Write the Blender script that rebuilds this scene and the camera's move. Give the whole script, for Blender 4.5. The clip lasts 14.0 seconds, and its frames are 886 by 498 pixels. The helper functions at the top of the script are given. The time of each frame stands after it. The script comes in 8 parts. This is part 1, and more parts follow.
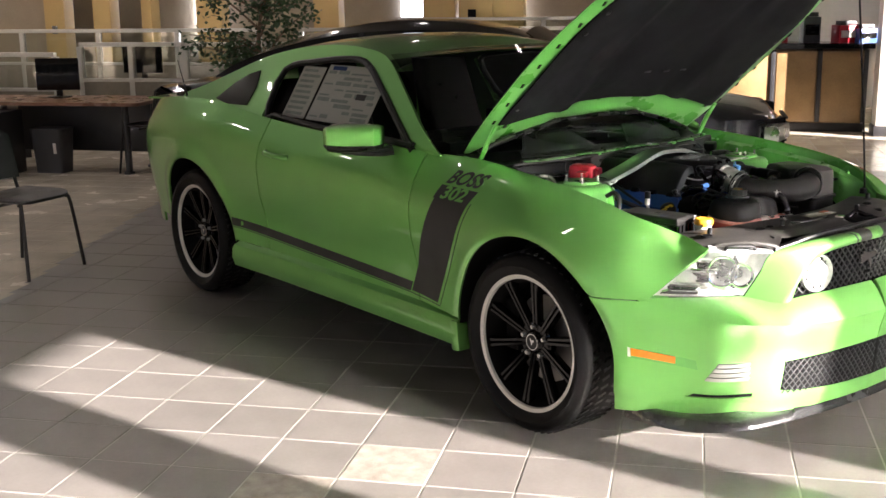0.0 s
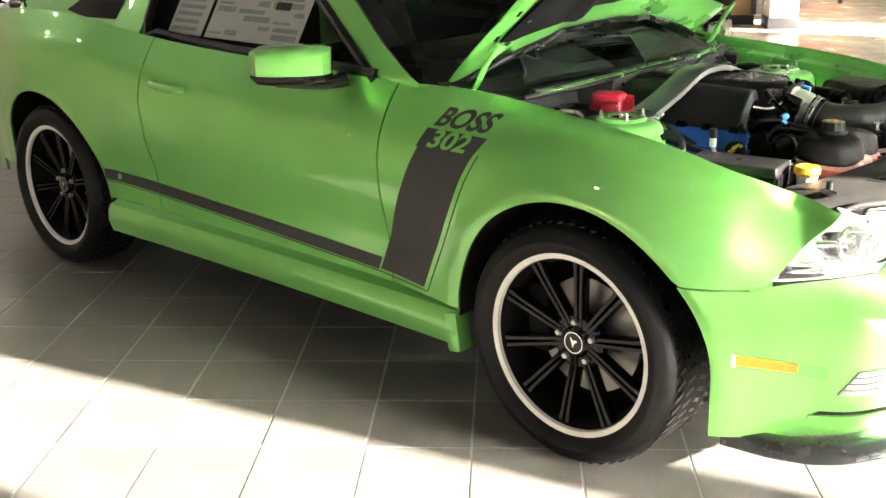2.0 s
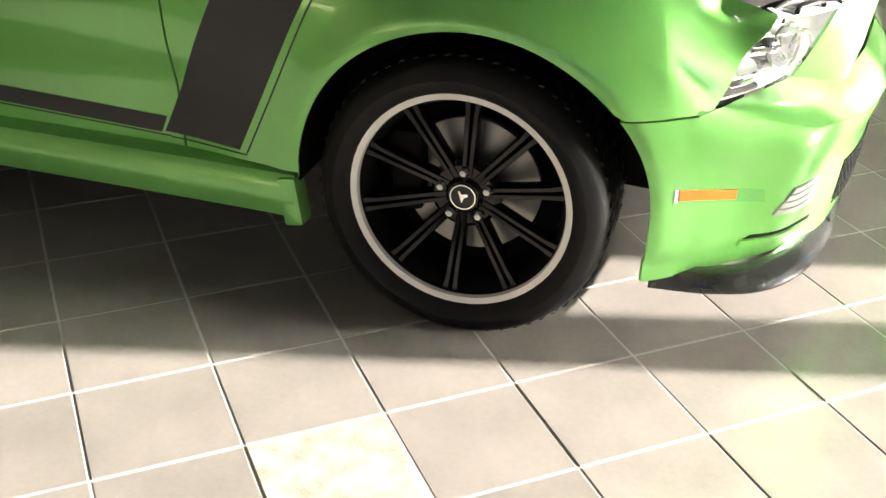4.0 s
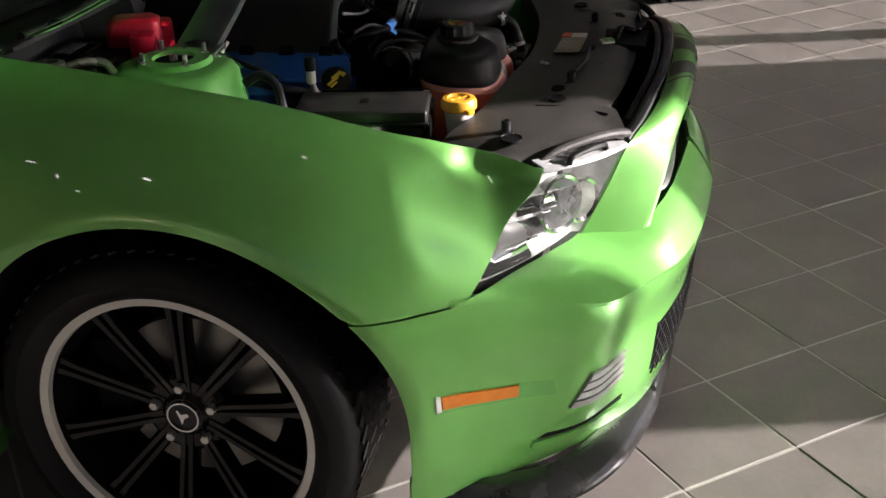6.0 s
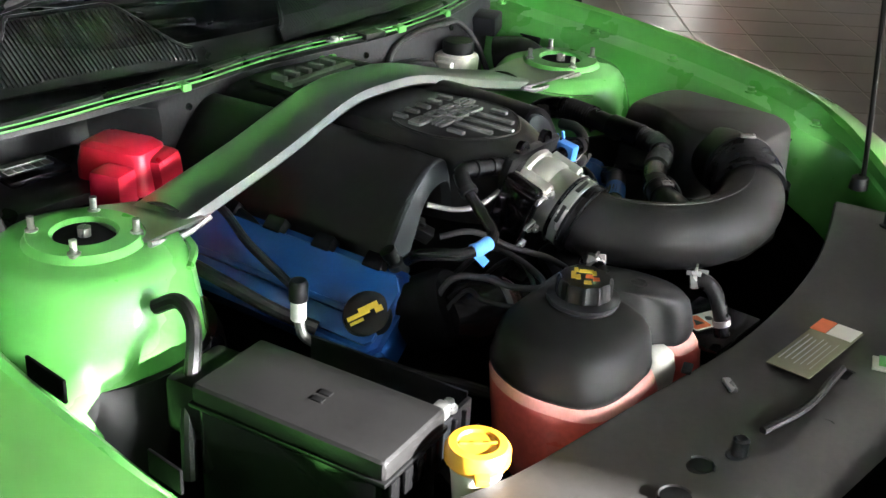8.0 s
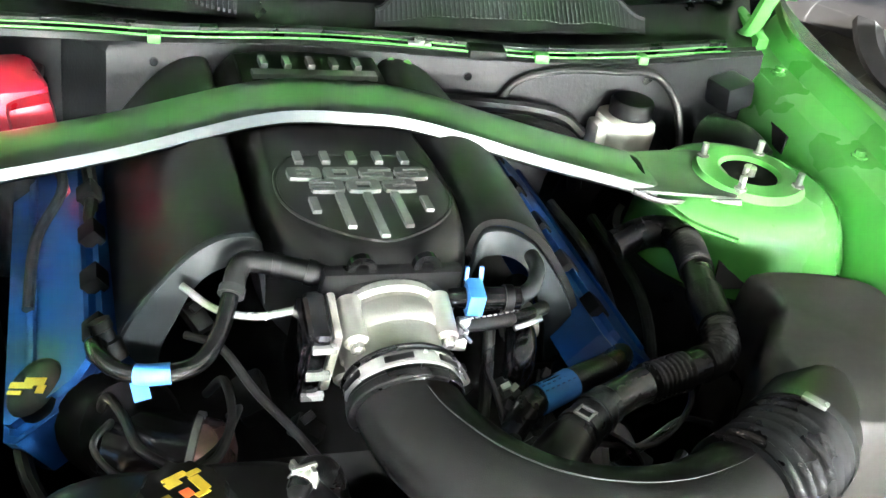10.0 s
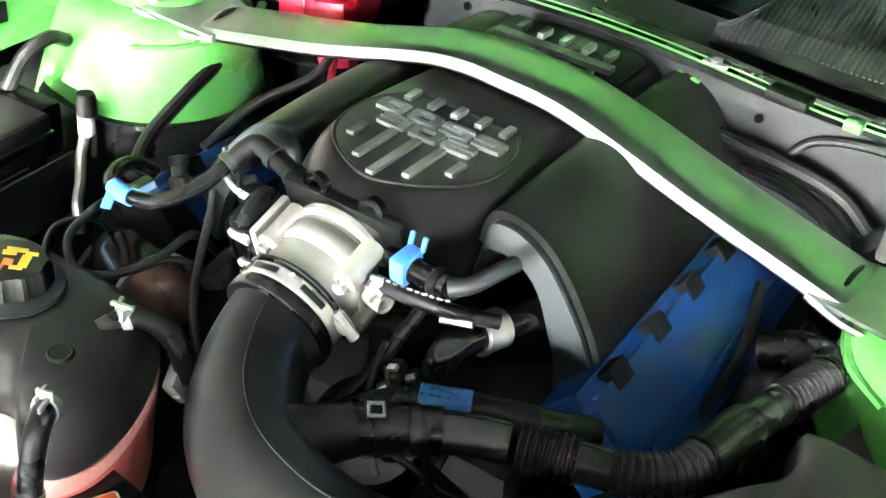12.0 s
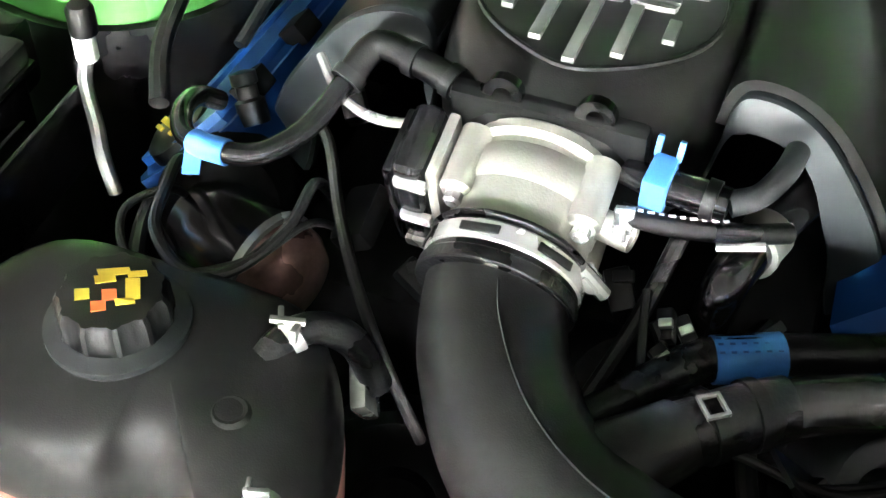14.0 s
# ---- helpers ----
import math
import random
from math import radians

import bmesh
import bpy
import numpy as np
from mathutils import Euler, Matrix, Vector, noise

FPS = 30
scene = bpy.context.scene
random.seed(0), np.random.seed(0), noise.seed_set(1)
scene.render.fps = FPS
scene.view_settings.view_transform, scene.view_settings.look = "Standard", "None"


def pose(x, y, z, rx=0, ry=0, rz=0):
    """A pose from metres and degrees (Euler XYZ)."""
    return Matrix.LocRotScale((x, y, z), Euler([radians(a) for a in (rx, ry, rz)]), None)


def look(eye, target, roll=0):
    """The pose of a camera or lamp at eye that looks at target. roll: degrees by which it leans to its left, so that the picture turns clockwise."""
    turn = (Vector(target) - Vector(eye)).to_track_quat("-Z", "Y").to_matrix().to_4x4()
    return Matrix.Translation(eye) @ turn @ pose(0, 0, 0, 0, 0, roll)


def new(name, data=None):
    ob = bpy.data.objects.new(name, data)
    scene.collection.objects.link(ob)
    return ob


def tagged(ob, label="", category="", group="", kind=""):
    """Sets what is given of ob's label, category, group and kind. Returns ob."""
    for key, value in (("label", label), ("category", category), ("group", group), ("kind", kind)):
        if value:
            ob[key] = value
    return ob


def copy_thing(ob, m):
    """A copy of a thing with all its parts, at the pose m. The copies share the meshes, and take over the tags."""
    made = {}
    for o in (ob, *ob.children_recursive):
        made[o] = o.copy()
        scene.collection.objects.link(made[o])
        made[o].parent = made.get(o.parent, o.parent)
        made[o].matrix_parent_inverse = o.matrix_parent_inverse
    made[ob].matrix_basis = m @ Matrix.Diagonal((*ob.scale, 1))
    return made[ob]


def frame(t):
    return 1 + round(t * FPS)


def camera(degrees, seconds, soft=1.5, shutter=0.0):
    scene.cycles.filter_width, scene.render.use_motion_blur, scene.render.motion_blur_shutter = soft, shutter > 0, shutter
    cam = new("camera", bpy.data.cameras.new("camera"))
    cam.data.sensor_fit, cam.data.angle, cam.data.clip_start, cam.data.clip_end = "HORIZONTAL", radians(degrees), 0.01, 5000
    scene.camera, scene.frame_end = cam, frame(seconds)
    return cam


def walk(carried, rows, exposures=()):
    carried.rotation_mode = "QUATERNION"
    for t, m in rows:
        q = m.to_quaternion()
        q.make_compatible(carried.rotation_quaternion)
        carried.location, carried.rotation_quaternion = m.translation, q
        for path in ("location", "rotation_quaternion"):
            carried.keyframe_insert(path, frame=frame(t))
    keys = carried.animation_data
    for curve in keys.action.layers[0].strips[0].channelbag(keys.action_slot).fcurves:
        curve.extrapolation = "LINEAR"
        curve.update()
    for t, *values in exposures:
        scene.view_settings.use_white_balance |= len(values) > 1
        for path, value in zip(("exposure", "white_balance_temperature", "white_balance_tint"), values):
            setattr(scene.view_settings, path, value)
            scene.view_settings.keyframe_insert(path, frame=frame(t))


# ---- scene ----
cam = camera(43.0, 14.0)
PATH = [
    (0, (2.974, -3.574, 1.606), (1.431, -2.38, 1.167), -0.7),
    (0.5, (2.656, -3.463, 1.617), (1.136, -2.251, 1.146), 0.9),
    (1, (2.365, -3.362, 1.594), (0.878, -2.118, 1.1), -0.1),
    (1.5, (2.025, -3.219, 1.599), (0.575, -1.953, 1.056), -1.3),
    (2, (1.692, -3.163, 1.542), (0.387, -1.78, 0.924), -1.2),
    (2.5, (1.352, -3.123, 1.509), (0.305, -1.592, 0.762), -1.5),
    (2.7, (1.197, -3.109, 1.557), (0.259, -1.56, 0.708), -1.3),
    (4.8, (0.573, -2.911, 1.464), (0.242, -1.201, 0.48), -0.3),
    (5, (0.614, -2.839, 1.469), (0.322, -1.106, 0.515), -0.7),
    (5.5, (0.78, -2.599, 1.478), (0.423, -0.847, 0.582), -2.9),
    (6, (0.857, -2.386, 1.498), (0.438, -0.642, 0.612), -1.7),
    (6.5, (0.875, -2.056, 1.511), (0.327, -0.345, 0.632), 2.9),
    (7, (0.907, -1.754, 1.492), (0.199, -0.104, 0.61), 1.0),
    (7.5, (0.952, -1.437, 1.511), (-0.008, 0.085, 0.638), 2.5),
    (7.7, (0.961, -1.328, 1.496), (-0.07, 0.15, 0.63), 2.9),
    (9.8, (0.985, -0.258, 1.452), (-0.627, 0.324, 0.421), 8.7),
    (10, (0.977, -0.169, 1.48), (-0.671, 0.308, 0.453), 10.0),
    (10.5, (1.005, 0.106, 1.49), (-0.704, 0.212, 0.456), 7.2),
    (11, (0.998, 0.359, 1.507), (-0.674, 0.049, 0.453), 7.0),
    (11.5, (0.863, 0.49, 1.489), (-0.688, -0.12, 0.384), 10.7),
    (12, (0.783, 0.565, 1.47), (-0.584, -0.358, 0.34), 7.8),
    (12.5, (0.753, 0.617, 1.431), (-0.457, -0.514, 0.31), 5.8),
    (13, (0.743, 0.548, 1.396), (-0.347, -0.673, 0.247), 5.2),
    (13.5, (0.75, 0.363, 1.382), (-0.44, -0.586, 0.085), 3.4),
    (14, (0.688, 0.201, 1.367), (-0.613, -0.379, -0.036), 3.0),
]
EXPOSE = [(0.0, 2.9, 6200, 20), (1.0, 3.35, 6200, 12), (2.0, 3.95, 6400, 12), (2.7, 3.65, 6400, 12), (4.8, 2.9, 6200, 12), (5.5, 2.4, 6100, 16), (6.2, 1.42, 6100, 22), (7.0, 1.33, 6000, 22), (7.5, 2.7, 5700, 18), (9.8, 4.8, 5700, 8), (11.0, 4.8, 5700, 8), (12.5, 5.05, 5800, 9), (14.0, 4.85, 5800, 10)]
walk(cam, [(t, look(e, g, r)) for t, e, g, r in PATH], EXPOSE)

# ---- light ----
SUN_AZ, SUN_EL = radians(16.0), radians(16.0)
world = bpy.data.worlds.new("sky")
scene.world = world
world.use_nodes = True
wn = world.node_tree
sky = wn.nodes.new("ShaderNodeTexSky")
sky.sky_type, sky.sun_disc = "NISHITA", False
sky.sun_elevation, sky.sun_rotation = SUN_EL, radians(90) - SUN_AZ
sky.air_density, sky.dust_density, sky.ozone_density = 0.7, 0.2, 1.5
wn.links.new(sky.outputs[0], wn.nodes["Background"].inputs[0])
wn.nodes["Background"].inputs[1].default_value = 0.05
sun = new("sun", bpy.data.lights.new("sun", "SUN"))
sun.data.energy, sun.data.angle, sun.data.color = 5.0, radians(0.35), (1.0, 0.92, 0.81)
SUN_WAY = Vector((math.cos(SUN_AZ) * math.cos(SUN_EL), math.sin(SUN_AZ) * math.cos(SUN_EL), math.sin(SUN_EL)))
sun.matrix_world = look(SUN_WAY * 30, (0, 0, 0))


# ---- materials ----
def mat(name, color, rough=0.5, metal=0.0, coat=0.0, vary=0.12, scale=8.0, bump=0.0, bump_scale=300.0,
        rough_vary=0.08, spread=0.0, spec=0.5):
    """A surface with two scales of tone, a little relief and uneven gloss."""
    m = bpy.data.materials.new(name)
    m.use_nodes = True
    n, l = m.node_tree.nodes, m.node_tree.links
    b = n["Principled BSDF"]
    b.inputs["Metallic"].default_value = metal
    b.inputs["Coat Weight"].default_value = coat
    b.inputs["Coat Roughness"].default_value = 0.03
    b.inputs["Specular IOR Level"].default_value = spec
    co = n.new("ShaderNodeTexCoord")
    big, fine = n.new("ShaderNodeTexNoise"), n.new("ShaderNodeTexNoise")
    big.inputs["Scale"].default_value, big.inputs["Detail"].default_value = scale, 4
    fine.inputs["Scale"].default_value, fine.inputs["Detail"].default_value = scale * 17, 2
    for t in (big, fine):
        l.new(co.outputs["Object"], t.inputs["Vector"])
    mix = n.new("ShaderNodeMath")
    mix.operation = "MULTIPLY_ADD"
    l.new(fine.outputs["Fac"], mix.inputs[0])
    mix.inputs[1].default_value = 0.4
    l.new(big.outputs["Fac"], mix.inputs[2])
    tone = n.new("ShaderNodeMapRange")
    tone.inputs["From Min"].default_value, tone.inputs["From Max"].default_value = 0.45, 0.95
    tone.inputs["To Min"].default_value, tone.inputs["To Max"].default_value = 1 - vary, 1 + vary
    l.new(mix.outputs[0], tone.inputs["Value"])
    last = tone.outputs[0]
    if spread:
        oi, add = n.new("ShaderNodeObjectInfo"), n.new("ShaderNodeMath")
        sp = n.new("ShaderNodeMapRange")
        sp.inputs["To Min"].default_value, sp.inputs["To Max"].default_value = 1 - spread, 1 + spread
        l.new(oi.outputs["Random"], sp.inputs["Value"])
        add.operation = "MULTIPLY"
        l.new(sp.outputs[0], add.inputs[0])
        l.new(last, add.inputs[1])
        last = add.outputs[0]
    hue = n.new("ShaderNodeVectorMath")
    hue.operation = "SCALE"
    hue.inputs[0].default_value = color
    l.new(last, hue.inputs["Scale"])
    l.new(hue.outputs[0], b.inputs["Base Color"])
    rr = n.new("ShaderNodeMapRange")
    rr.inputs["From Min"].default_value, rr.inputs["From Max"].default_value = 0.3, 0.7
    rr.inputs["To Min"].default_value = max(0.02, rough - rough_vary)
    rr.inputs["To Max"].default_value = min(1.0, rough + rough_vary)
    l.new(big.outputs["Fac"], rr.inputs["Value"])
    l.new(rr.outputs[0], b.inputs["Roughness"])
    if bump:
        bt, bp = n.new("ShaderNodeTexNoise"), n.new("ShaderNodeBump")
        bt.inputs["Scale"].default_value = bump_scale
        l.new(co.outputs["Object"], bt.inputs["Vector"])
        l.new(bt.outputs["Fac"], bp.inputs["Height"])
        bp.inputs["Strength"].default_value, bp.inputs["Distance"].default_value = bump, 0.002
        l.new(bp.outputs[0], b.inputs["Normal"])
    return m


def glass(name, color, rough=0.0):
    m = bpy.data.materials.new(name)
    m.use_nodes = True
    b = m.node_tree.nodes["Principled BSDF"]
    b.inputs["Base Color"].default_value = (*color, 1)
    b.inputs["Transmission Weight"].default_value = 1.0
    b.inputs["Roughness"].default_value, b.inputs["IOR"].default_value = rough, 1.45
    return m


def car_glass(name, color, clear):
    """Thin tinted glass: mirror-like on top, part clear."""
    m = mat(name, color, 0.03, 0, 0, 0.05, 2, rough_vary=0.01)
    m.node_tree.nodes["Principled BSDF"].inputs["Alpha"].default_value = 1 - clear
    return m


def glow(name, color, power):
    m = bpy.data.materials.new(name)
    m.use_nodes = True
    b = m.node_tree.nodes["Principled BSDF"]
    b.inputs["Base Color"].default_value = (*color, 1)
    b.inputs["Emission Color"].default_value = (*color, 1)
    b.inputs["Emission Strength"].default_value = power
    return m


PAINT = mat("green_paint", (0.17, 0.48, 0.10), 0.34, 0.4, 1.0, 0.012, 3, rough_vary=0.004)
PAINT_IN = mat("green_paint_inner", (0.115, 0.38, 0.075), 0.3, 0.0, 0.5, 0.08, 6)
STRIPE = mat("matte_stripe", (0.022, 0.022, 0.021), 0.5, 0, 0, 0.1, 5)
PLASTIC = mat("black_plastic", (0.006, 0.006, 0.0058), 0.34, 0, 0, 0.25, 14, 0.12, 900, spec=0.35)
PLASTIC_S = mat("smooth_black_plastic", (0.008, 0.008, 0.008), 0.15, 0, 0, 0.25, 10, 0.03, 500)
PLASTIC_G = mat("grey_black_plastic", (0.014, 0.015, 0.0155), 0.38, 0, 0, 0.2, 9, 0.1, 800, spec=0.4)
COVER = mat("dusty_black_plastic", (0.012, 0.0117, 0.011), 0.36, 0, 0, 0.3, 7, 0.1, 900, spec=0.35)
RUBBER = mat("rubber", (0.007, 0.007, 0.007), 0.29, 0, 0, 0.3, 20, 0.2, 400, spec=0.4)
TYRE = mat("tyre_rubber", (0.008, 0.0078, 0.0075), 0.5, 0, 0, 0.3, 12, 0.2, 350, spec=0.18)
GLOSS = mat("gloss_black", (0.004, 0.004, 0.004), 0.1, 0, 0.0, 0.2, 10, rough_vary=0.02, spec=0.3)
# near-black whose colour stands in for shade in holes, cavities and low parts
DARK = mat("shade_black", (0.004, 0.004, 0.004), 0.8, 0, 0, 0.3, 12, spec=0.1)
RING = mat("bare_rim_lip", (0.7, 0.68, 0.63), 0.4, 0.15, 0, 0.06, 12)
CAST = mat("pale_cast_aluminium", (0.46, 0.455, 0.41), 0.42, 0.7, 0, 0.08, 30, 0.12, 500)
ALU = mat("cast_aluminium", (0.36, 0.36, 0.34), 0.4, 0.9, 0, 0.12, 30, 0.15, 500)
STEEL = mat("bright_steel", (0.6, 0.6, 0.58), 0.25, 0.65, 0, 0.1, 20)
BRACE = mat("satin_aluminium", (0.42, 0.45, 0.42), 0.32, 1.0, 0, 0.05, 9, rough_vary=0.015)
CHROME = mat("chrome", (0.75, 0.75, 0.75), 0.06, 1.0, 0, 0.03, 10)
BLUE = mat("blue_valve_cover", (0.008, 0.06, 0.26), 0.42, 0, 0.2, 0.15, 12, 0.1, 500)
TAPE = mat("blue_tape", (0.06, 0.22, 0.62), 0.5, 0, 0, 0.15, 40)
RED = mat("red_plastic", (0.42, 0.008, 0.025), 0.35, 0, 0, 0.1, 20)
COOLANT = mat("coolant_tank", (0.66, 0.13, 0.11), 0.35, 0, 0.2, 0.25, 9)
PINK = mat("pink_translucent_plastic", (0.72, 0.33, 0.29), 0.4, 0, 0, 0.2, 12)
CRIMP = mat("crimped_silver", (0.5, 0.49, 0.46), 0.3, 0.7, 0, 0.05, 20)
MILKY = mat("milky_plastic", (0.62, 0.6, 0.54), 0.45, 0, 0, 0.12, 14)
YELLOW = mat("yellow_cap", (0.75, 0.38, 0.02), 0.4, 0, 0, 0.08, 25)
PRINT_Y = mat("yellow_print", (0.6, 0.42, 0.03), 0.5)
WHITE = mat("white_print", (0.72, 0.71, 0.68), 0.5, vary=0.06)
GREYPRINT = mat("silver_print", (0.33, 0.33, 0.31), 0.42, 0.3, vary=0.1)
LETTER = mat("satin_grey_letter", (0.14, 0.145, 0.14), 0.42, 0.0, vary=0.08)
DUSTY = mat("dusty_cover_plastic", (0.042, 0.04, 0.036), 0.5, 0, 0, 0.25, 7, 0.1, 900, spec=0.3)
# bluish cast puts the sky's reflection into the grey rim's colour
VALVE_LIP = mat("sky_tinted_rim", (0.016, 0.0195, 0.0215), 0.5, 0, 0, 0.1, 9, spec=0.35)
AMBER = mat("amber_lens", (0.75, 0.2, 0.015), 0.15, 0, 0.8, 0.06, 60)
ORANGE = mat("orange_print", (0.75, 0.13, 0.03), 0.45)
TINT = car_glass("tinted_windscreen", (0.008, 0.01, 0.009), 0.5)
TINT_SIDE = car_glass("tinted_side_glass", (0.01, 0.012, 0.011), 0.72)
PAPER = mat("paper", (0.66, 0.68, 0.62), 0.7, vary=0.05)
PAPER_G = mat("paper_print", (0.36, 0.42, 0.38), 0.7, vary=0.2, scale=30)


# ---- mesh tools ----
def part(name, bm, material, parent=None, label="", smooth=True, angle=35):
    """Links a bmesh as one mesh object under a thing or a part."""
    me = bpy.data.meshes.new(name)
    bm.normal_update()
    if smooth:
        for f in bm.faces:
            f.smooth = True
        for e in bm.edges:
            if len(e.link_faces) == 2 and e.calc_face_angle(0.0) > radians(angle):
                e.smooth = False
    bm.to_mesh(me)
    bm.free()
    me.materials.append(material)
    ob = new(name, me)
    ob.parent = parent
    if label:
        ob["label"] = label
    return ob


def thing(name, label, category, place=(0, 0, 0), turn=0, group="", kind=""):
    ob = new(name)
    ob.matrix_world = pose(*place, 0, 0, turn)
    return tagged(ob, label, category, group, kind)


def xf(bm, x=0, y=0, z=0, rx=0, ry=0, rz=0):
    bmesh.ops.transform(bm, matrix=pose(x, y, z, rx, ry, rz), verts=bm.verts)
    return bm


def join(*bms):
    out = bms[0]
    for b in bms[1:]:
        me = bpy.data.meshes.new("join")
        b.to_mesh(me)
        b.free()
        out.from_mesh(me)
        bpy.data.meshes.remove(me)
    return out


def box(sx, sy, sz, bevel=0.004, seg=2):
    bm = bmesh.new()
    bmesh.ops.create_cube(bm, size=1)
    bmesh.ops.scale(bm, vec=(sx, sy, sz), verts=bm.verts)
    if bevel:
        bmesh.ops.bevel(bm, geom=list(bm.edges), offset=min(bevel, 0.45 * min(sx, sy, sz)), segments=seg, profile=0.6, affect="EDGES")
    return bm


def lathe(profile, n=32, arc=360):
    """Turns a list of (radius, height) round z."""
    bm = bmesh.new()
    full = arc >= 360
    cols = n if full else n + 1
    rings = []
    for r, z in profile:
        if r < 1e-5:
            rings.append([bm.verts.new((0, 0, z))] * cols)
        else:
            rings.append([bm.verts.new((r * math.cos(radians(arc) * i / n), r * math.sin(radians(arc) * i / n), z)) for i in range(cols)])
    for a, b in zip(rings, rings[1:]):
        for i in range(n):
            j = (i + 1) % cols
            q = []
            for v in (a[i], a[j], b[j], b[i]):
                if v not in q:
                    q.append(v)
            if len(q) > 2:
                bm.faces.new(q)
    bmesh.ops.recalc_face_normals(bm, faces=bm.faces)
    return bm


def spline(points, steps=6):
    """A smooth line through the points."""
    p = [Vector(q) for q in points]
    if len(p) < 3:
        return [p[0].lerp(p[-1], i / steps) for i in range(steps + 1)]
    p = [2 * p[0] - p[1], *p, 2 * p[-1] - p[-2]]
    out = []
    for a, b, c, d in zip(p, p[1:], p[2:], p[3:]):
        for i in range(steps):
            t = i / steps
            out.append(0.5 * (2 * b + (c - a) * t + (2 * a - 5 * b + 4 * c - d) * t * t + (3 * b - a - 3 * c + d) * t ** 3))
    out.append(p[-2])
    return out


def tube(points, radius, n=12, steps=6, ribs=None, caps=True, flat=1.0):
    """A round hose along the points. radius: one, or one for each point; ribs: (pitch, depth) of corrugation."""
    line = spline(points, steps)
    if ribs:
        fine, gap, left = [line[0]], ribs[0] / 8, ribs[0] / 8
        for a, b in zip(line, line[1:]):
            reach = (b - a).length
            while reach > 0 and left <= reach:
                fine.append(a.lerp(b, left / reach))
                left += gap
            left -= reach
        line = fine
    total = [0.0]
    for a, b in zip(line, line[1:]):
        total.append(total[-1] + (b - a).length)
    bm, rings, side = bmesh.new(), [], None
    for i, p in enumerate(line):
        d = (line[min(i + 1, len(line) - 1)] - line[max(i - 1, 0)]).normalized()
        if side is None:
            side = d.cross(Vector((0, 0, 1)))
            if side.length < 1e-3:
                side = d.cross(Vector((1, 0, 0)))
        side = (side - d * side.dot(d)).normalized()
        up = d.cross(side)
        if isinstance(radius, (list, tuple)):
            f = i / (len(line) - 1) * (len(radius) - 1)
            k = min(int(f), len(radius) - 2)
            r = radius[k] + (radius[k + 1] - radius[k]) * (f - k)
        else:
            r = radius
        if ribs:
            r += ribs[1] * math.cos(2 * math.pi * total[i] / ribs[0])
        rings.append([bm.verts.new(p + r * (math.cos(2 * math.pi * j / n) * side + flat * math.sin(2 * math.pi * j / n) * up)) for j in range(n)])
    for a, b in zip(rings, rings[1:]):
        for j in range(n):
            bm.faces.new((a[j], a[(j + 1) % n], b[(j + 1) % n], b[j]))
    if caps:
        bm.faces.new(rings[0][::-1])
        bm.faces.new(rings[-1])
    bmesh.ops.recalc_face_normals(bm, faces=bm.faces)
    return bm


def prism(outline, depth, bevel=0.0, seg=2):
    """An outline in x, y raised by depth in z."""
    bm = bmesh.new()
    f = bm.faces.new([bm.verts.new((x, y, 0)) for x, y in outline])
    top = bmesh.ops.extrude_face_region(bm, geom=[f])
    bmesh.ops.translate(bm, vec=(0, 0, depth), verts=[v for v in top["geom"] if isinstance(v, bmesh.types.BMVert)])
    bmesh.ops.recalc_face_normals(bm, faces=bm.faces)
    if bevel:
        flat = [e for e in bm.edges if abs(e.verts[0].co.z - e.verts[1].co.z) < 1e-6 and e.verts[0].co.z > depth / 2]
        bmesh.ops.bevel(bm, geom=flat, offset=bevel, segments=seg, affect="EDGES")
    return bm


def inward(bm, side, thick):
    """Turns the faces outwards to that side and gives them depth on the inside."""
    bm.normal_update()
    if sum(f.normal.y for f in bm.faces) * side < 0:
        bmesh.ops.reverse_faces(bm, faces=bm.faces)
    bm.normal_update()
    bmesh.ops.solidify(bm, geom=list(bm.faces), thickness=thick)
    return bm


def sheet(rows, close=False, thick=0.0):
    """A surface through rows of points; thick: pushed in against the normals to give it depth."""
    bm = bmesh.new()
    g = [[bm.verts.new(p) for p in r] for r in rows]
    for a, b in zip(g, g[1:]):
        k = len(a) if close else len(a) - 1
        for i in range(k):
            j = (i + 1) % len(a)
            bm.faces.new((a[i], a[j], b[j], b[i]))
    bmesh.ops.remove_doubles(bm, verts=bm.verts, dist=1e-5)
    if thick:
        bm.normal_update()
        bmesh.ops.solidify(bm, geom=list(bm.faces), thickness=thick)
    return bm


def loft(sections):
    """A closed body through rings of points, capped at its ends."""
    bm = bmesh.new()
    g = [[bm.verts.new(p) for p in r] for r in sections]
    n = len(g[0])
    for a, b in zip(g, g[1:]):
        for i in range(n):
            bm.faces.new((a[i], a[(i + 1) % n], b[(i + 1) % n], b[i]))
    bm.faces.new(g[0][::-1])
    bm.faces.new(g[-1])
    bmesh.ops.recalc_face_normals(bm, faces=bm.faces)
    return bm


def rounded(w, h, r, n=5):
    """A rounded rectangle about the origin."""
    out = []
    for cx, cy, a0 in ((w / 2 - r, h / 2 - r, 0), (-w / 2 + r, h / 2 - r, 90), (-w / 2 + r, -h / 2 + r, 180), (w / 2 - r, -h / 2 + r, 270)):
        for i in range(n + 1):
            a = radians(a0 + 90 * i / n)
            out.append((cx + r * math.cos(a), cy + r * math.sin(a)))
    return out


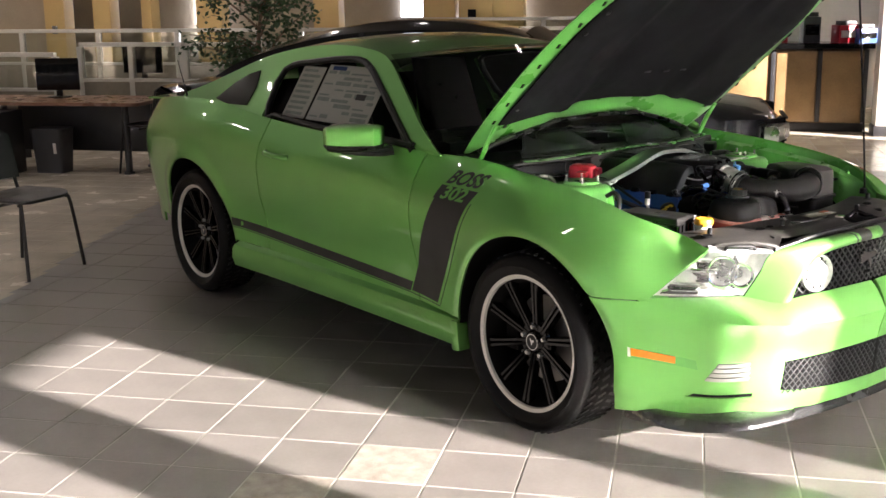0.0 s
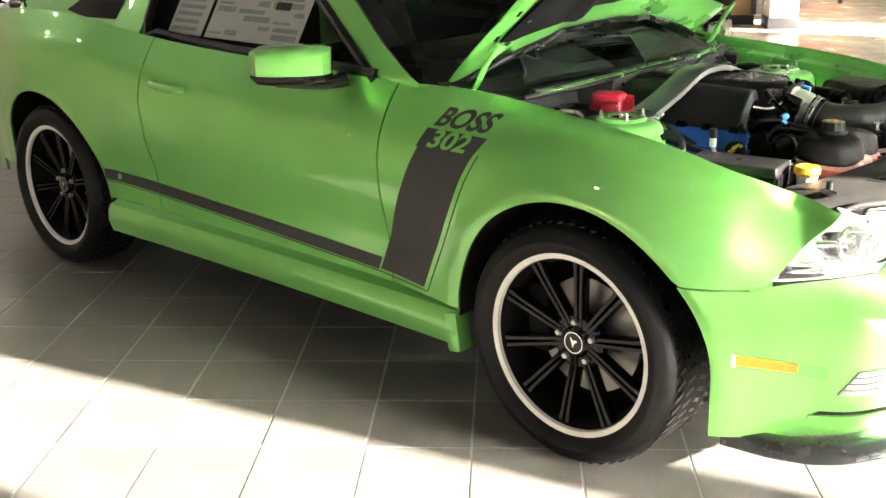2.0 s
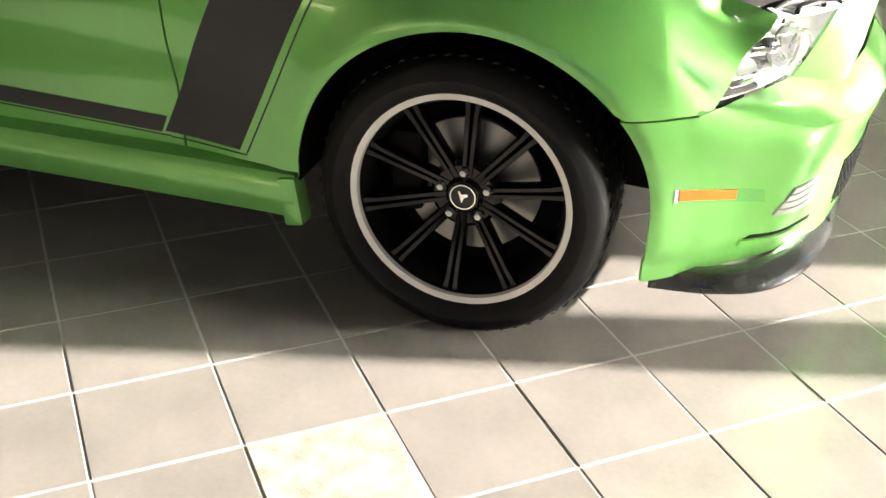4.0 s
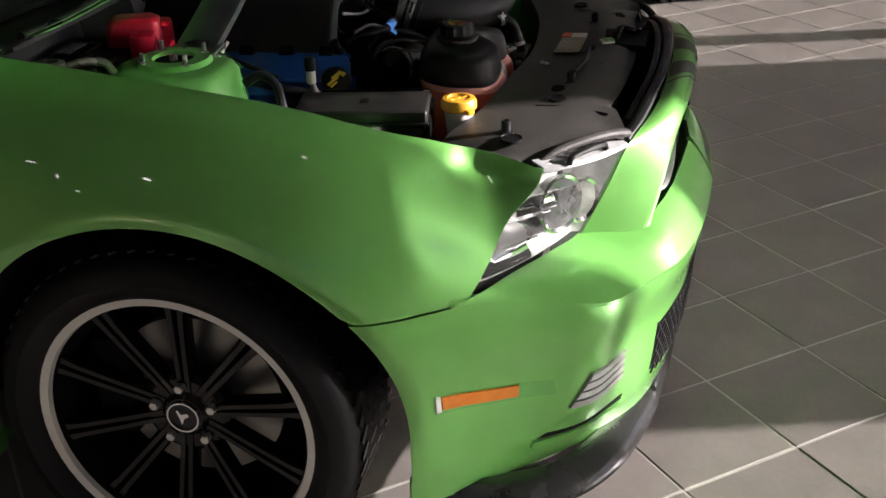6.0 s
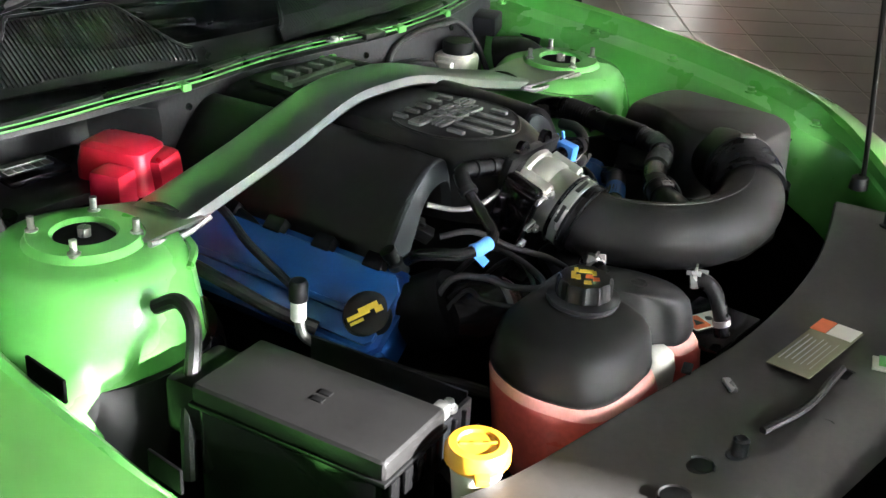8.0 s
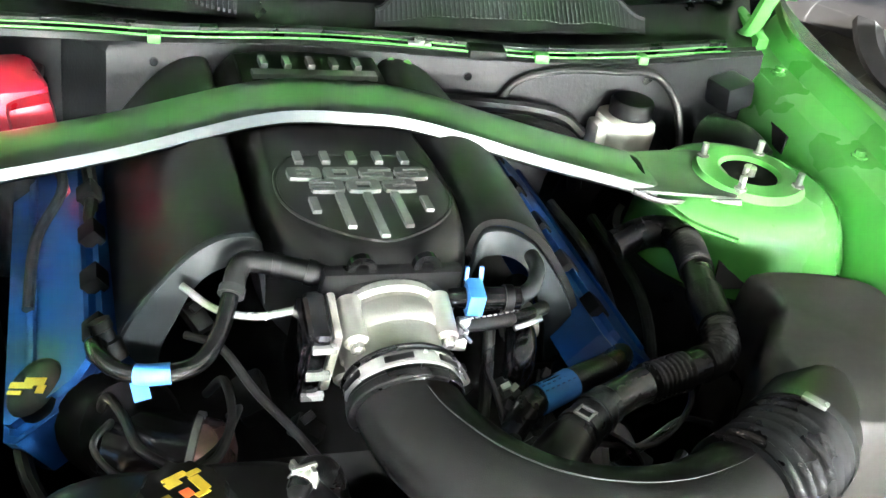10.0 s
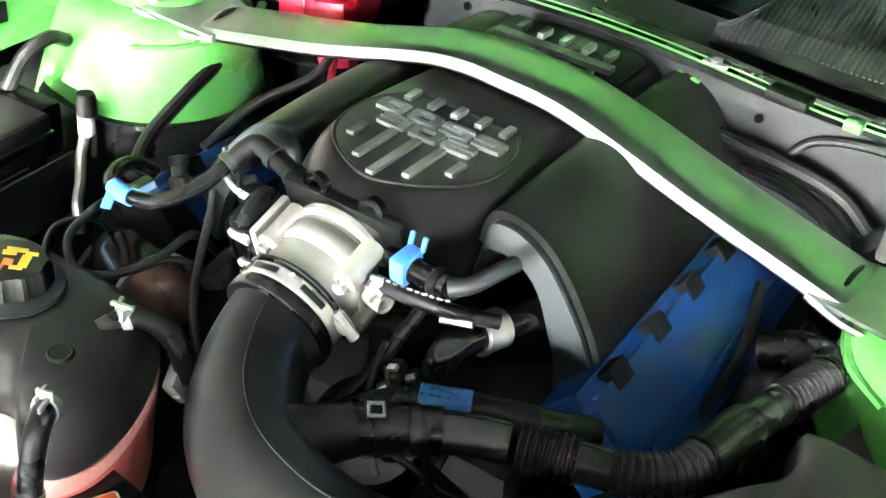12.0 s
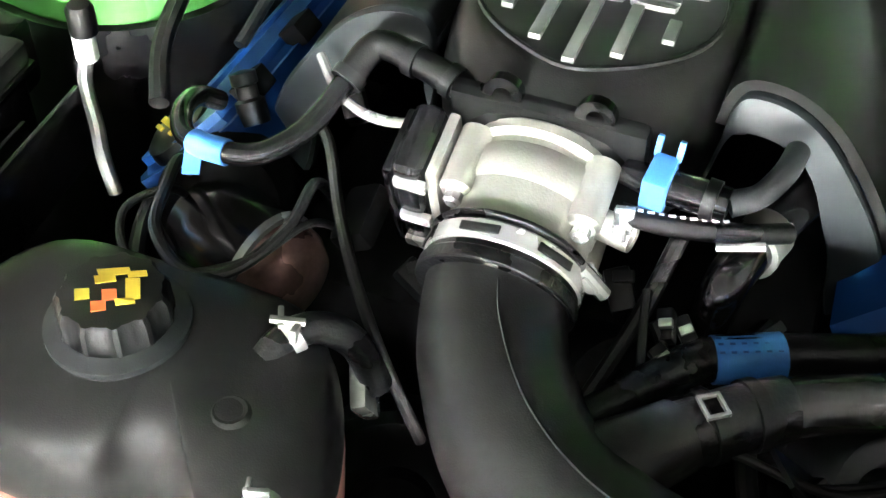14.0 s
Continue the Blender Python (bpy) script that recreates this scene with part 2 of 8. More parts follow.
def lerp(table, x):
    """Smooth value between rows of (x, value)."""
    if x <= table[0][0]:
        return table[0][1]
    for i in range(len(table) - 1):
        (x0, a), (x1, b) = table[i], table[i + 1]
        if x <= x1:
            m0 = (b - table[i - 1][1]) / (x1 - table[i - 1][0]) if i else (b - a) / (x1 - x0)
            m1 = (table[i + 2][1] - a) / (table[i + 2][0] - x0) if i + 2 < len(table) else (b - a) / (x1 - x0)
            h, t = x1 - x0, (x - x0) / (x1 - x0)
            return ((2 * t ** 3 - 3 * t ** 2 + 1) * a + (t ** 3 - 2 * t ** 2 + t) * h * m0
                    + (-2 * t ** 3 + 3 * t ** 2) * b + (t ** 3 - t ** 2) * h * m1)
    return table[-1][1]


def steps(a, b, n):
    return [a + (b - a) * i / n for i in range(n + 1)]


def text(words, size, depth=0.002):
    """Raised letters about the origin, as a bmesh."""
    cu = bpy.data.curves.new("letters", "FONT")
    cu.body, cu.size, cu.extrude, cu.align_x, cu.align_y = words, size, depth, "CENTER", "CENTER"
    cu.offset = size * 0.025
    ob = new("letters", cu)
    dg = bpy.context.evaluated_depsgraph_get()
    me = bpy.data.meshes.new_from_object(ob.evaluated_get(dg))
    bm = bmesh.new()
    bm.from_mesh(me)
    bpy.data.objects.remove(ob)
    bpy.data.curves.remove(cu)
    bpy.data.meshes.remove(me)
    return bm

# ---- car body ----
car = thing("car", "bright green two-door sports coupe with black stripes and open bonnet", "car")
# half width of the body along its length, from the nose back
PLAN = [(0.905, 0.0), (0.898, 0.16), (0.877, 0.32), (0.838, 0.46), (0.772, 0.58), (0.69, 0.68), (0.6, 0.762), (0.5, 0.832), (0.4, 0.885),
        (0.28, 0.918), (0.1, 0.932), (-0.1, 0.93), (-0.4, 0.912), (-0.8, 0.905), (-1.4, 0.905), (-1.9, 0.912), (-2.3, 0.925), (-2.72, 0.935),
        (-3.0, 0.92), (-3.3, 0.88), (-3.55, 0.81), (-3.7, 0.7), (-3.78, 0.5), (-3.82, 0.25), (-3.83, 0.0)]
LINE = spline([(x, w, 0) for x, w in PLAN], 8)
ARC = [0.0]
for p, q in zip(LINE, LINE[1:]):
    ARC.append(ARC[-1] + (q - p).length)
TOP = [(-3.8, 0.98), (-3.4, 1.03), (-3.0, 1.07), (-2.5, 1.075), (-2.1, 1.03), (-1.6, 1.0), (-1.0, 0.99), (-0.6, 0.975), (-0.3, 0.958),
       (0.0, 0.93), (0.22, 0.9), (0.437, 0.853), (0.53, 0.824), (0.58, 0.806), (0.62, 0.794), (0.65, 0.784), (0.68, 0.768), (0.7, 0.763), (0.75, 0.763), (0.95, 0.77)]
SHOULDER = [(0.0, 0.185), (0.012, 0.14), (0.03, 0.105), (0.06, 0.07), (0.1, 0.037), (0.15, 0.012), (0.22, 0.0), (0.32, 0.004), (0.45, 0.016), (0.9, 0.03)]
SHOULDER_DOOR = [(0.0, 0.10), (0.02, 0.085), (0.06, 0.06), (0.1, 0.035), (0.15, 0.014), (0.22, 0.0), (0.32, 0.006), (0.45, 0.022), (0.6, 0.05), (0.9, 0.08)]
NOSE = [(0.1, 0.06), (0.2, 0.052), (0.25, 0.038), (0.3, 0.03), (0.42, 0.02), (0.5, 0.0), (0.555, 0.0), (0.6, 0.022), (0.65, 0.048), (0.7, 0.085), (0.745, 0.13), (0.77, 0.163), (0.8, 0.18), (0.87, 0.188)]


def along(s):
    """Place and outward way on the plan line at the length s from the nose."""
    i = 0
    while i < len(ARC) - 2 and ARC[i + 1] < s:
        i += 1
    t = (s - ARC[i]) / (ARC[i + 1] - ARC[i])
    d0 = (LINE[min(i + 1, len(LINE) - 1)] - LINE[max(i - 1, 0)]).normalized()
    d1 = (LINE[min(i + 2, len(LINE) - 1)] - LINE[i]).normalized()
    d = d0.lerp(d1, t).normalized()
    return LINE[i].lerp(LINE[i + 1], t), Vector((d.y, -d.x, 0))


def at_x(x):
    """The length along the plan line at which it passes x."""
    for i, (p, q) in enumerate(zip(LINE, LINE[1:])):
        if p.x >= x >= q.x:
            return ARC[i] + (ARC[i + 1] - ARC[i]) * (p.x - x) / max(1e-9, p.x - q.x)
    return ARC[-1]


def ramp(a, b, x):
    t = min(1.0, max(0.0, (x - a) / (b - a)))
    return t * t * (3 - 2 * t)


def skin(s, z, side=-1, out=0.0):
    """A point of the body's skin."""
    p, way = along(s)
    h = max(0.0, lerp(TOP, p.x) - z)
    d = lerp(SHOULDER, h)
    door = ramp(-0.45, -0.75, p.x)
    d += (lerp(SHOULDER_DOOR, h) - d) * door
    nose = ramp(0.42, 0.62, p.x)
    d += (lerp(NOSE, z) - d) * nose
    # tight corner of the bumper under the headlamp
    d -= 0.03 * math.exp(-((p.x - 0.705) / 0.055) ** 2) * ramp(0.6, 0.52, z) * ramp(0.2, 0.34, z)
    # the wing's corner runs straight on over the headlamp
    d -= 0.07 * ramp(0.59, 0.69, p.x) * ramp(0.62, 0.76, z)
    # flares over the wheels and the crease along the flank
    for cx in (0.02, -2.72):
        r = math.hypot(p.x - cx, z - 0.345)
        d -= 0.014 * max(0.0, 1 - abs(r - 0.43) / 0.07) * (1 if z > 0.25 else 0)
    d += 0.018 * door * ramp(-2.3, -2.0, p.x) * max(0.0, 1 - abs(z - 0.52) / 0.13)
    q = p - way * (d - out) if way.y > 0 or way.x != 0 else p
    return Vector((q.x, side * max(0.0, q.y), z))


def skin_x(x, z, side=-1, out=0.0):
    return skin(at_x(x), z, side, out)


def panel(name, x0, x1, low, high, parent=None, n=24, rows=14, material=None, side=-1, out=0.0, thick=0.012, label="", by_arc=False):
    """A piece of the skin between two places along the car and two heights, each a number or a function of x."""
    rr = []
    for u in range(n + 1):
        if by_arc:
            s = at_x(x0) + (at_x(x1) - at_x(x0)) * u / n
            x = along(s)[0].x
        else:
            x = x0 + (x1 - x0) * u / n
            s = at_x(x)
        a = low(x) if callable(low) else low
        b = high(x) if callable(high) else high
        rr.append([skin(s, z, side, out) for z in steps(a, b, rows)])
    bm = sheet(rr)
    bm.normal_update()
    mid = bm.faces[len(bm.faces) // 2] if not bm.faces.ensure_lookup_table() else None
    c, nn = mid.calc_center_median(), mid.normal
    if nn.x * (1 if c.x > 0.5 else 0) + nn.y * side < 0:
        bmesh.ops.reverse_faces(bm, faces=bm.faces)
    if thick:
        bm.normal_update()
        bmesh.ops.solidify(bm, geom=list(bm.faces), thickness=thick)
    return part(name, bm, material or PAINT, parent or car, label, angle=50)


ARCH = 0.408


def arch(cx, base):
    def low(x):
        d = abs(x - cx)
        return max(base, 0.348 + math.sqrt(max(0.0, ARCH * ARCH - d * d)) if d < ARCH else base)
    return low


def cos_steps(a, b, n):
    return [a + (b - a) * 0.5 * (1 - math.cos(math.pi * i / n)) for i in range(n + 1)]


def top_at(x):
    return lerp(TOP, x)


def arch_panel(name, x0, x1, cx, base, high, side=-1, rows=16, label="", fore=None):
    """A wing with a wheel arch cut into its lower edge."""
    xs = []
    if x1 < cx - ARCH:
        xs += steps(x1, cx - ARCH - 0.001, 8)
    xs += [cx - ARCH + 0.001 + 0.0 * k for k in range(1)]
    xs += [x for x in cos_steps(cx - ARCH + 0.001, cx + ARCH - 0.001, 40)][1:]
    if x0 > cx + ARCH:
        xs += steps(cx + ARCH + 0.001, x0, 24 if fore else 5)
    low = arch(cx, base)
    rr = []
    for x in xs:
        s = at_x(x)
        a = 0.348 if abs(abs(x - cx) - ARCH) < 0.0011 and abs(x - cx) < ARCH else low(x)
        if fore and x > cx + 0.3:
            a = max(a, 0.602) if x < cx + ARCH else fore(x)
        b = max(a + 0.002, high(x) if callable(high) else high)
        rr.append([skin(s, z, side) for z in steps(a, b, rows)])
    bm = sheet(rr)
    bm.normal_update()
    bm.faces.ensure_lookup_table()
    if sum(f.normal.y * side for f in bm.faces) < 0:
        bmesh.ops.reverse_faces(bm, faces=bm.faces)
    bm.normal_update()
    bmesh.ops.solidify(bm, geom=list(bm.faces), thickness=0.012)
    return part(name, bm, PAINT, car, label, angle=50)


def tip_low(x):
    """Lower edge of the wing ahead of the wheel, along the top of the headlamp."""
    return 0.602 if x < 0.53 else 0.612 + (x - 0.53) / 0.15 * (top_at(0.68) - 0.612)


def crease(x):
    """Height of the crease round the bumper's upper edge."""
    return lerp([(0.4, 0.598), (0.5, 0.598), (0.54, 0.597), (0.63, 0.57), (0.72, 0.54), (0.83, 0.522), (0.91, 0.511)], x)


def outward(bm, side, thick):
    """Turns the faces to the front and gives them depth behind."""
    bm.normal_update()
    if sum(f.normal.dot(Vector((1, 0.4 * side, 0.5))) * f.calc_area() for f in bm.faces) < 0:
        bmesh.ops.reverse_faces(bm, faces=bm.faces)
    bm.normal_update()
    bmesh.ops.solidify(bm, geom=list(bm.faces), thickness=thick)
    return bm


# inner edge of the shelf against the place on the plan line
SHELF = [(0.5, 0.495, -0.834, 0.602), (0.54, 0.533, -0.79, 0.61), (0.63, 0.57, -0.705, 0.606), (0.72, 0.61, -0.62, 0.6), (0.8, 0.655, -0.525, 0.595), (0.818, 0.67, -0.493, 0.593),
         (0.842, 0.777, -0.438, 0.58), (0.856, 0.79, -0.39, 0.592), (0.885, 0.825, -0.25, 0.602), (0.906, 0.85, 0.0, 0.606)]
HIND = [(0.655, -0.5, 0.565), (0.708, -0.47, 0.672), (0.743, -0.445, 0.752), (0.785, -0.29, 0.781), (0.802, 0.0, 0.789)]
RIDGE = [(0.77, -0.445, 0.555), (0.8, -0.395, 0.662), (0.82, -0.335, 0.748), (0.838, -0.2, 0.78), (0.846, 0.0, 0.787)]
RIM = [(0.785, -0.395, 0.57), (0.802, -0.368, 0.655), (0.82, -0.295, 0.727), (0.838, -0.17, 0.75), (0.846, 0.0, 0.755)]


for side in (-1, 1):
    # front wing: down to the bumper seam ahead of the arch
    arch_panel("front_wing", 0.68, -0.700, 0.02, 0.36, top_at, side, fore=tip_low)
    panel("door", -0.706, -1.97, 0.35, lambda x: top_at(x) + 0.0, n=36, rows=18, side=side)
    arch_panel("rear_quarter", -1.976, -3.35, -2.72, 0.36, top_at, side)
    panel("rear_bumper", -3.354, -3.829, 0.3, top_at, n=22, rows=12, side=side, by_arc=True)
    # bumper skin: its rear edge follows the wheel arch down, its upper edge is the crease round the nose
    s0 = at_x(0.9049)
    rr = []
    for u in range(65):
        top_s = s0 + (at_x(0.02 + math.sqrt(ARCH * ARCH - 0.0625)) - s0) * u / 64
        top_z = crease(along(top_s)[0].x)
        col = []
        for z in steps(0.2, top_z, 24):
            edge = 0.02 + math.sqrt(max(0.0, ARCH * ARCH - max(0.0, z - 0.348) ** 2))
            col.append(skin(s0 + (at_x(edge) - s0) * u / 64, z, side))
        rr.append(col)
    part("front_bumper", inward(sheet(rr), side, 0.012), PAINT, car, "green front bumper skin", angle=60)
    # shelf from the crease back to the lamp and the grille
    rr = []
    for xp in steps(0.9049, 0.5, 40):
        p = skin_x(xp, crease(xp), side)
        q = Vector([lerp([(k[0], k[i]) for k in SHELF], xp) for i in (1, 2, 3)])
        q.y *= -side
        rr.append([p.lerp(q, t) + Vector((0, 0, 0.012 * math.sin(math.pi * t) * min(1.0, (p - q).length / 0.08))) for t in steps(0, 1, 7)])
    part("bumper_shelf", outward(sheet(rr), side, 0.01), PAINT, car, "green bumper top below the lamps", angle=60)
    # facet beside the lamp, running up into the brow over the grille
    hind, ridge, rim = ([Vector((k[0], -side * k[1], k[2])) for k in spline(c, 8)] for c in (HIND, RIDGE, RIM))
    part("nose_facet", outward(sheet([[a.lerp(b, t) + Vector((0.004, 0.0, 0.006)) * math.sin(math.pi * t) for t in steps(0, 1, 6)] for a, b in zip(hind, ridge)]), side, 0.01), PAINT, car, "green nose brow", angle=60)
    part("nose_ridge", outward(sheet([[a.lerp(b, t) + Vector((0.008, side * 0.002, 0)) * math.sin(math.pi * t) for t in steps(0, 1, 6)] for a, b in zip(ridge, rim)]), side, 0.01), PAINT, car, "green grille surround", angle=60)
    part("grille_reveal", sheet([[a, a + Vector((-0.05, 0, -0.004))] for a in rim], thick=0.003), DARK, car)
    # sill with its skirt
    sill = []
    for x in steps(-2.27, -0.4, 30):
        w = along(at_x(x))[0].y
        prof = [(w - 0.055, 0.36), (w - 0.02, 0.345), (w - 0.008, 0.325), (w - 0.005, 0.28), (w - 0.02, 0.235), (w - 0.06, 0.215), (w - 0.12, 0.22)]
        sill.append([(x, side * y, z) for y, z in prof])
    bm = sheet(sill)
    if side > 0:
        bmesh.ops.reverse_faces(bm, faces=bm.faces)
    part("side_skirt", bm, PAINT, car)
    part("skirt_end", xf(box(0.05, 0.06, 0.125, 0.012), -0.412, side * 0.875, 0.278, 0, -8), PAINT, car)
    # inner wheel housings
    for cx in (0.02, -2.72):
        liner = []
        for k in range(25):
            a = math.pi * (-0.01 + 1.02 * k / 24)
            liner.append([(cx + r * math.cos(a), side * y, 0.348 + r * math.sin(a)) for r, y in ((0.412, abs(skin_x(cx + 0.412 * math.cos(a), 0.348 + 0.412 * math.sin(a)).y) - 0.01), (0.412, 0.7), (0.41, 0.652), (0.15, 0.648))])
        # shade of the wheel well is put into the housing's colour
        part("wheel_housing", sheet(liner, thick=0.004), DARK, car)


# ---- wheels ----
def wheel(cx, side, steer=0.0):
    hub = new("wheel")
    hub.parent = car
    hub.matrix_world = pose(cx, side * 0.786, 0.343, 90 if side < 0 else -90, 0, steer)
    # local z points out of the car
    tyre = [(0.255, 0.1), (0.27, 0.118), (0.295, 0.128), (0.318, 0.122), (0.334, 0.105), (0.341, 0.08), (0.343, 0.04), (0.343, 0.0), (0.343, -0.04), (0.341, -0.08),
            (0.33, -0.11), (0.295, -0.126), (0.25, -0.1)]
    part("tyre", lathe(tyre, 64), TYRE, hub, "low black tyre")
    tread = bmesh.new()
    for k in range(60):
        for y0, sl in ((0.075, 0.5), (0.025, 0.35), (-0.03, -0.4), (-0.078, -0.5)):
            b = box(0.004, 0.013, 0.036, 0)
            xf(b, 0.3412, 0, y0, 0, 0, 0)
            bmesh.ops.rotate(b, cent=(0.3412, 0, y0), matrix=Matrix.Rotation(sl, 3, "X"), verts=b.verts)
            bmesh.ops.rotate(b, cent=(0, 0, 0), matrix=Matrix.Rotation(2 * math.pi * k / 60 + (0.03 if y0 > 0 else 0), 3, "Z"), verts=b.verts)
            tread = join(tread, b)
    part("tread", tread, RUBBER, hub, smooth=False)
    part("rim_lip", lathe([(0.243, 0.094), (0.246, 0.104), (0.262, 0.107), (0.266, 0.1), (0.262, 0.09)], 72), RING, hub, "bare metal ring on the rim edge")
    # barrel, caliper and added disc behind the spokes are coloured as shade
    part("rim", lathe([(0.247, 0.1), (0.24, 0.085), (0.228, 0.06), (0.224, 0.0), (0.23, -0.1)], 64), DARK, hub, "rim barrel coloured near-black for shade")
    part("brake_disc", lathe([(0.06, 0.0), (0.165, 0.0), (0.165, -0.02), (0.06, -0.02)], 48), mat_disc, hub, "steel brake disc")
    cal = box(0.075, 0.2, 0.08, 0.015)
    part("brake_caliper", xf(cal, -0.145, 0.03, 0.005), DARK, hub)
    part("shade_backing", lathe([(0.0, -0.06), (0.225, -0.06)], 32), DARK, hub)
    for k in range(20):
        # slim spokes in close pairs from hub to rim
        a, e = math.radians(36 * (k // 2) + 13), (1 if k % 2 else -1)
        rows = []
        for r, w, hgt, z, spread in ((0.045, 0.009, 0.03, 0.06, 0.16), (0.09, 0.0085, 0.03, 0.066, 0.085), (0.15, 0.0085, 0.03, 0.075, 0.058), (0.21, 0.009, 0.03, 0.083, 0.046), (0.242, 0.0125, 0.032, 0.086, 0.05)):
            aa = a + e * spread
            c, n = Vector((math.cos(aa) * r, math.sin(aa) * r, z)), Vector((-math.sin(aa), math.cos(aa), 0))
            rows.append([c + n * w - Vector((0, 0, hgt)), c + n * w - Vector((0, 0, 0.008)), c + n * w * 0.5, c - n * w * 0.5, c - n * w - Vector((0, 0, 0.008)), c - n * w - Vector((0, 0, hgt))])
        part("spoke", loft(rows), GLOSS, hub)
    part("hub_boss", lathe([(0.085, 0.03), (0.083, 0.052), (0.072, 0.06), (0.045, 0.058), (0.036, 0.068), (0.0, 0.07)], 40), GLOSS, hub)
    for k in range(5):
        a = math.radians(72 * k + 20)
        nut = lathe([(0.0105, 0.05), (0.0105, 0.068), (0.008, 0.073), (0.0, 0.074)], 6)
        part("wheel_nut", xf(nut, 0.058 * math.cos(a), 0.058 * math.sin(a), 0), STEEL, hub)
    part("hub_cap_ring", lathe([(0.027, 0.069), (0.028, 0.074), (0.031, 0.074), (0.032, 0.068)], 40), CHROME, hub)
    part("hub_cap", lathe([(0.027, 0.07), (0.0, 0.0715)], 32), PLASTIC_G, hub)
    part("cap_emblem", xf(prism([(-0.016, 0.003), (-0.004, 0.006), (0.012, 0.012), (0.015, 0.009), (0.006, 0.003), (0.009, -0.01), (0.003, -0.012), (-0.002, -0.003)], 0.002), 0, 0, 0.0715, 0, 0, 90), CHROME, hub)
    return hub


mat_disc = mat("brake_steel", (0.3, 0.29, 0.27), 0.35, 0.9, 0, 0.15, 20)
for cx in (0.0, -2.72):
    for side in (-1, 1):
        wheel(cx, side)

# ---- greenhouse ----
WIN_TOP = [(-2.2, 1.225), (-2.05, 1.285), (-1.9, 1.304), (-1.6, 1.33), (-1.42, 1.318), (-1.2, 1.21), (-1.0, 1.1), (-0.79, 0.985)]
RAIL = [(-3.3, 1.06), (-3.0, 1.135), (-2.7, 1.215), (-2.4, 1.295), (-2.1, 1.352), (-1.8, 1.378), (-1.5, 1.372), (-1.28, 1.335), (-1.05, 1.21), (-0.8, 1.065), (-0.6, 0.97)]


def side_y(z, x=-1.5):
    return 0.805 - 0.62 * max(0.0, z - 0.985) - 0.10 * ramp(-2.2, -3.3, x)


def flank(x, z, side, out=0.0):
    return Vector((x, side * (side_y(z, x) + out), z))


def flip_out(bm, side):
    bm.normal_update()
    if sum(f.normal.y for f in bm.faces) * side < 0:
        bmesh.ops.reverse_faces(bm, faces=bm.faces)
    return bm


for side in (-1, 1):
    # pillar and roof rail over the side window
    rr = []
    for x in steps(-2.13, -0.62, 50):
        a = max(lerp(WIN_TOP, x), 0.97) if x < -0.79 else top_at(x) - 0.004
        b = max(lerp(RAIL, x), a + 0.004)
        rr.append([flank(x, z, side) for z in steps(a, b, 6)])
    part("roof_rail", inward(sheet(rr), side, 0.02), PAINT, car)
    rr = []
    for x in steps(-3.28, -2.13, 30):
        a, b = top_at(x) - 0.03, lerp(RAIL, x)
        rr.append([flank(x, z, side) if z > top_at(x) else flank(x, z, side, 0.0) for z in steps(a, max(b, a + 0.02), 8)])
    part("rear_pillar", inward(sheet(rr), side, 0.02), PAINT, car)
    # door glass with its dark surround
    rr = []
    for x in steps(-2.125, -0.8, 40):
        a, b = top_at(x) - 0.02, max(lerp(WIN_TOP, x) + 0.004, 0.98)
        rr.append([flank(x, z, side, -0.022) for z in steps(a, b, 4)])
    part("door_glass", flip_out(sheet(rr), side), TINT_SIDE, car, "tinted side window")
    edge = [flank(x, lerp(WIN_TOP, x) - 0.012, side, 0.004) for x in steps(-0.8, -2.05, 24)]
    edge += [flank(x, z, side, 0.004) for x, z in ((-2.1, 1.25), (-2.125, 1.18), (-2.1, 1.07), (-2.06, 1.015))]
    edge += [flank(x, top_at(x) + 0.012, side, 0.006) for x in steps(-2.0, -0.8, 10)]
    part("window_seal", tube(edge, 0.016, 8, 1), PLASTIC, car, "black rubber window surround")
    # rear side window
    q = [(-2.33, 1.06), (-2.315, 1.15), (-2.36, 1.235), (-2.48, 1.21), (-2.62, 1.155), (-2.74, 1.09), (-2.79, 1.065), (-2.6, 1.05)]
    g = bmesh.new()
    g.faces.new([g.verts.new(flank(x, z, side, 0.005)) for x, z in q])
    g = inward(g, side, 0.003)
    part("quarter_glass", g, GLOSS, car, "black tinted rear side window")
# roof, its front edge curved over the windscreen
rr = []
for k in steps(0, 1, 40):
    row = []
    for v in steps(-1, 1, 24):
        x = -3.25 + (-0.895 - 0.36 * v * v + 3.25) * k
        xr = min(x, -1.26)
        zr = lerp(RAIL, xr)
        crown = 0.045 if x > -2.4 else 0.035
        row.append((x, v * side_y(zr, xr), zr - 0.002 + crown * (1 - abs(v) ** 2.6)))
    rr.append(row)
part("roof", sheet(rr), PAINT, car, "green roof skin")
# windscreen
rr = []
for v in steps(-1, 1, 24):
    b = Vector((-0.45 - 0.17 * v * v, v * 0.74, 0.965 + 0.02 * (1 - v * v)))
    t = Vector((-0.9 - 0.36 * v * v, v * 0.585, 1.39 - 0.04 * v * v))
    rr.append([b.lerp(t, k / 10) + Vector((0.0, 0, 0.03 * math.sin(math.pi * k / 10))) for k in range(11)])
bm = sheet(rr)
part("windscreen", bm, TINT, car, "dark tinted windscreen")

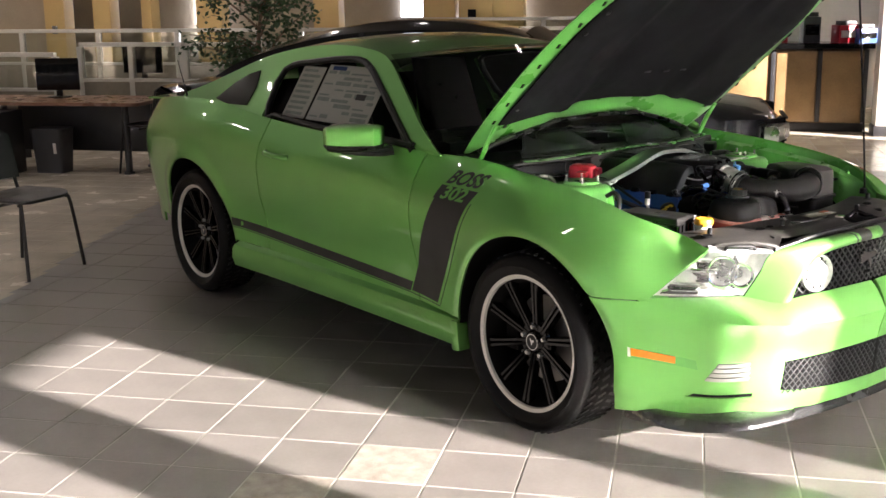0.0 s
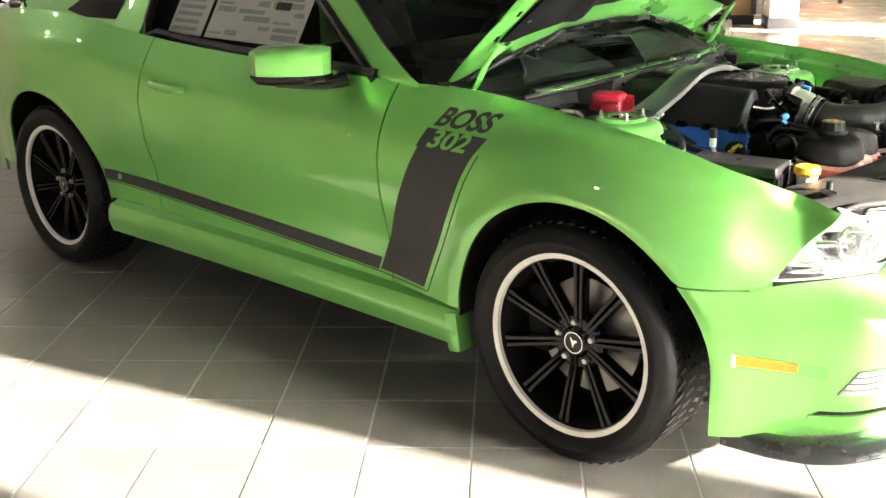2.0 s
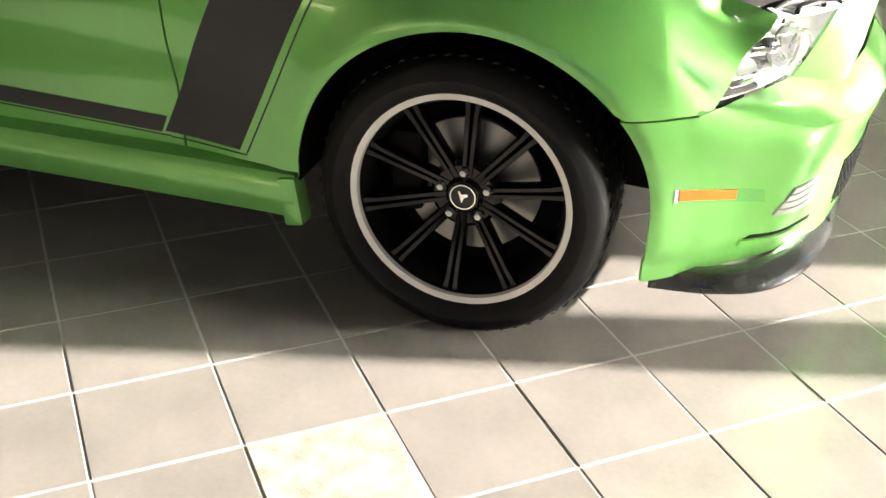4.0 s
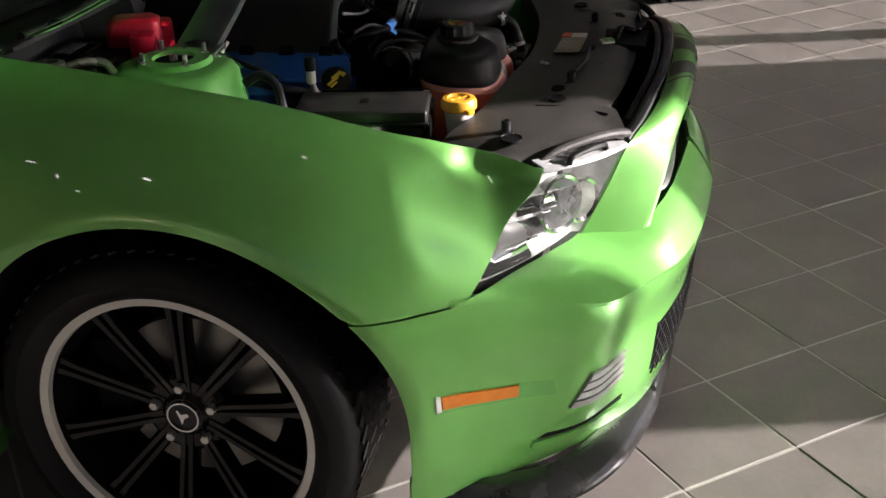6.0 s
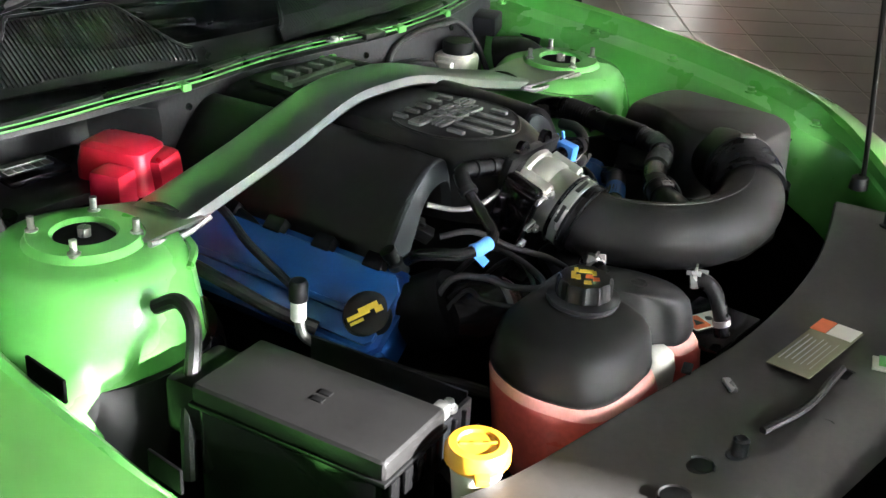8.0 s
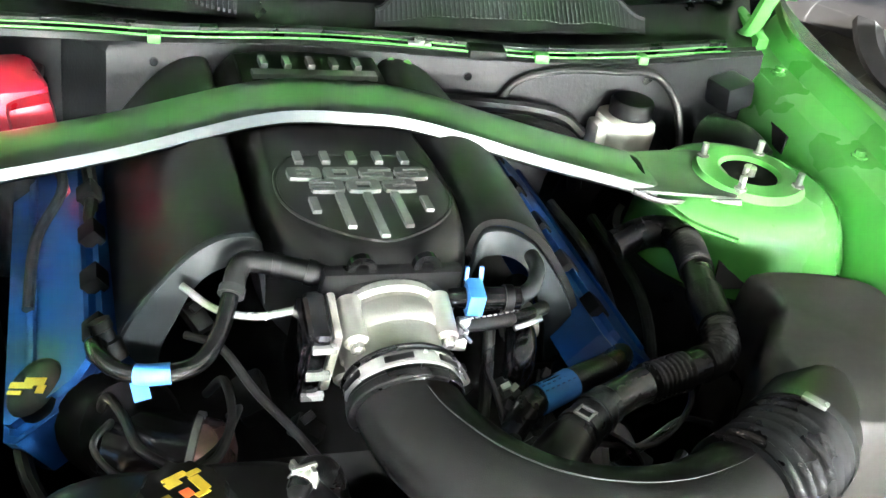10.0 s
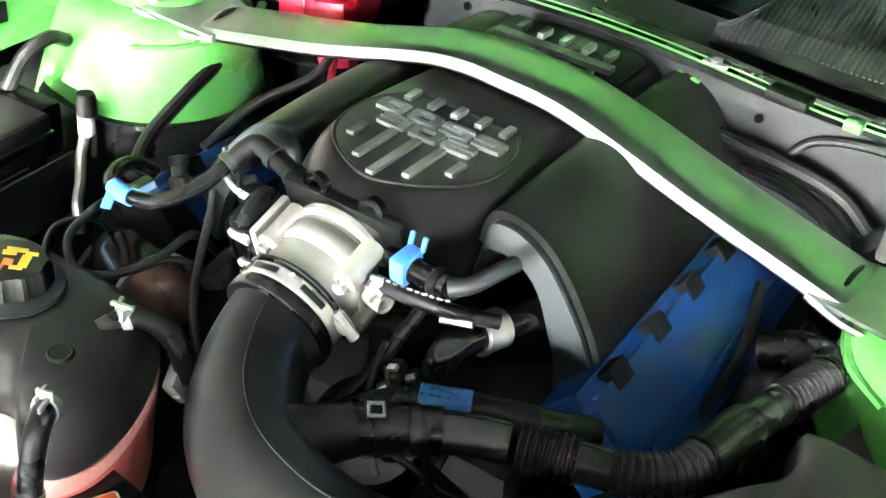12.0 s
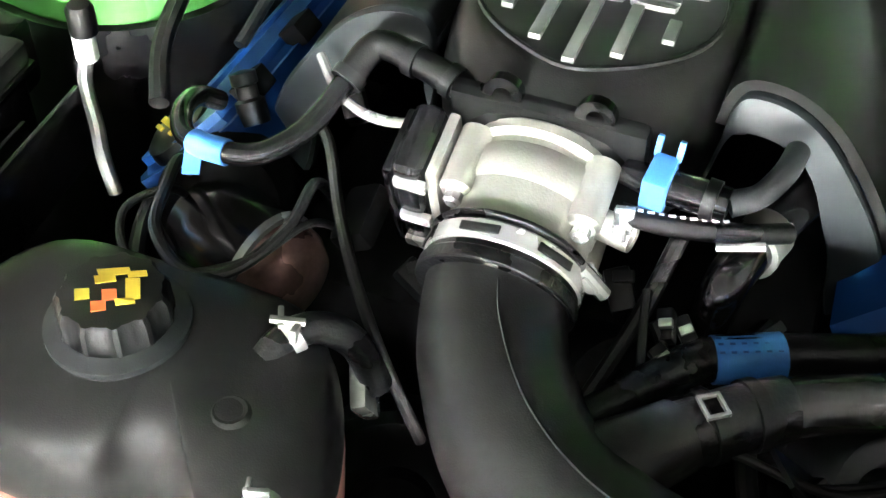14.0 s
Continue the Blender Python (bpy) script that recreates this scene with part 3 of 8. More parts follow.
# ---- nose ----
def patch(corners, nu=12, nv=4, side=-1, out=0.0015, name="decal", material=None, parent=None, label="", thick=0.001):
    """A four-sided patch on the skin, from corners (x, z): low rear, low front, top front, top rear."""
    (x0, z0), (x1, z1), (x2, z2), (x3, z3) = corners
    rr = []
    for i in range(nu + 1):
        u = i / nu
        a, b = (x0 + (x1 - x0) * u, z0 + (z1 - z0) * u), (x3 + (x2 - x3) * u, z3 + (z2 - z3) * u)
        rr.append([skin_x(a[0] + (b[0] - a[0]) * j / nv, a[1] + (b[1] - a[1]) * j / nv, side, out) for j in range(nv + 1)])
    bm = sheet(rr)
    bm.normal_update()
    if sum(f.normal.y * side + f.normal.x * 0.5 for f in bm.faces) < 0:
        bmesh.ops.reverse_faces(bm, faces=bm.faces)
    if thick:
        bm.normal_update()
        bmesh.ops.solidify(bm, geom=list(bm.faces), thickness=thick)
    return part(name, bm, material or STRIPE, parent or car, label)


SEAL = mat("rubber_seal", (0.009, 0.009, 0.0095), 0.4, 0, 0, 0.2, 15)
MESH = mat("grille_mesh", (0.012, 0.012, 0.012), 0.35, 0, 0.2, 0.2, 20)
REFLECT = mat("lamp_reflector", (0.75, 0.75, 0.75), 0.3, 1.0, 0, 0.05, 20)
SPLIT = mat("satin_splitter", (0.02, 0.02, 0.019), 0.22, 0, 0.3, 0.2, 10)
LAMPIN = mat("lamp_inside", (0.6, 0.6, 0.58), 0.35, 0.35, 0, 0.3, 30)
FROST = mat("lamp_flange", (0.42, 0.43, 0.43), 0.3, 0, 0.3, 0.1, 20)
SMOKE = car_glass("clear_lamp_lens", (0.5, 0.52, 0.5), 0.92)


def lamp_point(u, v, side, deep=0.0):
    """A point of the headlamp's face: u from the wing to the nose, v upwards."""
    x = 0.532 + 0.146 * v
    a = skin_x(x, tip_low(x) - 0.001, side, -0.004)
    b = Vector((0.668 + 0.075 * v, side * (0.495 - 0.048 * v), 0.594 + 0.158 * v))
    n = Vector((0.7, side * 0.62, -0.1))
    return a.lerp(b, u) + n * (0.012 * math.sin(math.pi * u) - deep)


for side in (-1, 1):
    # headlamp: housing, reflectors, lens
    rr = [[lamp_point(u, v, side, 0.005 + 0.07 * min(1.0, 4 * u * (1 - u) * 1.6, 9 * v * (1 - v) + 0.2)) for v in steps(0, 1, 10)] for u in steps(0.004, 0.996, 22)]
    lamp = part("headlamp", outward(sheet(rr), side, 0.003), LAMPIN, car, "clear headlamp with bright reflectors")
    for v0, mm in ((0.06, CHROME), (0.3, REFLECT), (0.54, CHROME)):
        rr = []
        for u in steps(0.05 + 0.1 * v0, 0.46, 12):
            rr.append([lamp_point(u, v0, side, 0.008), lamp_point(u, v0 + 0.03, side, 0.012), lamp_point(u, v0 + 0.1, side, 0.045), lamp_point(u, v0 + 0.17, side, 0.05), lamp_point(u, v0 + 0.19, side, 0.014)])
        part("reflector", sheet(rr, thick=0.002), mm, lamp)
    aim = Vector((0.8, side * 0.55, 0.02)).to_track_quat("Z", "Y").to_matrix().to_4x4()
    for u, v, r in ((0.52, 0.5, 0.052), (0.8, 0.42, 0.04)):
        c = lamp_point(u, v, side, 0.06)
        bowl = lathe([(r, 0.042), (r * 0.86, 0.02), (r * 0.5, 0.0), (0.0, -0.004)], 28)
        bowl.transform(Matrix.Translation(c) @ aim)
        part("lamp_bowl", bowl, REFLECT if u < 0.7 else LAMPIN, lamp)
        ring = lathe([(r, 0.042), (r + 0.004, 0.046), (r, 0.05), (r - 0.006, 0.046)], 28)
        ring.transform(Matrix.Translation(c) @ aim)
        part("lamp_ring", ring, CHROME, lamp)
        ball = lathe([(0.0, 0.03), (r * 0.3, 0.024), (r * 0.44, 0.008), (r * 0.44, -0.01)], 20)
        ball.transform(Matrix.Translation(c) @ aim)
        part("lamp_bulb", ball, GLOSS, lamp)
    part("lens", sheet([[lamp_point(u, v, side) for v in steps(0, 1, 10)] for u in steps(0, 1, 24)]), SMOKE, lamp, "clear plastic lens").visible_shadow = False
    back = Vector((-0.026, -side * 0.022, 0.006))
    rr = [[lamp_point(u, 0.985, side), lamp_point(u, 1.02, side) + back * 0.1, lamp_point(u, 1.02, side) + back] for u in steps(0.02, 1, 12)]
    part("lens_flange", outward(sheet(rr), side, 0.003), FROST, lamp, "frosted upper edge of the lens")
    for u in (0.3, 0.62):
        part("lens_tab", xf(box(0.018, 0.012, 0.006, 0.001), *(lamp_point(u, 1.02, side) + back * 0.8)), FROST, lamp)
    # side marker; a flat darker green patch paints the shade of its recess
    patch([(0.468, 0.398), (0.66, 0.37), (0.655, 0.403), (0.468, 0.437)], 10, 2, side, 0.0006, "recess_shade", PAINT_IN)
    mk = patch([(0.48, 0.406), (0.603, 0.386), (0.603, 0.41), (0.478, 0.432)], 10, 3, side, 0.005, "side_marker", AMBER, label="amber side marker lamp", thick=0.006)
    patch([(0.47, 0.402), (0.4785, 0.402), (0.4765, 0.433), (0.469, 0.436)], 2, 3, side, 0.004, "marker_edge", WHITE, mk, thick=0.003)
    # louvred corner intake; the slot is a flat patch coloured as shade
    duct = patch([(0.684, 0.338), (0.768, 0.333), (0.768, 0.39), (0.704, 0.39)], 10, 3, side, 0.0012, "corner_intake", PLASTIC_G, thick=0.002)
    for k in range(4):
        z = 0.336 + 0.0165 * k
        patch([(0.676 + 0.008 * k, z), (0.772, z - 0.004), (0.776, z + 0.008), (0.682 + 0.008 * k, z + 0.013)], 8, 2, side, 0.006, "louvre", GREYPRINT, duct, thick=0.006)
    patch([(0.638, 0.27), (0.785, 0.268), (0.785, 0.281), (0.652, 0.281)], 8, 2, side, 0.0012, "bumper_slot", DARK, thick=0.002)
    patch([(0.63, 0.254), (0.79, 0.25), (0.79, 0.267), (0.632, 0.269)], 10, 2, side, 0.007, "slot_lip", PAINT, thick=0.008)
    # lower grille
    low_gr = patch([(0.835, 0.285), (0.9049, 0.262), (0.9049, 0.4), (0.839, 0.388)], 12, 4, side, 0.0012, "lower_grille", DARK, thick=0.002)
    ga, gb = at_x(0.9045), at_x(0.838)
    n = int((gb - ga) / 0.026)
    for d in (1, -1):
        for k in range(-3, n):
            k0, k1 = max(0, k), min(n, k + 4)
            pts = []
            for q in ((k0 - k) / 4, ((k0 + k1) / 2 - k) / 4, (k1 - k) / 4):
                h = q if d > 0 else 1 - q
                pts.append(skin(ga + (gb - ga) * (k + 4 * q) / n, 0.272 + 0.118 * h, side, 0.002))
            part("mesh_wire", tube(pts, 0.0024, 5, 1), MESH, low_gr)
    # upper grille, set back behind its surround
    rim = [Vector((k[0], -side * k[1], k[2])) for k in spline(RIM, 6)]
    rr = []
    for p in rim:
        low = Vector((p.x, p.y, 0.585 + 0.01 * (1 - abs(p.y) / 0.39)))
        rr.append([low + Vector((-0.04, 0, 0)), p + Vector((-0.04, 0, 0.004))])
    up_gr = part("upper_grille", sheet(rr, thick=0.002), DARK, car, "black mesh grille")
    for d in (1, -1):
        for k in range(-5, 16):
            pts = []
            for q in steps(0, 1, 12):
                y = 0.03 * (k + 5 * q)
                z = 0.6 + 0.16 * (q if d > 0 else 1 - q)
                top = lerp([(0.0, 0.752), (0.17, 0.747), (0.295, 0.722), (0.368, 0.65), (0.39, 0.59)], abs(y))
                if 0 <= y < 0.385 and z < top:
                    pts.append((lerp([(0.0, 0.822), (0.2, 0.812), (0.3, 0.796), (0.39, 0.768)], y), side * y, z))
            if len(pts) > 1:
                part("mesh_wire", tube([pts[0], pts[-1]], 0.003, 5, 1), MESH, up_gr)
    fog = xf(lathe([(0.066, -0.03), (0.066, 0.004), (0.062, 0.008), (0.058, 0.004), (0.056, -0.004), (0.03, 0.002), (0.0, 0.004)], 32), 0.802, side * 0.275, 0.665, 0, 88, side * 14)
    part("fog_lamp", fog, LAMPIN, car, "round fog lamp in the grille")
    # splitter under the nose: wide at the corner, with a step down to the middle
    rr = []
    for x, y, lip in spline([(0.432, 0.815, 0.004), (0.54, 0.803, 0.012), (0.61, 0.783, 0.02), (0.665, 0.757, 0.03), (0.722, 0.702, 0.04), (0.774, 0.61, 0.046), (0.81, 0.49, 0.046), (0.828, 0.4, 0.04)], 6) + spline([(0.826, 0.385, 0.012), (0.842, 0.25, 0.012), (0.852, 0.1, 0.012), (0.854, 0.0, 0.012)], 4):
        w = Vector((x - 0.35, side * y * 0.9, 0)).normalized()
        p = Vector((x, side * y, 0))
        rr.append([p - w * (lip + 0.03) + Vector((0, 0, 0.212)), p - w * lip + Vector((0, 0, 0.203)), p - w * lip * 0.4 + Vector((0, 0, 0.19)), p + Vector((0, 0, 0.174)), p + Vector((0, 0, 0.166)), p - w * 0.012 + Vector((0, 0, 0.162)), p - w * 0.13 + Vector((0, 0, 0.168))])
    bm = sheet(rr, close=True)
    bmesh.ops.recalc_face_normals(bm, faces=bm.faces)
    part("splitter", bm, SPLIT, car, "black plastic front splitter", angle=50)
    # seals between the nose and the radiator cover
    pts = [Vector((x, side * y, z)) for x, y, z in ((0.735, 0.43, 0.757), (0.755, 0.36, 0.772), (0.772, 0.26, 0.789), (0.786, 0.13, 0.796), (0.79, 0.0, 0.798))]
    part("nose_seal", tube(pts, 0.011, 10, 6, flat=0.8), SEAL, car, "black rubber seal")
    pts = [p + Vector((-0.022, 0, -0.008)) for p in pts[1:]]
    part("nose_seal", tube(pts, 0.009, 8, 6), PLASTIC, car)
    rr = []
    for x, y, z in spline([(0.742, 0.43, 0.748), (0.762, 0.36, 0.765), (0.776, 0.26, 0.782), (0.79, 0.13, 0.789), (0.794, 0.0, 0.791)], 5):
        rr.append([(x, side * y, z), (x - 0.03, side * y * 0.98, z - 0.012), (x - 0.04, side * y * 0.97, z - 0.06), (x - 0.1, side * y * 0.9, 0.69)])
    part("nose_duct", sheet(rr, thick=0.003), PLASTIC, car, "black plastic duct behind the nose")
    # black stripes over the brow
    hind, ridge, rim = ([Vector((k[0], -side * k[1], k[2])) for k in spline(c, 24)] for c in (HIND, RIDGE, RIM))
    for y0, y1 in ((0.03, 0.105), (0.12, 0.13)):
        rr = []
        for a, b, c in zip(hind, ridge, rim):
            if y0 <= abs(b.y) <= y1:
                rr.append([a.lerp(b, t) + Vector((0.004, 0.0, 0.006)) * math.sin(math.pi * t) + Vector((0.0006, 0, 0.0014)) for t in steps(0.06, 1, 6)] + [b.lerp(c, t) + Vector((0.008, side * 0.002, 0)) * math.sin(math.pi * t) + Vector((0.0014, 0, 0.0006)) for t in steps(0.1, 1, 6)])
        if len(rr) > 1:
            part("nose_stripe", sheet(rr), STRIPE, car)
part("grille_emblem", xf(prism([(-0.05, 0.0), (-0.03, 0.016), (0.0, 0.018), (0.03, 0.035), (0.05, 0.03), (0.038, 0.012), (0.02, 0.004), (0.035, -0.03), (0.015, -0.02), (0.0, -0.008), (-0.03, -0.03), (-0.04, -0.01)], 0.012, 0.003),
     0.832, -0.03, 0.69, 90, 20, 90), CHROME, car, "bright metal grille badge")

# ---- flank graphics ----
SIDE = -1
st = patch([(-2.315, 0.44), (-0.765, 0.388), (-0.745, 0.432), (-2.305, 0.484)], 40, 3, SIDE, 0.0012, "side_stripe", STRIPE, label="black side stripe")
patch([(-2.315, 0.432), (-0.74, 0.379), (-0.74, 0.3825), (-2.315, 0.4355)], 40, 1, SIDE, 0.0014, "pinstripe", STRIPE, st)
up = patch([(-0.755, 0.392), (-0.545, 0.385), (-0.329, 0.8225), (-0.5385, 0.8245)], 12, 24, SIDE, 0.0012, "wing_stripe", STRIPE, label="black upright wing stripe")
patch([(-0.527, 0.38), (-0.523, 0.38), (-0.305, 0.828), (-0.309, 0.828)], 2, 24, SIDE, 0.0014, "pinstripe", STRIPE, up)
patch([(-0.74, 0.377), (-0.526, 0.373), (-0.524, 0.3765), (-0.74, 0.3805)], 10, 1, SIDE, 0.0014, "pinstripe", STRIPE, up)
patch([(-0.548, 0.822), (-0.33, 0.82), (-0.298, 0.872), (-0.522, 0.876)], 10, 4, SIDE, 0.0012, "number_block", STRIPE, up)


def skin_text(words, size, x, z, lean, stretch, out, material, parent, name):
    bm = text(words, size, 0.0005)
    bmesh.ops.triangulate(bm, faces=bm.faces)
    for v in bm.verts:
        a, b = v.co.x * stretch + v.co.y * lean, v.co.y
        v.co = skin_x(x + a, z + b, SIDE, out + v.co.z)
    bmesh.ops.recalc_face_normals(bm, faces=bm.faces)
    return part(name, bm, material, parent, smooth=False)


skin_text("BOSS", 0.066, -0.40, 0.905, 0.5, 1.32, 0.002, STRIPE, up, "lettering")
skin_text("302", 0.066, -0.425, 0.848, 0.5, 1.5, 0.003, PAINT, up, "number_decal")
# door furniture
part("door_handle", tube([skin_x(-1.9, 0.868, SIDE, -0.005), skin_x(-1.87, 0.868, SIDE, 0.022), skin_x(-1.8, 0.865, SIDE, 0.028), skin_x(-1.73, 0.862, SIDE, 0.02), skin_x(-1.7, 0.86, SIDE, -0.005)], 0.013, 10, 5), PAINT, car, "body-coloured door handle")


def mirror(side):
    arm = new("door_mirror")
    arm.parent = car
    arm.matrix_world = pose(-1.0, side * 0.965, 1.025, 0, 0, 44 * -side)
    # outward along local x
    sec = []
    for x, w, h, z in ((-0.12, 0.05, 0.045, 0.005), (-0.1, 0.085, 0.052, 0.003), (-0.03, 0.105, 0.057, 0.0), (0.05, 0.105, 0.058, 0.0), (0.1, 0.085, 0.055, 0.0), (0.125, 0.045, 0.042, 0.002)):
        sec.append([(x * (-1 if side < 0 else 1), p * w, z + q * h) for p, q in [(math.copysign(abs(math.cos(a)) ** 0.55, math.cos(a)), math.copysign(abs(math.sin(a)) ** 0.55, math.sin(a))) for a in [2 * math.pi * k / 20 for k in range(20)]]])
    shell = loft(sec)
    low = shell.copy()
    bmesh.ops.bisect_plane(shell, geom=list(shell.verts) + list(shell.edges) + list(shell.faces), plane_co=(0, 0, -0.022), plane_no=(0, 0, 1), clear_inner=True)
    bmesh.ops.bisect_plane(low, geom=list(low.verts) + list(low.edges) + list(low.faces), plane_co=(0, 0, -0.025), plane_no=(0, 0, 1), clear_outer=True)
    part("mirror_shell", shell, PAINT, arm)
    part("mirror_base", low, PLASTIC, arm, "black plastic underside")
    part("mirror_stalk", tube([(0.05 * -side * -1, -0.02, -0.05), (-0.09 * -side * -1, 0.0, -0.06), (-0.16 * -side * -1, 0.02, -0.05)], (0.028, 0.03, 0.04), 10, 4, flat=0.6), PLASTIC, arm)


mirror(-1)
mirror(1)

# ---- engine bay ----
def under(name, place=(0, 0, 0), turn=0, parent=None):
    """A joint for a part with pieces of its own."""
    ob = new(name)
    ob.parent = parent or car
    ob.matrix_world = pose(*place, 0, 0, turn)
    return ob


def clamp(points, r, parent, material=None, width=0.008):
    """A band round a hose between two points of its line."""
    a, b = Vector(points[0]), Vector(points[1])
    d = (b - a).normalized()
    return part("hose_clamp", tube([a, a + d * width], r, 20, 1), material or STEEL, parent)


# tub under the engine, near-black to hold its shade; inner wings, rails
bay = under("engine_bay")
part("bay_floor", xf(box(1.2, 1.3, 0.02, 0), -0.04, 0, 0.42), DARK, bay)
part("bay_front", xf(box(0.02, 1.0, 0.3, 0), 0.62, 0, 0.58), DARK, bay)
for side in (-1, 1):
    low = 0.04 if side < 0 else 0.0
    xs = steps(-0.58, 0.56, 32)
    rr = []
    for xp in xs:
        p = skin_x(xp, top_at(xp) - 0.0005, side)
        x, y, z = p.x, abs(p.y), p.z
        k = 1 - 0.85 * ramp(0.3, 0.46, xp)
        foot = max(0.45, 0.37 + math.sqrt(max(0.0, 0.185 - (x - 0.02) ** 2)))
        rr.append([(x, side * (y - d * k), z - h) for d, h in ((-0.001, 0.002), (0.012, 0.016), (0.022, 0.034 + low), (0.065, 0.04 + low), (0.078, 0.055 + low), (0.082, 0.075 + low))] + [(x, side * (y - 0.09 * k), min(foot, z - 0.13))])
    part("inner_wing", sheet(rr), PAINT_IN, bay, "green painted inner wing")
    for x in (-0.42, -0.2, -0.02, 0.16, 0.33):
        p = skin_x(x, top_at(x) - 0.0005, side)
        x, y = p.x, abs(p.y) - 0.042
        part("wing_bolt", xf(lathe([(0.011, 0), (0.011, 0.003), (0.007, 0.004), (0.007, 0.01), (0.0, 0.011)], 8), x, side * y, top_at(x) - 0.037 - low), PAINT_IN, bay)
    for x, w in ((-0.32, 0.05), (0.06, 0.07), (0.26, 0.05)):
        p = skin_x(x, top_at(x) - 0.0005, side)
        x, y = p.x, abs(p.y) - 0.081
        # flat near-black plates painted as the shade inside the holes
        part("rail_hole", xf(box(w, 0.004, 0.028, 0.0019), x, side * y, top_at(x) - 0.083), DARK, bay)

# firewall and cowl
BULK = mat("bulkhead_felt", (0.011, 0.0115, 0.0115), 0.55, 0, 0, 0.3, 9, 0.2, 200, spec=0.3)
fw = under("firewall")
LIP = [(-0.66, -0.33), (-0.39, -0.317), (-0.28, -0.32), (-0.18, -0.325), (-0.04, -0.346), (0.13, -0.343), (0.28, -0.343), (0.4, -0.355), (0.48, -0.372), (0.56, -0.4), (0.66, -0.43)]


def lip_x(y):
    return lerp(LIP, y)


rr = []
for y in steps(-0.66, 0.66, 44):
    o, x = ramp(-0.24, -0.3, y), lip_x(y)
    sag = 0.006 * math.sin(23 * y) * math.sin(7 * y)
    rr.append([(x - 0.1 * o, y, 0.45), (x - 0.1 * o + sag, y, 0.8), (x - 0.1 * o + 0.006 + sag, y, 0.87), (x - 0.1 * o + 0.002, y, 0.91), (x - 0.085 * o - 0.003, y, 0.938), (x - 0.012 * o - 0.005, y, 0.95), (x - 0.002, y, 0.955)])
part("bulkhead", sheet(rr, thick=0.008), BULK, fw, "dark grey bulkhead lining")
ys = steps(-0.6, 0.6, 40)
wave = {y: 0.958 + 0.002 * math.sin(16 * y) for y in ys}
part("bulkhead_lip", tube([(lip_x(y), y, wave[y]) for y in ys], 0.0014, 6, 2), PAINT_IN, fw, "green sheet metal lip")
part("bulkhead_lip", tube([(lip_x(y) - 0.012, y, wave[y] + 0.002) for y in ys], 0.001, 6, 2), PAINT_IN, fw)
part("lip_seal", tube([(lip_x(y) - 0.024, y, wave[y] - 0.001) for y in ys], 0.009, 8, 2), RUBBER, fw)
for y, w in ((-0.19, 0.016), (0.3, 0.02), (0.45, 0.014)):
    part("lip_clip", xf(box(0.018, w, 0.012, 0.003), lip_x(y) - 0.002, y, 0.955), PAINT_IN, fw)
part("lip_cover", xf(box(0.03, 0.05, 0.012, 0.004), lip_x(0.225) - 0.004, 0.225, 0.958), PLASTIC, fw)
part("lip_bracket", join(xf(box(0.012, 0.03, 0.003, 0.001), lip_x(0.135), 0.135, 0.964), xf(lathe([(0.004, 0.0), (0.007, 0.0), (0.007, 0.005), (0.004, 0.005)], 12), lip_x(0.135), 0.135, 0.965)), STEEL, fw)
part("lip_stud", xf(lathe([(0.0, 0.014), (0.006, 0.012), (0.006, 0.0), (0.012, -0.003)], 10), lip_x(0.12) + 0.004, 0.12, 0.936, 0, 70), PAINT_IN, fw)
part("lip_stud", xf(lathe([(0.0, 0.008), (0.005, 0.007), (0.005, 0.0), (0.009, -0.003)], 10), lip_x(0.1) + 0.004, 0.1, 0.938, 0, 70), PAINT_IN, fw)
for y in (0.203, -0.19, 0.46):
    part("trim_pin", xf(lathe([(0.0, 0.006), (0.005, 0.006), (0.006, 0.002), (0.013, 0.0), (0.013, -0.004)], 16), lip_x(y) + 0.004, y, 0.926, 0, 80), PLASTIC_S, fw)
part("cowl", sheet([[(lip_x(v * 0.66) - 0.016, v * 0.66, 0.95), (lip_x(v * 0.66) - 0.03, v * 0.665, 0.935), (-0.41 - 0.09 * v * v, v * 0.68, 0.935), (-0.43 - 0.12 * v * v, v * 0.7, 0.94), (-0.455 - 0.17 * v * v, v * 0.72, 0.968)] for v in steps(-1, 1, 30)], thick=0.006),
     PLASTIC, fw, "black plastic cowl panel")
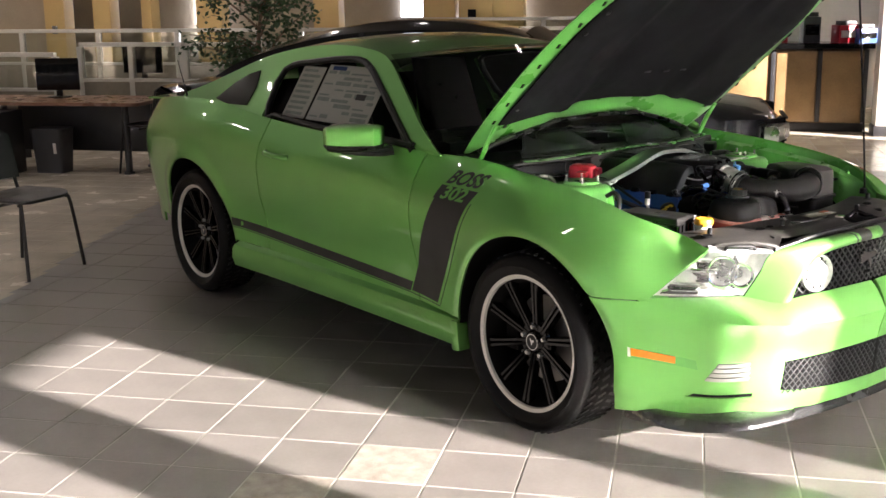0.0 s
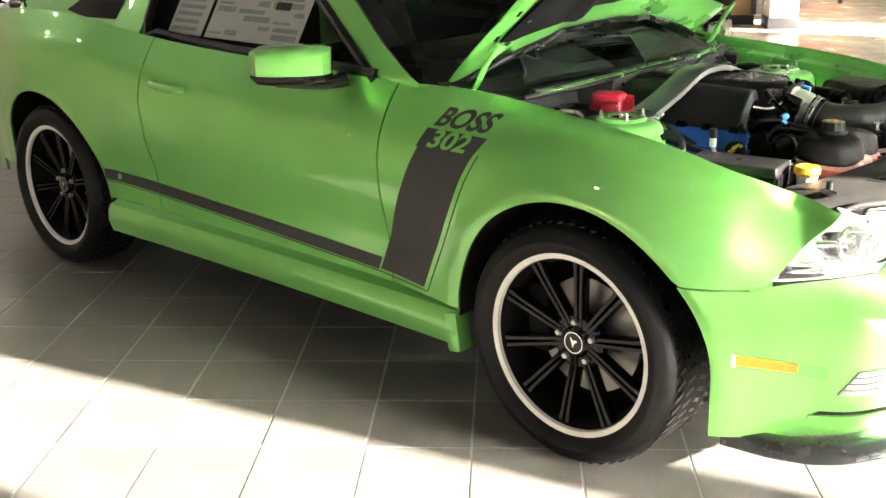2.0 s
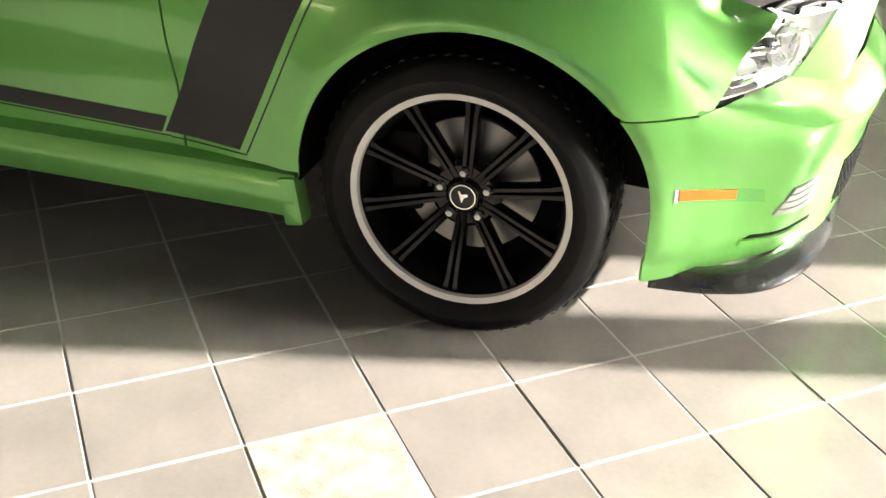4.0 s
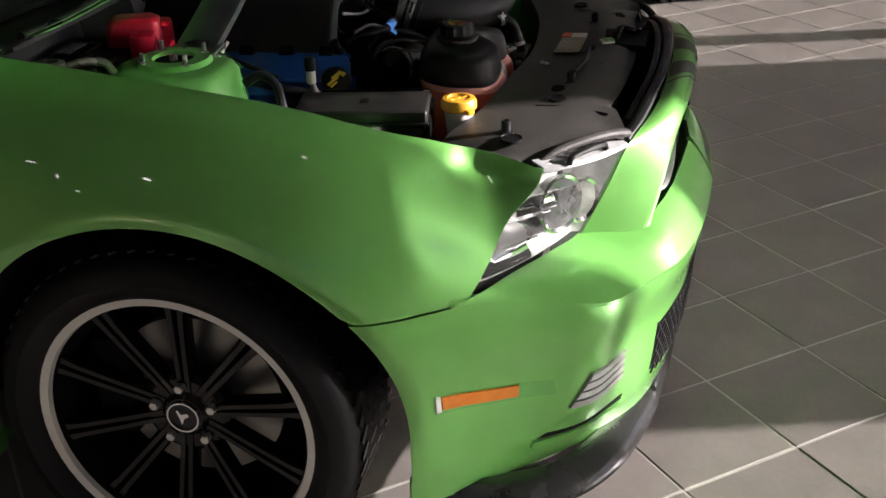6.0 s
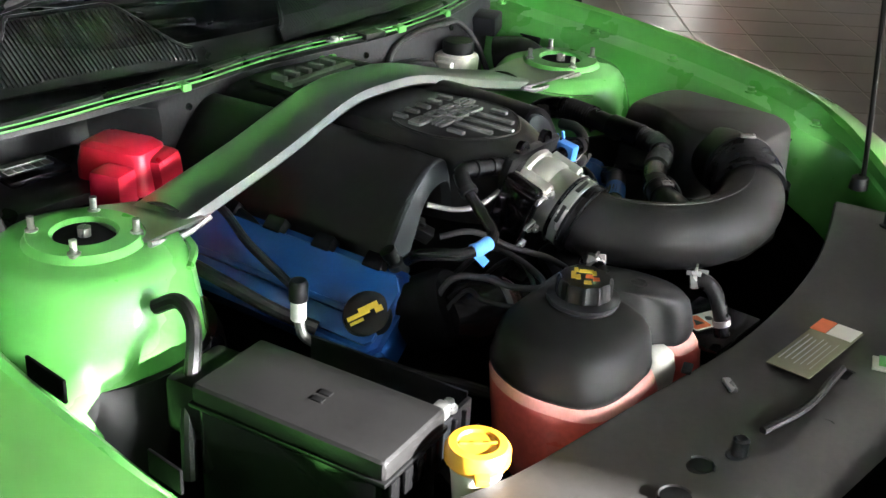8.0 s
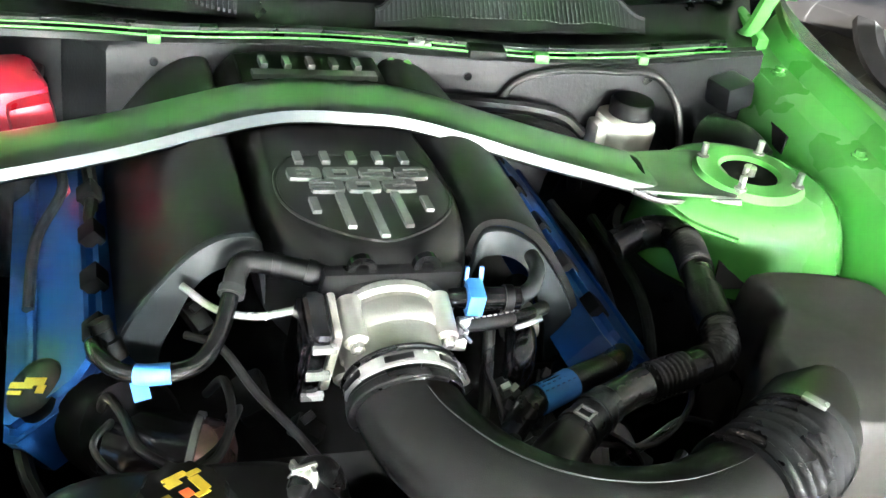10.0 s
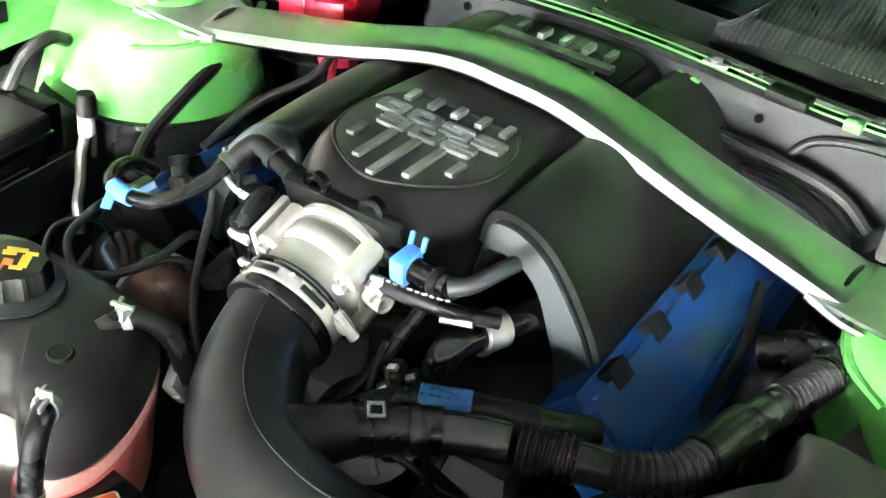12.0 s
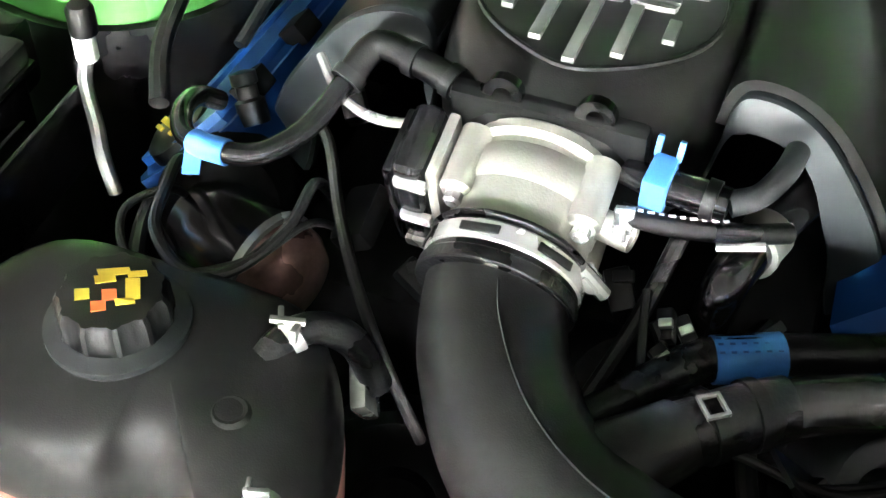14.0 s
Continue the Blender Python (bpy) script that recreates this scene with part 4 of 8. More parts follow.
# louvred air intakes lying against the foot of the windscreen
for s in (-1, 1):
    def bank(u, t):
        """A point of the louvre panel: u across, t from its front edge back."""
        y = 0.09 + 0.4 * u
        reach = (0.1 * ramp(0.0, 0.22, u) - 0.035 * ramp(0.6, 0.68, u) * ramp(0.8, 0.72, u)) * ramp(1.0, 0.74, u)
        v = y / 0.72
        return Vector((-0.418 - 0.11 * v * v - (0.012 + reach) * t, s * y, 0.952 + 0.016 * t + 0.62 * reach * t))
    pan = part("louvre_panel", sheet([[bank(u, t) for t in steps(0, 1, 5)] for u in steps(0, 1, 40)], thick=0.004), PLASTIC, fw, "finely louvred cowl intake")
    edge = [bank(u, 1) + Vector((0, 0, 0.003)) for u in steps(0, 1, 40)]
    part("louvre_edge", tube(edge, 0.004, 6, 1), PLASTIC_G, pan)
    slats = bmesh.new()
    for k in range(58):
        a, b = bank((k + 0.5) / 58, 0.12), bank((k + 0.5) / 58, 0.94)
        q = [a, a + Vector((0, 0.0032, 0)), b + Vector((0, 0.0032, 0)), b]
        low = [slats.verts.new(p + Vector((0, 0, 0.001))) for p in q]
        top = [slats.verts.new(p + Vector((0, 0, 0.006))) for p in q]
        slats.faces.new(top)
        for i in range(4):
            slats.faces.new((low[i], low[(i + 1) % 4], top[(i + 1) % 4], top[i]))
    bmesh.ops.recalc_face_normals(slats, faces=slats.faces)
    tagged(part("louvre_slats", slats, PLASTIC_G, pan, smooth=False), kind="stuff")
for y0, y1 in ((0.42, -0.18), (-0.02, -0.55)):
    part("wiper_arm", tube([(-0.52, y0, 0.985), (-0.545, (y0 + y1) / 2, 1.005), (-0.56, y1, 1.02)], (0.012, 0.009, 0.006), 8, 5, flat=0.6), PLASTIC_S, car)
    part("wiper_blade", tube([(-0.545, y0 - 0.08, 1.0), (-0.575, (y0 + y1) / 2 - 0.04, 1.035), (-0.6, y1 - 0.1, 1.03)], 0.007, 6, 4), RUBBER, car)
# strut towers
for cx, cy, rot_z in ((-0.097, -0.515, 0), (-0.149, 0.528, 9)):
    s = 1 if cy > 0 else -1
    tw = under("strut_tower", (cx, cy, 0), rot_z)
    prof = [(0.036, 0.9), (0.04, 0.905), (0.066, 0.904), (0.072, 0.895), (0.095, 0.892), (0.108, 0.888), (0.118, 0.876), (0.124, 0.855), (0.13, 0.82), (0.138, 0.76), (0.15, 0.68), (0.17, 0.55)]
    bm = lathe(prof, 40)
    for v in bm.verts:
        # the outer half leans into the wing
        if v.co.y * s > 0 and v.co.z < 0.885:
            v.co.y += s * 0.05 * (0.885 - v.co.z) / 0.2
        if v.co.z < 0.8 and abs(cy) + v.co.y * s > 0.64:
            v.co.y = s * (0.64 - abs(cy))
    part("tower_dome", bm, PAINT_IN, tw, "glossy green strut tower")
    # disc coloured as the shade down the opening
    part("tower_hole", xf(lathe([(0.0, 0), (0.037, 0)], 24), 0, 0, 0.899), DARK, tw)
    part("strut_rod", lathe([(0.008, 0.88), (0.008, 0.91), (0.0, 0.912)], 10), STEEL, tw)
    for dx, dy in ((0.043, 0.042), (-0.043, 0.042), (0.043, -0.042), (-0.043, -0.042)):
        bolt = lathe([(0.011, 0.893), (0.011, 0.897), (0.008, 0.898), (0.008, 0.906), (0.0045, 0.907), (0.0045, 0.922), (0.0, 0.923)], 10)
        part("tower_bolt", xf(bolt, dx, dy, 0), STEEL, tw)
    flange = [(0.05, -s * 0.118, 0.86), (0.09, -s * 0.1, 0.868), (0.115, -s * 0.06, 0.872)]
    part("tower_seam", tube([(-0.11, -s * 0.075, 0.872), (-0.06, -s * 0.11, 0.874), (0.0, -s * 0.121, 0.872), (0.06, -s * 0.108, 0.87), (0.1, -s * 0.07, 0.868)], 0.006, 6, 5, flat=0.5), PAINT_IN, tw)
for cx, cy, start, sweep, top in ((-0.149, 0.528, 175, 190, 0.80), (-0.097, -0.515, -70, 260, 0.775)):
    part("tower_shield", xf(lathe([(0.182, 0.45), (0.17, 0.66), (0.156, top - 0.02), (0.148, top), (0.138, top)], 32, sweep), cx, cy, 0, 0, 0, start), PLASTIC, bay, "black plastic splash shield")
# strut brace: a wide folded plate with a bright front edge
br = under("strut_brace")
F = spline([(-0.062, -0.40, 0.895), (-0.082, -0.23, 0.93), (-0.098, -0.075, 0.972), (-0.102, 0.015, 0.977), (-0.106, 0.1, 0.969), (-0.115, 0.25, 0.928), (-0.122, 0.4, 0.892)], 6)
R = spline([(-0.14, -0.42, 0.895), (-0.165, -0.24, 0.929), (-0.184, -0.08, 0.97), (-0.188, 0.015, 0.975), (-0.192, 0.1, 0.967), (-0.203, 0.25, 0.926), (-0.21, 0.4, 0.891)], 6)
rr = []
for f, r in zip(F, R):
    up_z = Vector((0, 0, 0.0015))
    rr.append([r - Vector((0, 0, 0.012)), r - Vector((0.001, 0, 0.002)), r + Vector((0.006, 0, 0.001)), f.lerp(r, 0.5) + up_z, f - Vector((0.007, 0, -0.001)), f + Vector((0, 0, -0.002)),
               f + Vector((0.003, 0, -0.014)), f + Vector((0.0, 0, -0.018)), f.lerp(r, 0.5) - Vector((0, 0, 0.012))])
part("brace_bar", sheet(rr, close=True), BRACE, br, "polished aluminium brace with brighter front edge")
for s, cx, cy in ((-1, -0.097, -0.515), (1, -0.149, 0.528)):
    f, r = (F[0], R[0]) if s < 0 else (F[-1], R[-1])
    pl = [f + Vector((0.006, -s * 0.03, -0.003)), Vector((cx + 0.062, cy - s * 0.045, 0.9)), Vector((cx + 0.045, cy - s * 0.03, 0.9)), Vector((cx - 0.055, cy - s * 0.03, 0.9)), Vector((cx - 0.06, cy - s * 0.06, 0.9)), r + Vector((-0.004, -s * 0.03, -0.003))]
    bm = bmesh.new()
    bm.faces.new([bm.verts.new(p) for p in pl])
    bm.normal_update()
    if bm.faces[:][0].normal.z < 0:
        bmesh.ops.reverse_faces(bm, faces=bm.faces)
    bmesh.ops.solidify(bm, geom=list(bm.faces), thickness=0.004)
    part("brace_foot", bm, ALU, br)
    part("foot_edge", tube([f + Vector((0.008, -s * 0.035, -0.004)), f + Vector((0.012, s * 0.01, -0.014)), Vector((cx + 0.07, cy - s * 0.04, 0.898))], 0.004, 6, 4), STEEL, br)
    part("foot_band", tube([f + Vector((0.004, -s * 0.012, -0.008)), f.lerp(r, 0.5) + Vector((0, -s * 0.012, 0.006)), r + Vector((-0.004, -s * 0.012, -0.004))], 0.003, 6, 4), PLASTIC, br)

# engine: block, covers, manifold
E_AT, E_TURN = (0.0, 0.014, 0.0), 5.5
eng = under("engine", E_AT, E_TURN)


def epart(name, bm, material, label="", **kw):
    return part(name, bm, material, eng, label, **kw)


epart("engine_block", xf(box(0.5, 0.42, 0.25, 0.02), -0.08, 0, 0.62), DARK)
SHIELD = [(-0.044, -0.05), (-0.03, -0.07), (0.0, -0.083), (0.045, -0.083), (0.08, -0.066), (0.106, -0.034), (0.119, 0.0), (0.106, 0.034), (0.08, 0.066), (0.045, 0.083), (0.0, 0.083), (-0.03, 0.07), (-0.044, 0.05)]


def smooth_loop(pts, n=4):
    q = [Vector((*p, 0)) for p in pts]
    out = []
    m = len(q)
    for i in range(m):
        a, b, c, d = q[i - 1], q[i], q[(i + 1) % m], q[(i + 2) % m]
        for k in range(n):
            t = k / n
            v = 0.5 * (2 * b + (c - a) * t + (2 * a - 5 * b + 4 * c - d) * t * t + (3 * b - a - 3 * c + d) * t ** 3)
            out.append((v.x, v.y))
    return out


dome = smooth_loop([(-0.36, -0.085), (-0.2, -0.092), (-0.05, -0.098), (0.03, -0.099), (0.085, -0.087), (0.128, -0.056), (0.15, -0.022), (0.152, 0.0), (0.15, 0.022), (0.128, 0.056), (0.085, 0.087), (0.03, 0.099), (-0.05, 0.098), (-0.2, 0.092), (-0.36, 0.085)])
rings = []
for k, z in ((1.0, 0.84), (1.03, 0.868), (1.045, 0.89), (1.04, 0.91), (1.01, 0.928), (0.965, 0.941), (0.92, 0.948), (0.88, 0.9512), (0.85, 0.9525)):
    rings.append([((x + 0.02) * k - 0.02 + 0.012 * ramp(0.04, 0.14, x) * ramp(0.952, 0.925, z), y * k, z - 0.008 * ramp(0.02, -0.3, x)) for x, y in dome])
epart("intake_cover", loft(rings), COVER, "dull black domed intake cover", angle=60)
epart("cover_plate", xf(prism(smooth_loop(SHIELD, 4), 0.0022, 0.001), 0, 0, 0.9515), STRIPE, "inset shield plate on the cover")
ring = smooth_loop(SHIELD, 4)
epart("plate_rim", tube([(x * 1.01, y * 1.01, 0.9525) for x, y in ring + ring[:1]], 0.0021, 6, 1, caps=False), COVER)
for v, end in ((-0.055, 0.072), (-0.0275, 0.1), (0.0, 0.117), (0.0275, 0.1), (0.055, 0.072)):
    epart("cover_tooth", xf(box(0.022, 0.0085, 0.007, 0.001), -0.035, v, 0.955), LETTER)
    start = 0.046 if abs(v) > 0.05 else 0.0375
    epart("cover_bar", xf(box(end - start, 0.0085, 0.006, 0.001), (start + end) / 2, v, 0.9548), LETTER)
# block letters: a slab with slots; one code of three columns for each of the two slot rows
GLYPH = {"B": ("101", "101"), "O": ("101", "101"), "S": ("100", "001"), "3": ("001", "001"), "2": ("001", "100"), "0": ("101", "101")}


def block_letter(ch, u, v, w, h, depth):
    cols = [0, 0.28 * w, 0.72 * w, w]
    rows = [0, 0.25 * h, 0.43 * h, 0.57 * h, 0.75 * h, h]
    mid = "101" if ch in "O0" else "111"
    full = ("111", GLYPH[ch][0], mid, GLYPH[ch][1], "111")
    bm = bmesh.new()
    pts = {}
    for j, code in enumerate(full):
        for i, on in enumerate(code):
            if on == "1":
                q = []
                for a, b in ((i, j), (i, j + 1), (i + 1, j + 1), (i + 1, j)):
                    if (a, b) not in pts:
                        x, y = rows[b], cols[a]
                        # clipped outer corners
                        pts[(a, b)] = bm.verts.new((u + x, v + y, 0.0))
                    q.append(pts[(a, b)])
                bm.faces.new(q)
    for a, b, du, dv in ((0, 0, 1, 1), (3, 0, 1, -1), (0, 5, -1, 1), (3, 5, -1, -1)):
        pts[(a, b)].co += Vector((du * 0.0012, dv * 0.0016, 0))
    top = bmesh.ops.extrude_face_region(bm, geom=list(bm.faces))
    bmesh.ops.translate(bm, vec=(0, 0, depth), verts=[q for q in top["geom"] if isinstance(q, bmesh.types.BMVert)])
    bmesh.ops.recalc_face_normals(bm, faces=bm.faces)
    return xf(bm, 0, 0, 0.9528)


for k, ch in enumerate("BOSS"):
    epart("cover_letter", block_letter(ch, -0.0125, -0.0715 + 0.0365 * k, 0.0335, 0.0225, 0.005), LETTER, smooth=False)
for k, ch in enumerate("302"):
    epart("cover_numeral", block_letter(ch, 0.0125, -0.0533 + 0.0365 * k, 0.0335, 0.0225, 0.005), LETTER, smooth=False)
# rear plate with its bar and teeth
epart("rear_plate", xf(box(0.13, 0.17, 0.008, 0.003), -0.232, 0, 0.953), PLASTIC)
epart("rear_bar", xf(box(0.016, 0.146, 0.007, 0.001), -0.229, 0, 0.961), LETTER)
for v in (-0.056, -0.028, 0.0, 0.028, 0.056):
    epart("cover_tooth", xf(box(0.026, 0.008, 0.008, 0.001), -0.262, v, 0.961), LETTER)
    epart("cover_tooth", xf(box(0.026, 0.008, 0.008, 0.001), -0.198, v, 0.9605), LETTER)
# runner shrouds over each bank: smooth shells that end in a broad sky-tinted grey rim
for s in (-1, 1):
    prof = spline([(0.103, 0.9), (0.106, 0.922), (0.115, 0.933), (0.14, 0.931), (0.168, 0.914), (0.197, 0.88), (0.222, 0.842), (0.24, 0.795)], 4)
    rr = []
    for u in steps(-0.34, 0.075, 20):
        swell = 0.01 * math.sin(math.pi * (u + 0.34) / 0.5)
        rr.append([(u, s * (p.x + 0.4 * swell), p.y + swell * ramp(0.8, 0.9, p.y)) for p in prof])
    bm = sheet(rr, thick=0.008)
    bmesh.ops.recalc_face_normals(bm, faces=bm.faces)
    epart("runner_shroud", bm, COVER, "matt black runner shroud", angle=70)
    rr = []
    for p in prof:
        y, z = p.x + 0.001, p.y + 0.003
        back = Vector((0, -s * 0.5 * ramp(0.94, 0.8, z), -1 + 0.6 * ramp(0.94, 0.8, z))).normalized()
        c = Vector((0.076, s * y, z))
        f, wide = Vector((1, 0, 0)), 0.6 + 0.4 * ramp(0.932, 0.89, z)
        back = back * wide
        rr.append([c - f * 0.004, c + f * 0.002, c + f * 0.0045 + back * 0.002, c + f * 0.0085 + back * 0.022, c + f * 0.01 + back * 0.042, c + f * 0.008 + back * 0.044, c - f * 0.002 + back * 0.044])
    bm = sheet(rr, thick=0.002)
    bmesh.ops.recalc_face_normals(bm, faces=bm.faces)
    epart("shroud_rim", bm, VALVE_LIP, angle=24)
    epart("shroud_strap", xf(box(0.3, 0.012, 0.02, 0.004), -0.08, s * 0.112, 0.905, s * 12), PLASTIC)
    epart("shroud_stud", xf(lathe([(0.006, 0), (0.006, 0.012), (0.0, 0.014)], 10), 0.0, s * 0.118, 0.925, s * -60), PLASTIC)
    # blue valve cover, leaning outwards, with notches along its inner edge
    vc = prism([(-0.34, -0.065), (0.13, -0.065), (0.145, -0.05), (0.145, 0.03), (0.125, 0.055), (-0.34, 0.055)], 0.06, 0.012, 3)
    vc.transform(pose(0, s * 0.255, 0.762, s * -42, 0, 0))
    cover = epart("valve_cover", vc, BLUE, "blue crackle-finish valve cover")
    for k in range(5):
        notch = box(0.03, 0.022, 0.02, 0.003)
        notch.transform(pose(-0.26 + 0.085 * k, s * 0.255, 0.762, s * -42, 0, 0) @ pose(0, -s * 0.052, 0.053))
        # solid near-black block standing in for a shaded gap
        epart("coil_notch", notch, DARK)
    ridge = box(0.4, 0.01, 0.008, 0.003)
    ridge.transform(pose(-0.1, s * 0.255, 0.762, s * -42, 0, 0) @ pose(0, s * 0.02, 0.061))
    epart("valve_cover_rib", ridge, BLUE)
epart("exhaust_cam_nose", xf(lathe([(0.0, 0.03), (0.045, 0.03), (0.05, 0.02), (0.05, -0.03)], 28), 0.16, -0.235, 0.79, -15, 60), DARK)
# oil filler cap
oil = lathe([(0.0, 0.022), (0.022, 0.022), (0.03, 0.018), (0.034, 0.0), (0.034, -0.012)], 24)
oil.transform(Matrix.Translation((0.106, -0.2975, 0.785)) @ pose(0, 0, 0, 38, 12, 0))
cap = epart("oil_cap", oil, PLASTIC, "black oil cap with yellow print")
for k, (a, b, w, h) in enumerate(((0.0, 0.006, 0.026, 0.008), (-0.004, -0.009, 0.03, 0.006), (0.012, 0.012, 0.01, 0.008), (0.0, -0.017, 0.018, 0.004))):
    pr = box(w, h, 0.001, 0)
    pr.transform(Matrix.Translation((0.106, -0.2975, 0.785)) @ pose(0, 0, 0, 38, 12, 0) @ pose(a, b, 0.0226, 0, 0, 60))
    epart("oil_print", pr, PRINT_Y, smooth=False)
# throttle body, its bore sloping down to the front
tb = under("throttle_body")
BORE = Matrix.Translation((0.150, 0.0285, 0.888)) @ pose(0, 0, 0, 0, 19, 5.5)


def bored(name, bm, material, label="", **kw):
    bm.transform(BORE)
    return part(name, bm, material, tb, label, **kw)


def along_x(profile, n=36):
    bm = lathe(profile, n)
    bm.transform(pose(0, 0, 0, 0, 90, 0))
    return bm


bored("throttle_barrel", along_x([(0.036, 0.0), (0.0462, 0.0), (0.0462, 0.05), (0.0455, 0.056), (0.0455, 0.075), (0.041, 0.076), (0.04, 0.01)]), CAST, "pale cast aluminium throttle body")
bored("throttle_saddle", along_x([(0.047, 0.008), (0.0492, 0.012), (0.0492, 0.03), (0.047, 0.034), (0.047, 0.034), (0.047, 0.008)], 48), CAST)
for y in (-0.041, 0.041):
    for z in (-0.029, 0.029):
        bored("throttle_boss", xf(along_x([(0.0, 0.0), (0.0115, 0.0), (0.0115, 0.044), (0.009, 0.047), (0.0, 0.047)], 16), 0, y, z), CAST)
        bored("throttle_screw", xf(along_x([(0.0065, 0.046), (0.0065, 0.053), (0.004, 0.055), (0.0, 0.053)], 8), 0, y, z), STEEL)
    bored("throttle_web", xf(box(0.036, 0.014, 0.05, 0.006, 3), 0.021, y * 0.95, 0), CAST)
bored("throttle_flange", xf(along_x([(0.036, -0.008), (0.049, -0.008), (0.051, -0.006), (0.051, 0.0), (0.047, 0.003), (0.036, 0.003)], 40), 0, 0, 0), CAST)
bored("throttle_gasket", xf(box(0.014, 0.13, 0.108, 0.006), -0.0165, 0, 0), PLASTIC)
for y in (-0.03, 0.03):
    bored("gasket_ear", xf(lathe([(0.006, -0.004), (0.013, -0.004), (0.013, 0.004), (0.006, 0.004)], 16), -0.018, y, 0.054, 0, 70), PLASTIC_S)
bored("motor_cover", xf(box(0.055, 0.022, 0.1, 0.009, 3), 0.022, -0.0735, -0.006), PLASTIC_S, "glossy black motor housing")
bored("motor_lid", xf(box(0.05, 0.007, 0.09, 0.003, 2), 0.024, -0.086, -0.008), GLOSS)
bored("motor_plate", xf(box(0.05, 0.008, 0.085, 0.003), 0.02, -0.058, -0.004), CAST)
for z in (-0.046, -0.012, 0.03):
    bored("motor_clip", xf(box(0.006, 0.022, 0.01, 0.002), 0.05, -0.07, z), STEEL)
sp = lathe([(0.0065, -0.012), (0.0065, 0.03), (0.01, 0.031), (0.0105, 0.027), (0.0105, -0.012)], 20)
sp.transform(Matrix.Translation((0.166, 0.07, 0.879)) @ pose(0, 0, 0, -90, 0, -8))
part("throttle_spigot", sp, CAST, tb)

# intake tube
duct = under("intake_duct")
path = [(0.228, 0.036, 0.8595), (0.255, 0.044, 0.853), (0.287, 0.06, 0.849), (0.33, 0.094, 0.847), (0.36, 0.138, 0.846), (0.374, 0.19, 0.846), (0.374, 0.24, 0.847), (0.362, 0.285, 0.849), (0.345, 0.318, 0.85)]
part("intake_tube", tube(path, (0.0465, 0.046, 0.0455, 0.0455, 0.046, 0.047, 0.048, 0.049, 0.05), 40, 8), COVER, duct, "large matt black moulded intake tube")
seam = [Vector(p) + Vector((0.0, 0.0, 0.0455 + 0.0005 * k)) for k, p in enumerate(path[1:])]
part("tube_seam", tube(seam, 0.001, 5, 8), PLASTIC_G, duct)


def band(a, b, radius, inner, material, name, label="", n=44):
    """A ring round the throttle's bore from a to b along it."""
    bm = along_x([(inner, a), (radius - 0.001, a), (radius, a + 0.0012), (radius, b - 0.0012), (radius - 0.001, b), (inner, b)], n)
    bm.transform(BORE)
    return part(name, bm, material, duct, label)


band(0.064, 0.096, 0.0505, 0.044, RUBBER, "tube_cuff", "black rubber cuff")
band(0.086, 0.096, 0.0525, 0.046, RUBBER, "cuff_lip")
band(0.062, 0.066, 0.053, 0.046, RUBBER, "cuff_lip")
band(0.068, 0.082, 0.052, 0.048, STEEL, "cuff_clamp", "steel worm clamp")
for a in steps(-70, 40, 2):
    bm = box(0.006, 0.026, 0.002, 0.0009)
    bm.transform(BORE @ pose(0, 0, 0, -a, 0, 0) @ pose(0.075, 0, 0.0518))
    part("clamp_slot", bm, PLASTIC, duct)
bm = join(box(0.014, 0.02, 0.011, 0.003), xf(lathe([(0.0, 0.018), (0.005, 0.018), (0.0055, 0.008), (0.0055, -0.014), (0.0, -0.014)], 10), 0, 0.004, 0.002, 90))
bm.transform(Matrix.Translation((0.21, 0.086, 0.872)) @ pose(0, 0, 0, -60, 19, 5.5))
part("clamp_screw", bm, STEEL, duct)
part("cuff_rivet", xf(box(0.006, 0.01, 0.004, 0.001), 0.2535, 0.039, 0.9035, 0, 19), STEEL, duct)
part("bellows", tube([(0.349, 0.31, 0.85), (0.325, 0.35, 0.852), (0.292, 0.39, 0.853)], 0.051, 32, 6, ribs=(0.0135, 0.005)), RUBBER, duct, "ribbed black bellows")
part("bellows_clamp", tube([(0.296, 0.385, 0.853), (0.289, 0.393, 0.853)], 0.056, 28, 1), PLASTIC_G, duct)
part("bellows_clip", xf(box(0.024, 0.01, 0.005, 0.0015), 0.297, 0.387, 0.9095, 0, 0, 40), STEEL, duct)
part("breather_stub", tube([(0.352, 0.115, 0.85), (0.325, 0.143, 0.857), (0.288, 0.172, 0.86)], (0.036, 0.026, 0.0215), 20, 5), COVER, duct)
# corrugated breather hose
hose = [(0.293, 0.168, 0.86), (0.252, 0.208, 0.86), (0.224, 0.247, 0.86), (0.205, 0.285, 0.86), (0.194, 0.312, 0.86), (0.182, 0.339, 0.86), (0.166, 0.363, 0.859), (0.143, 0.379, 0.858), (0.112, 0.386, 0.858), (0.075, 0.391, 0.858),
        (0.036, 0.399, 0.858), (-0.002, 0.407, 0.858), (-0.05, 0.416, 0.856), (-0.084, 0.412, 0.85), (-0.097, 0.386, 0.842), (-0.092, 0.35, 0.825)]
bh = under("breather_hose")
L = spline(hose, 6)
HOSE = mat("satin_hose_plastic", (0.022, 0.0215, 0.02), 0.26, 0, 0, 0.25, 10, 0.04, 500)
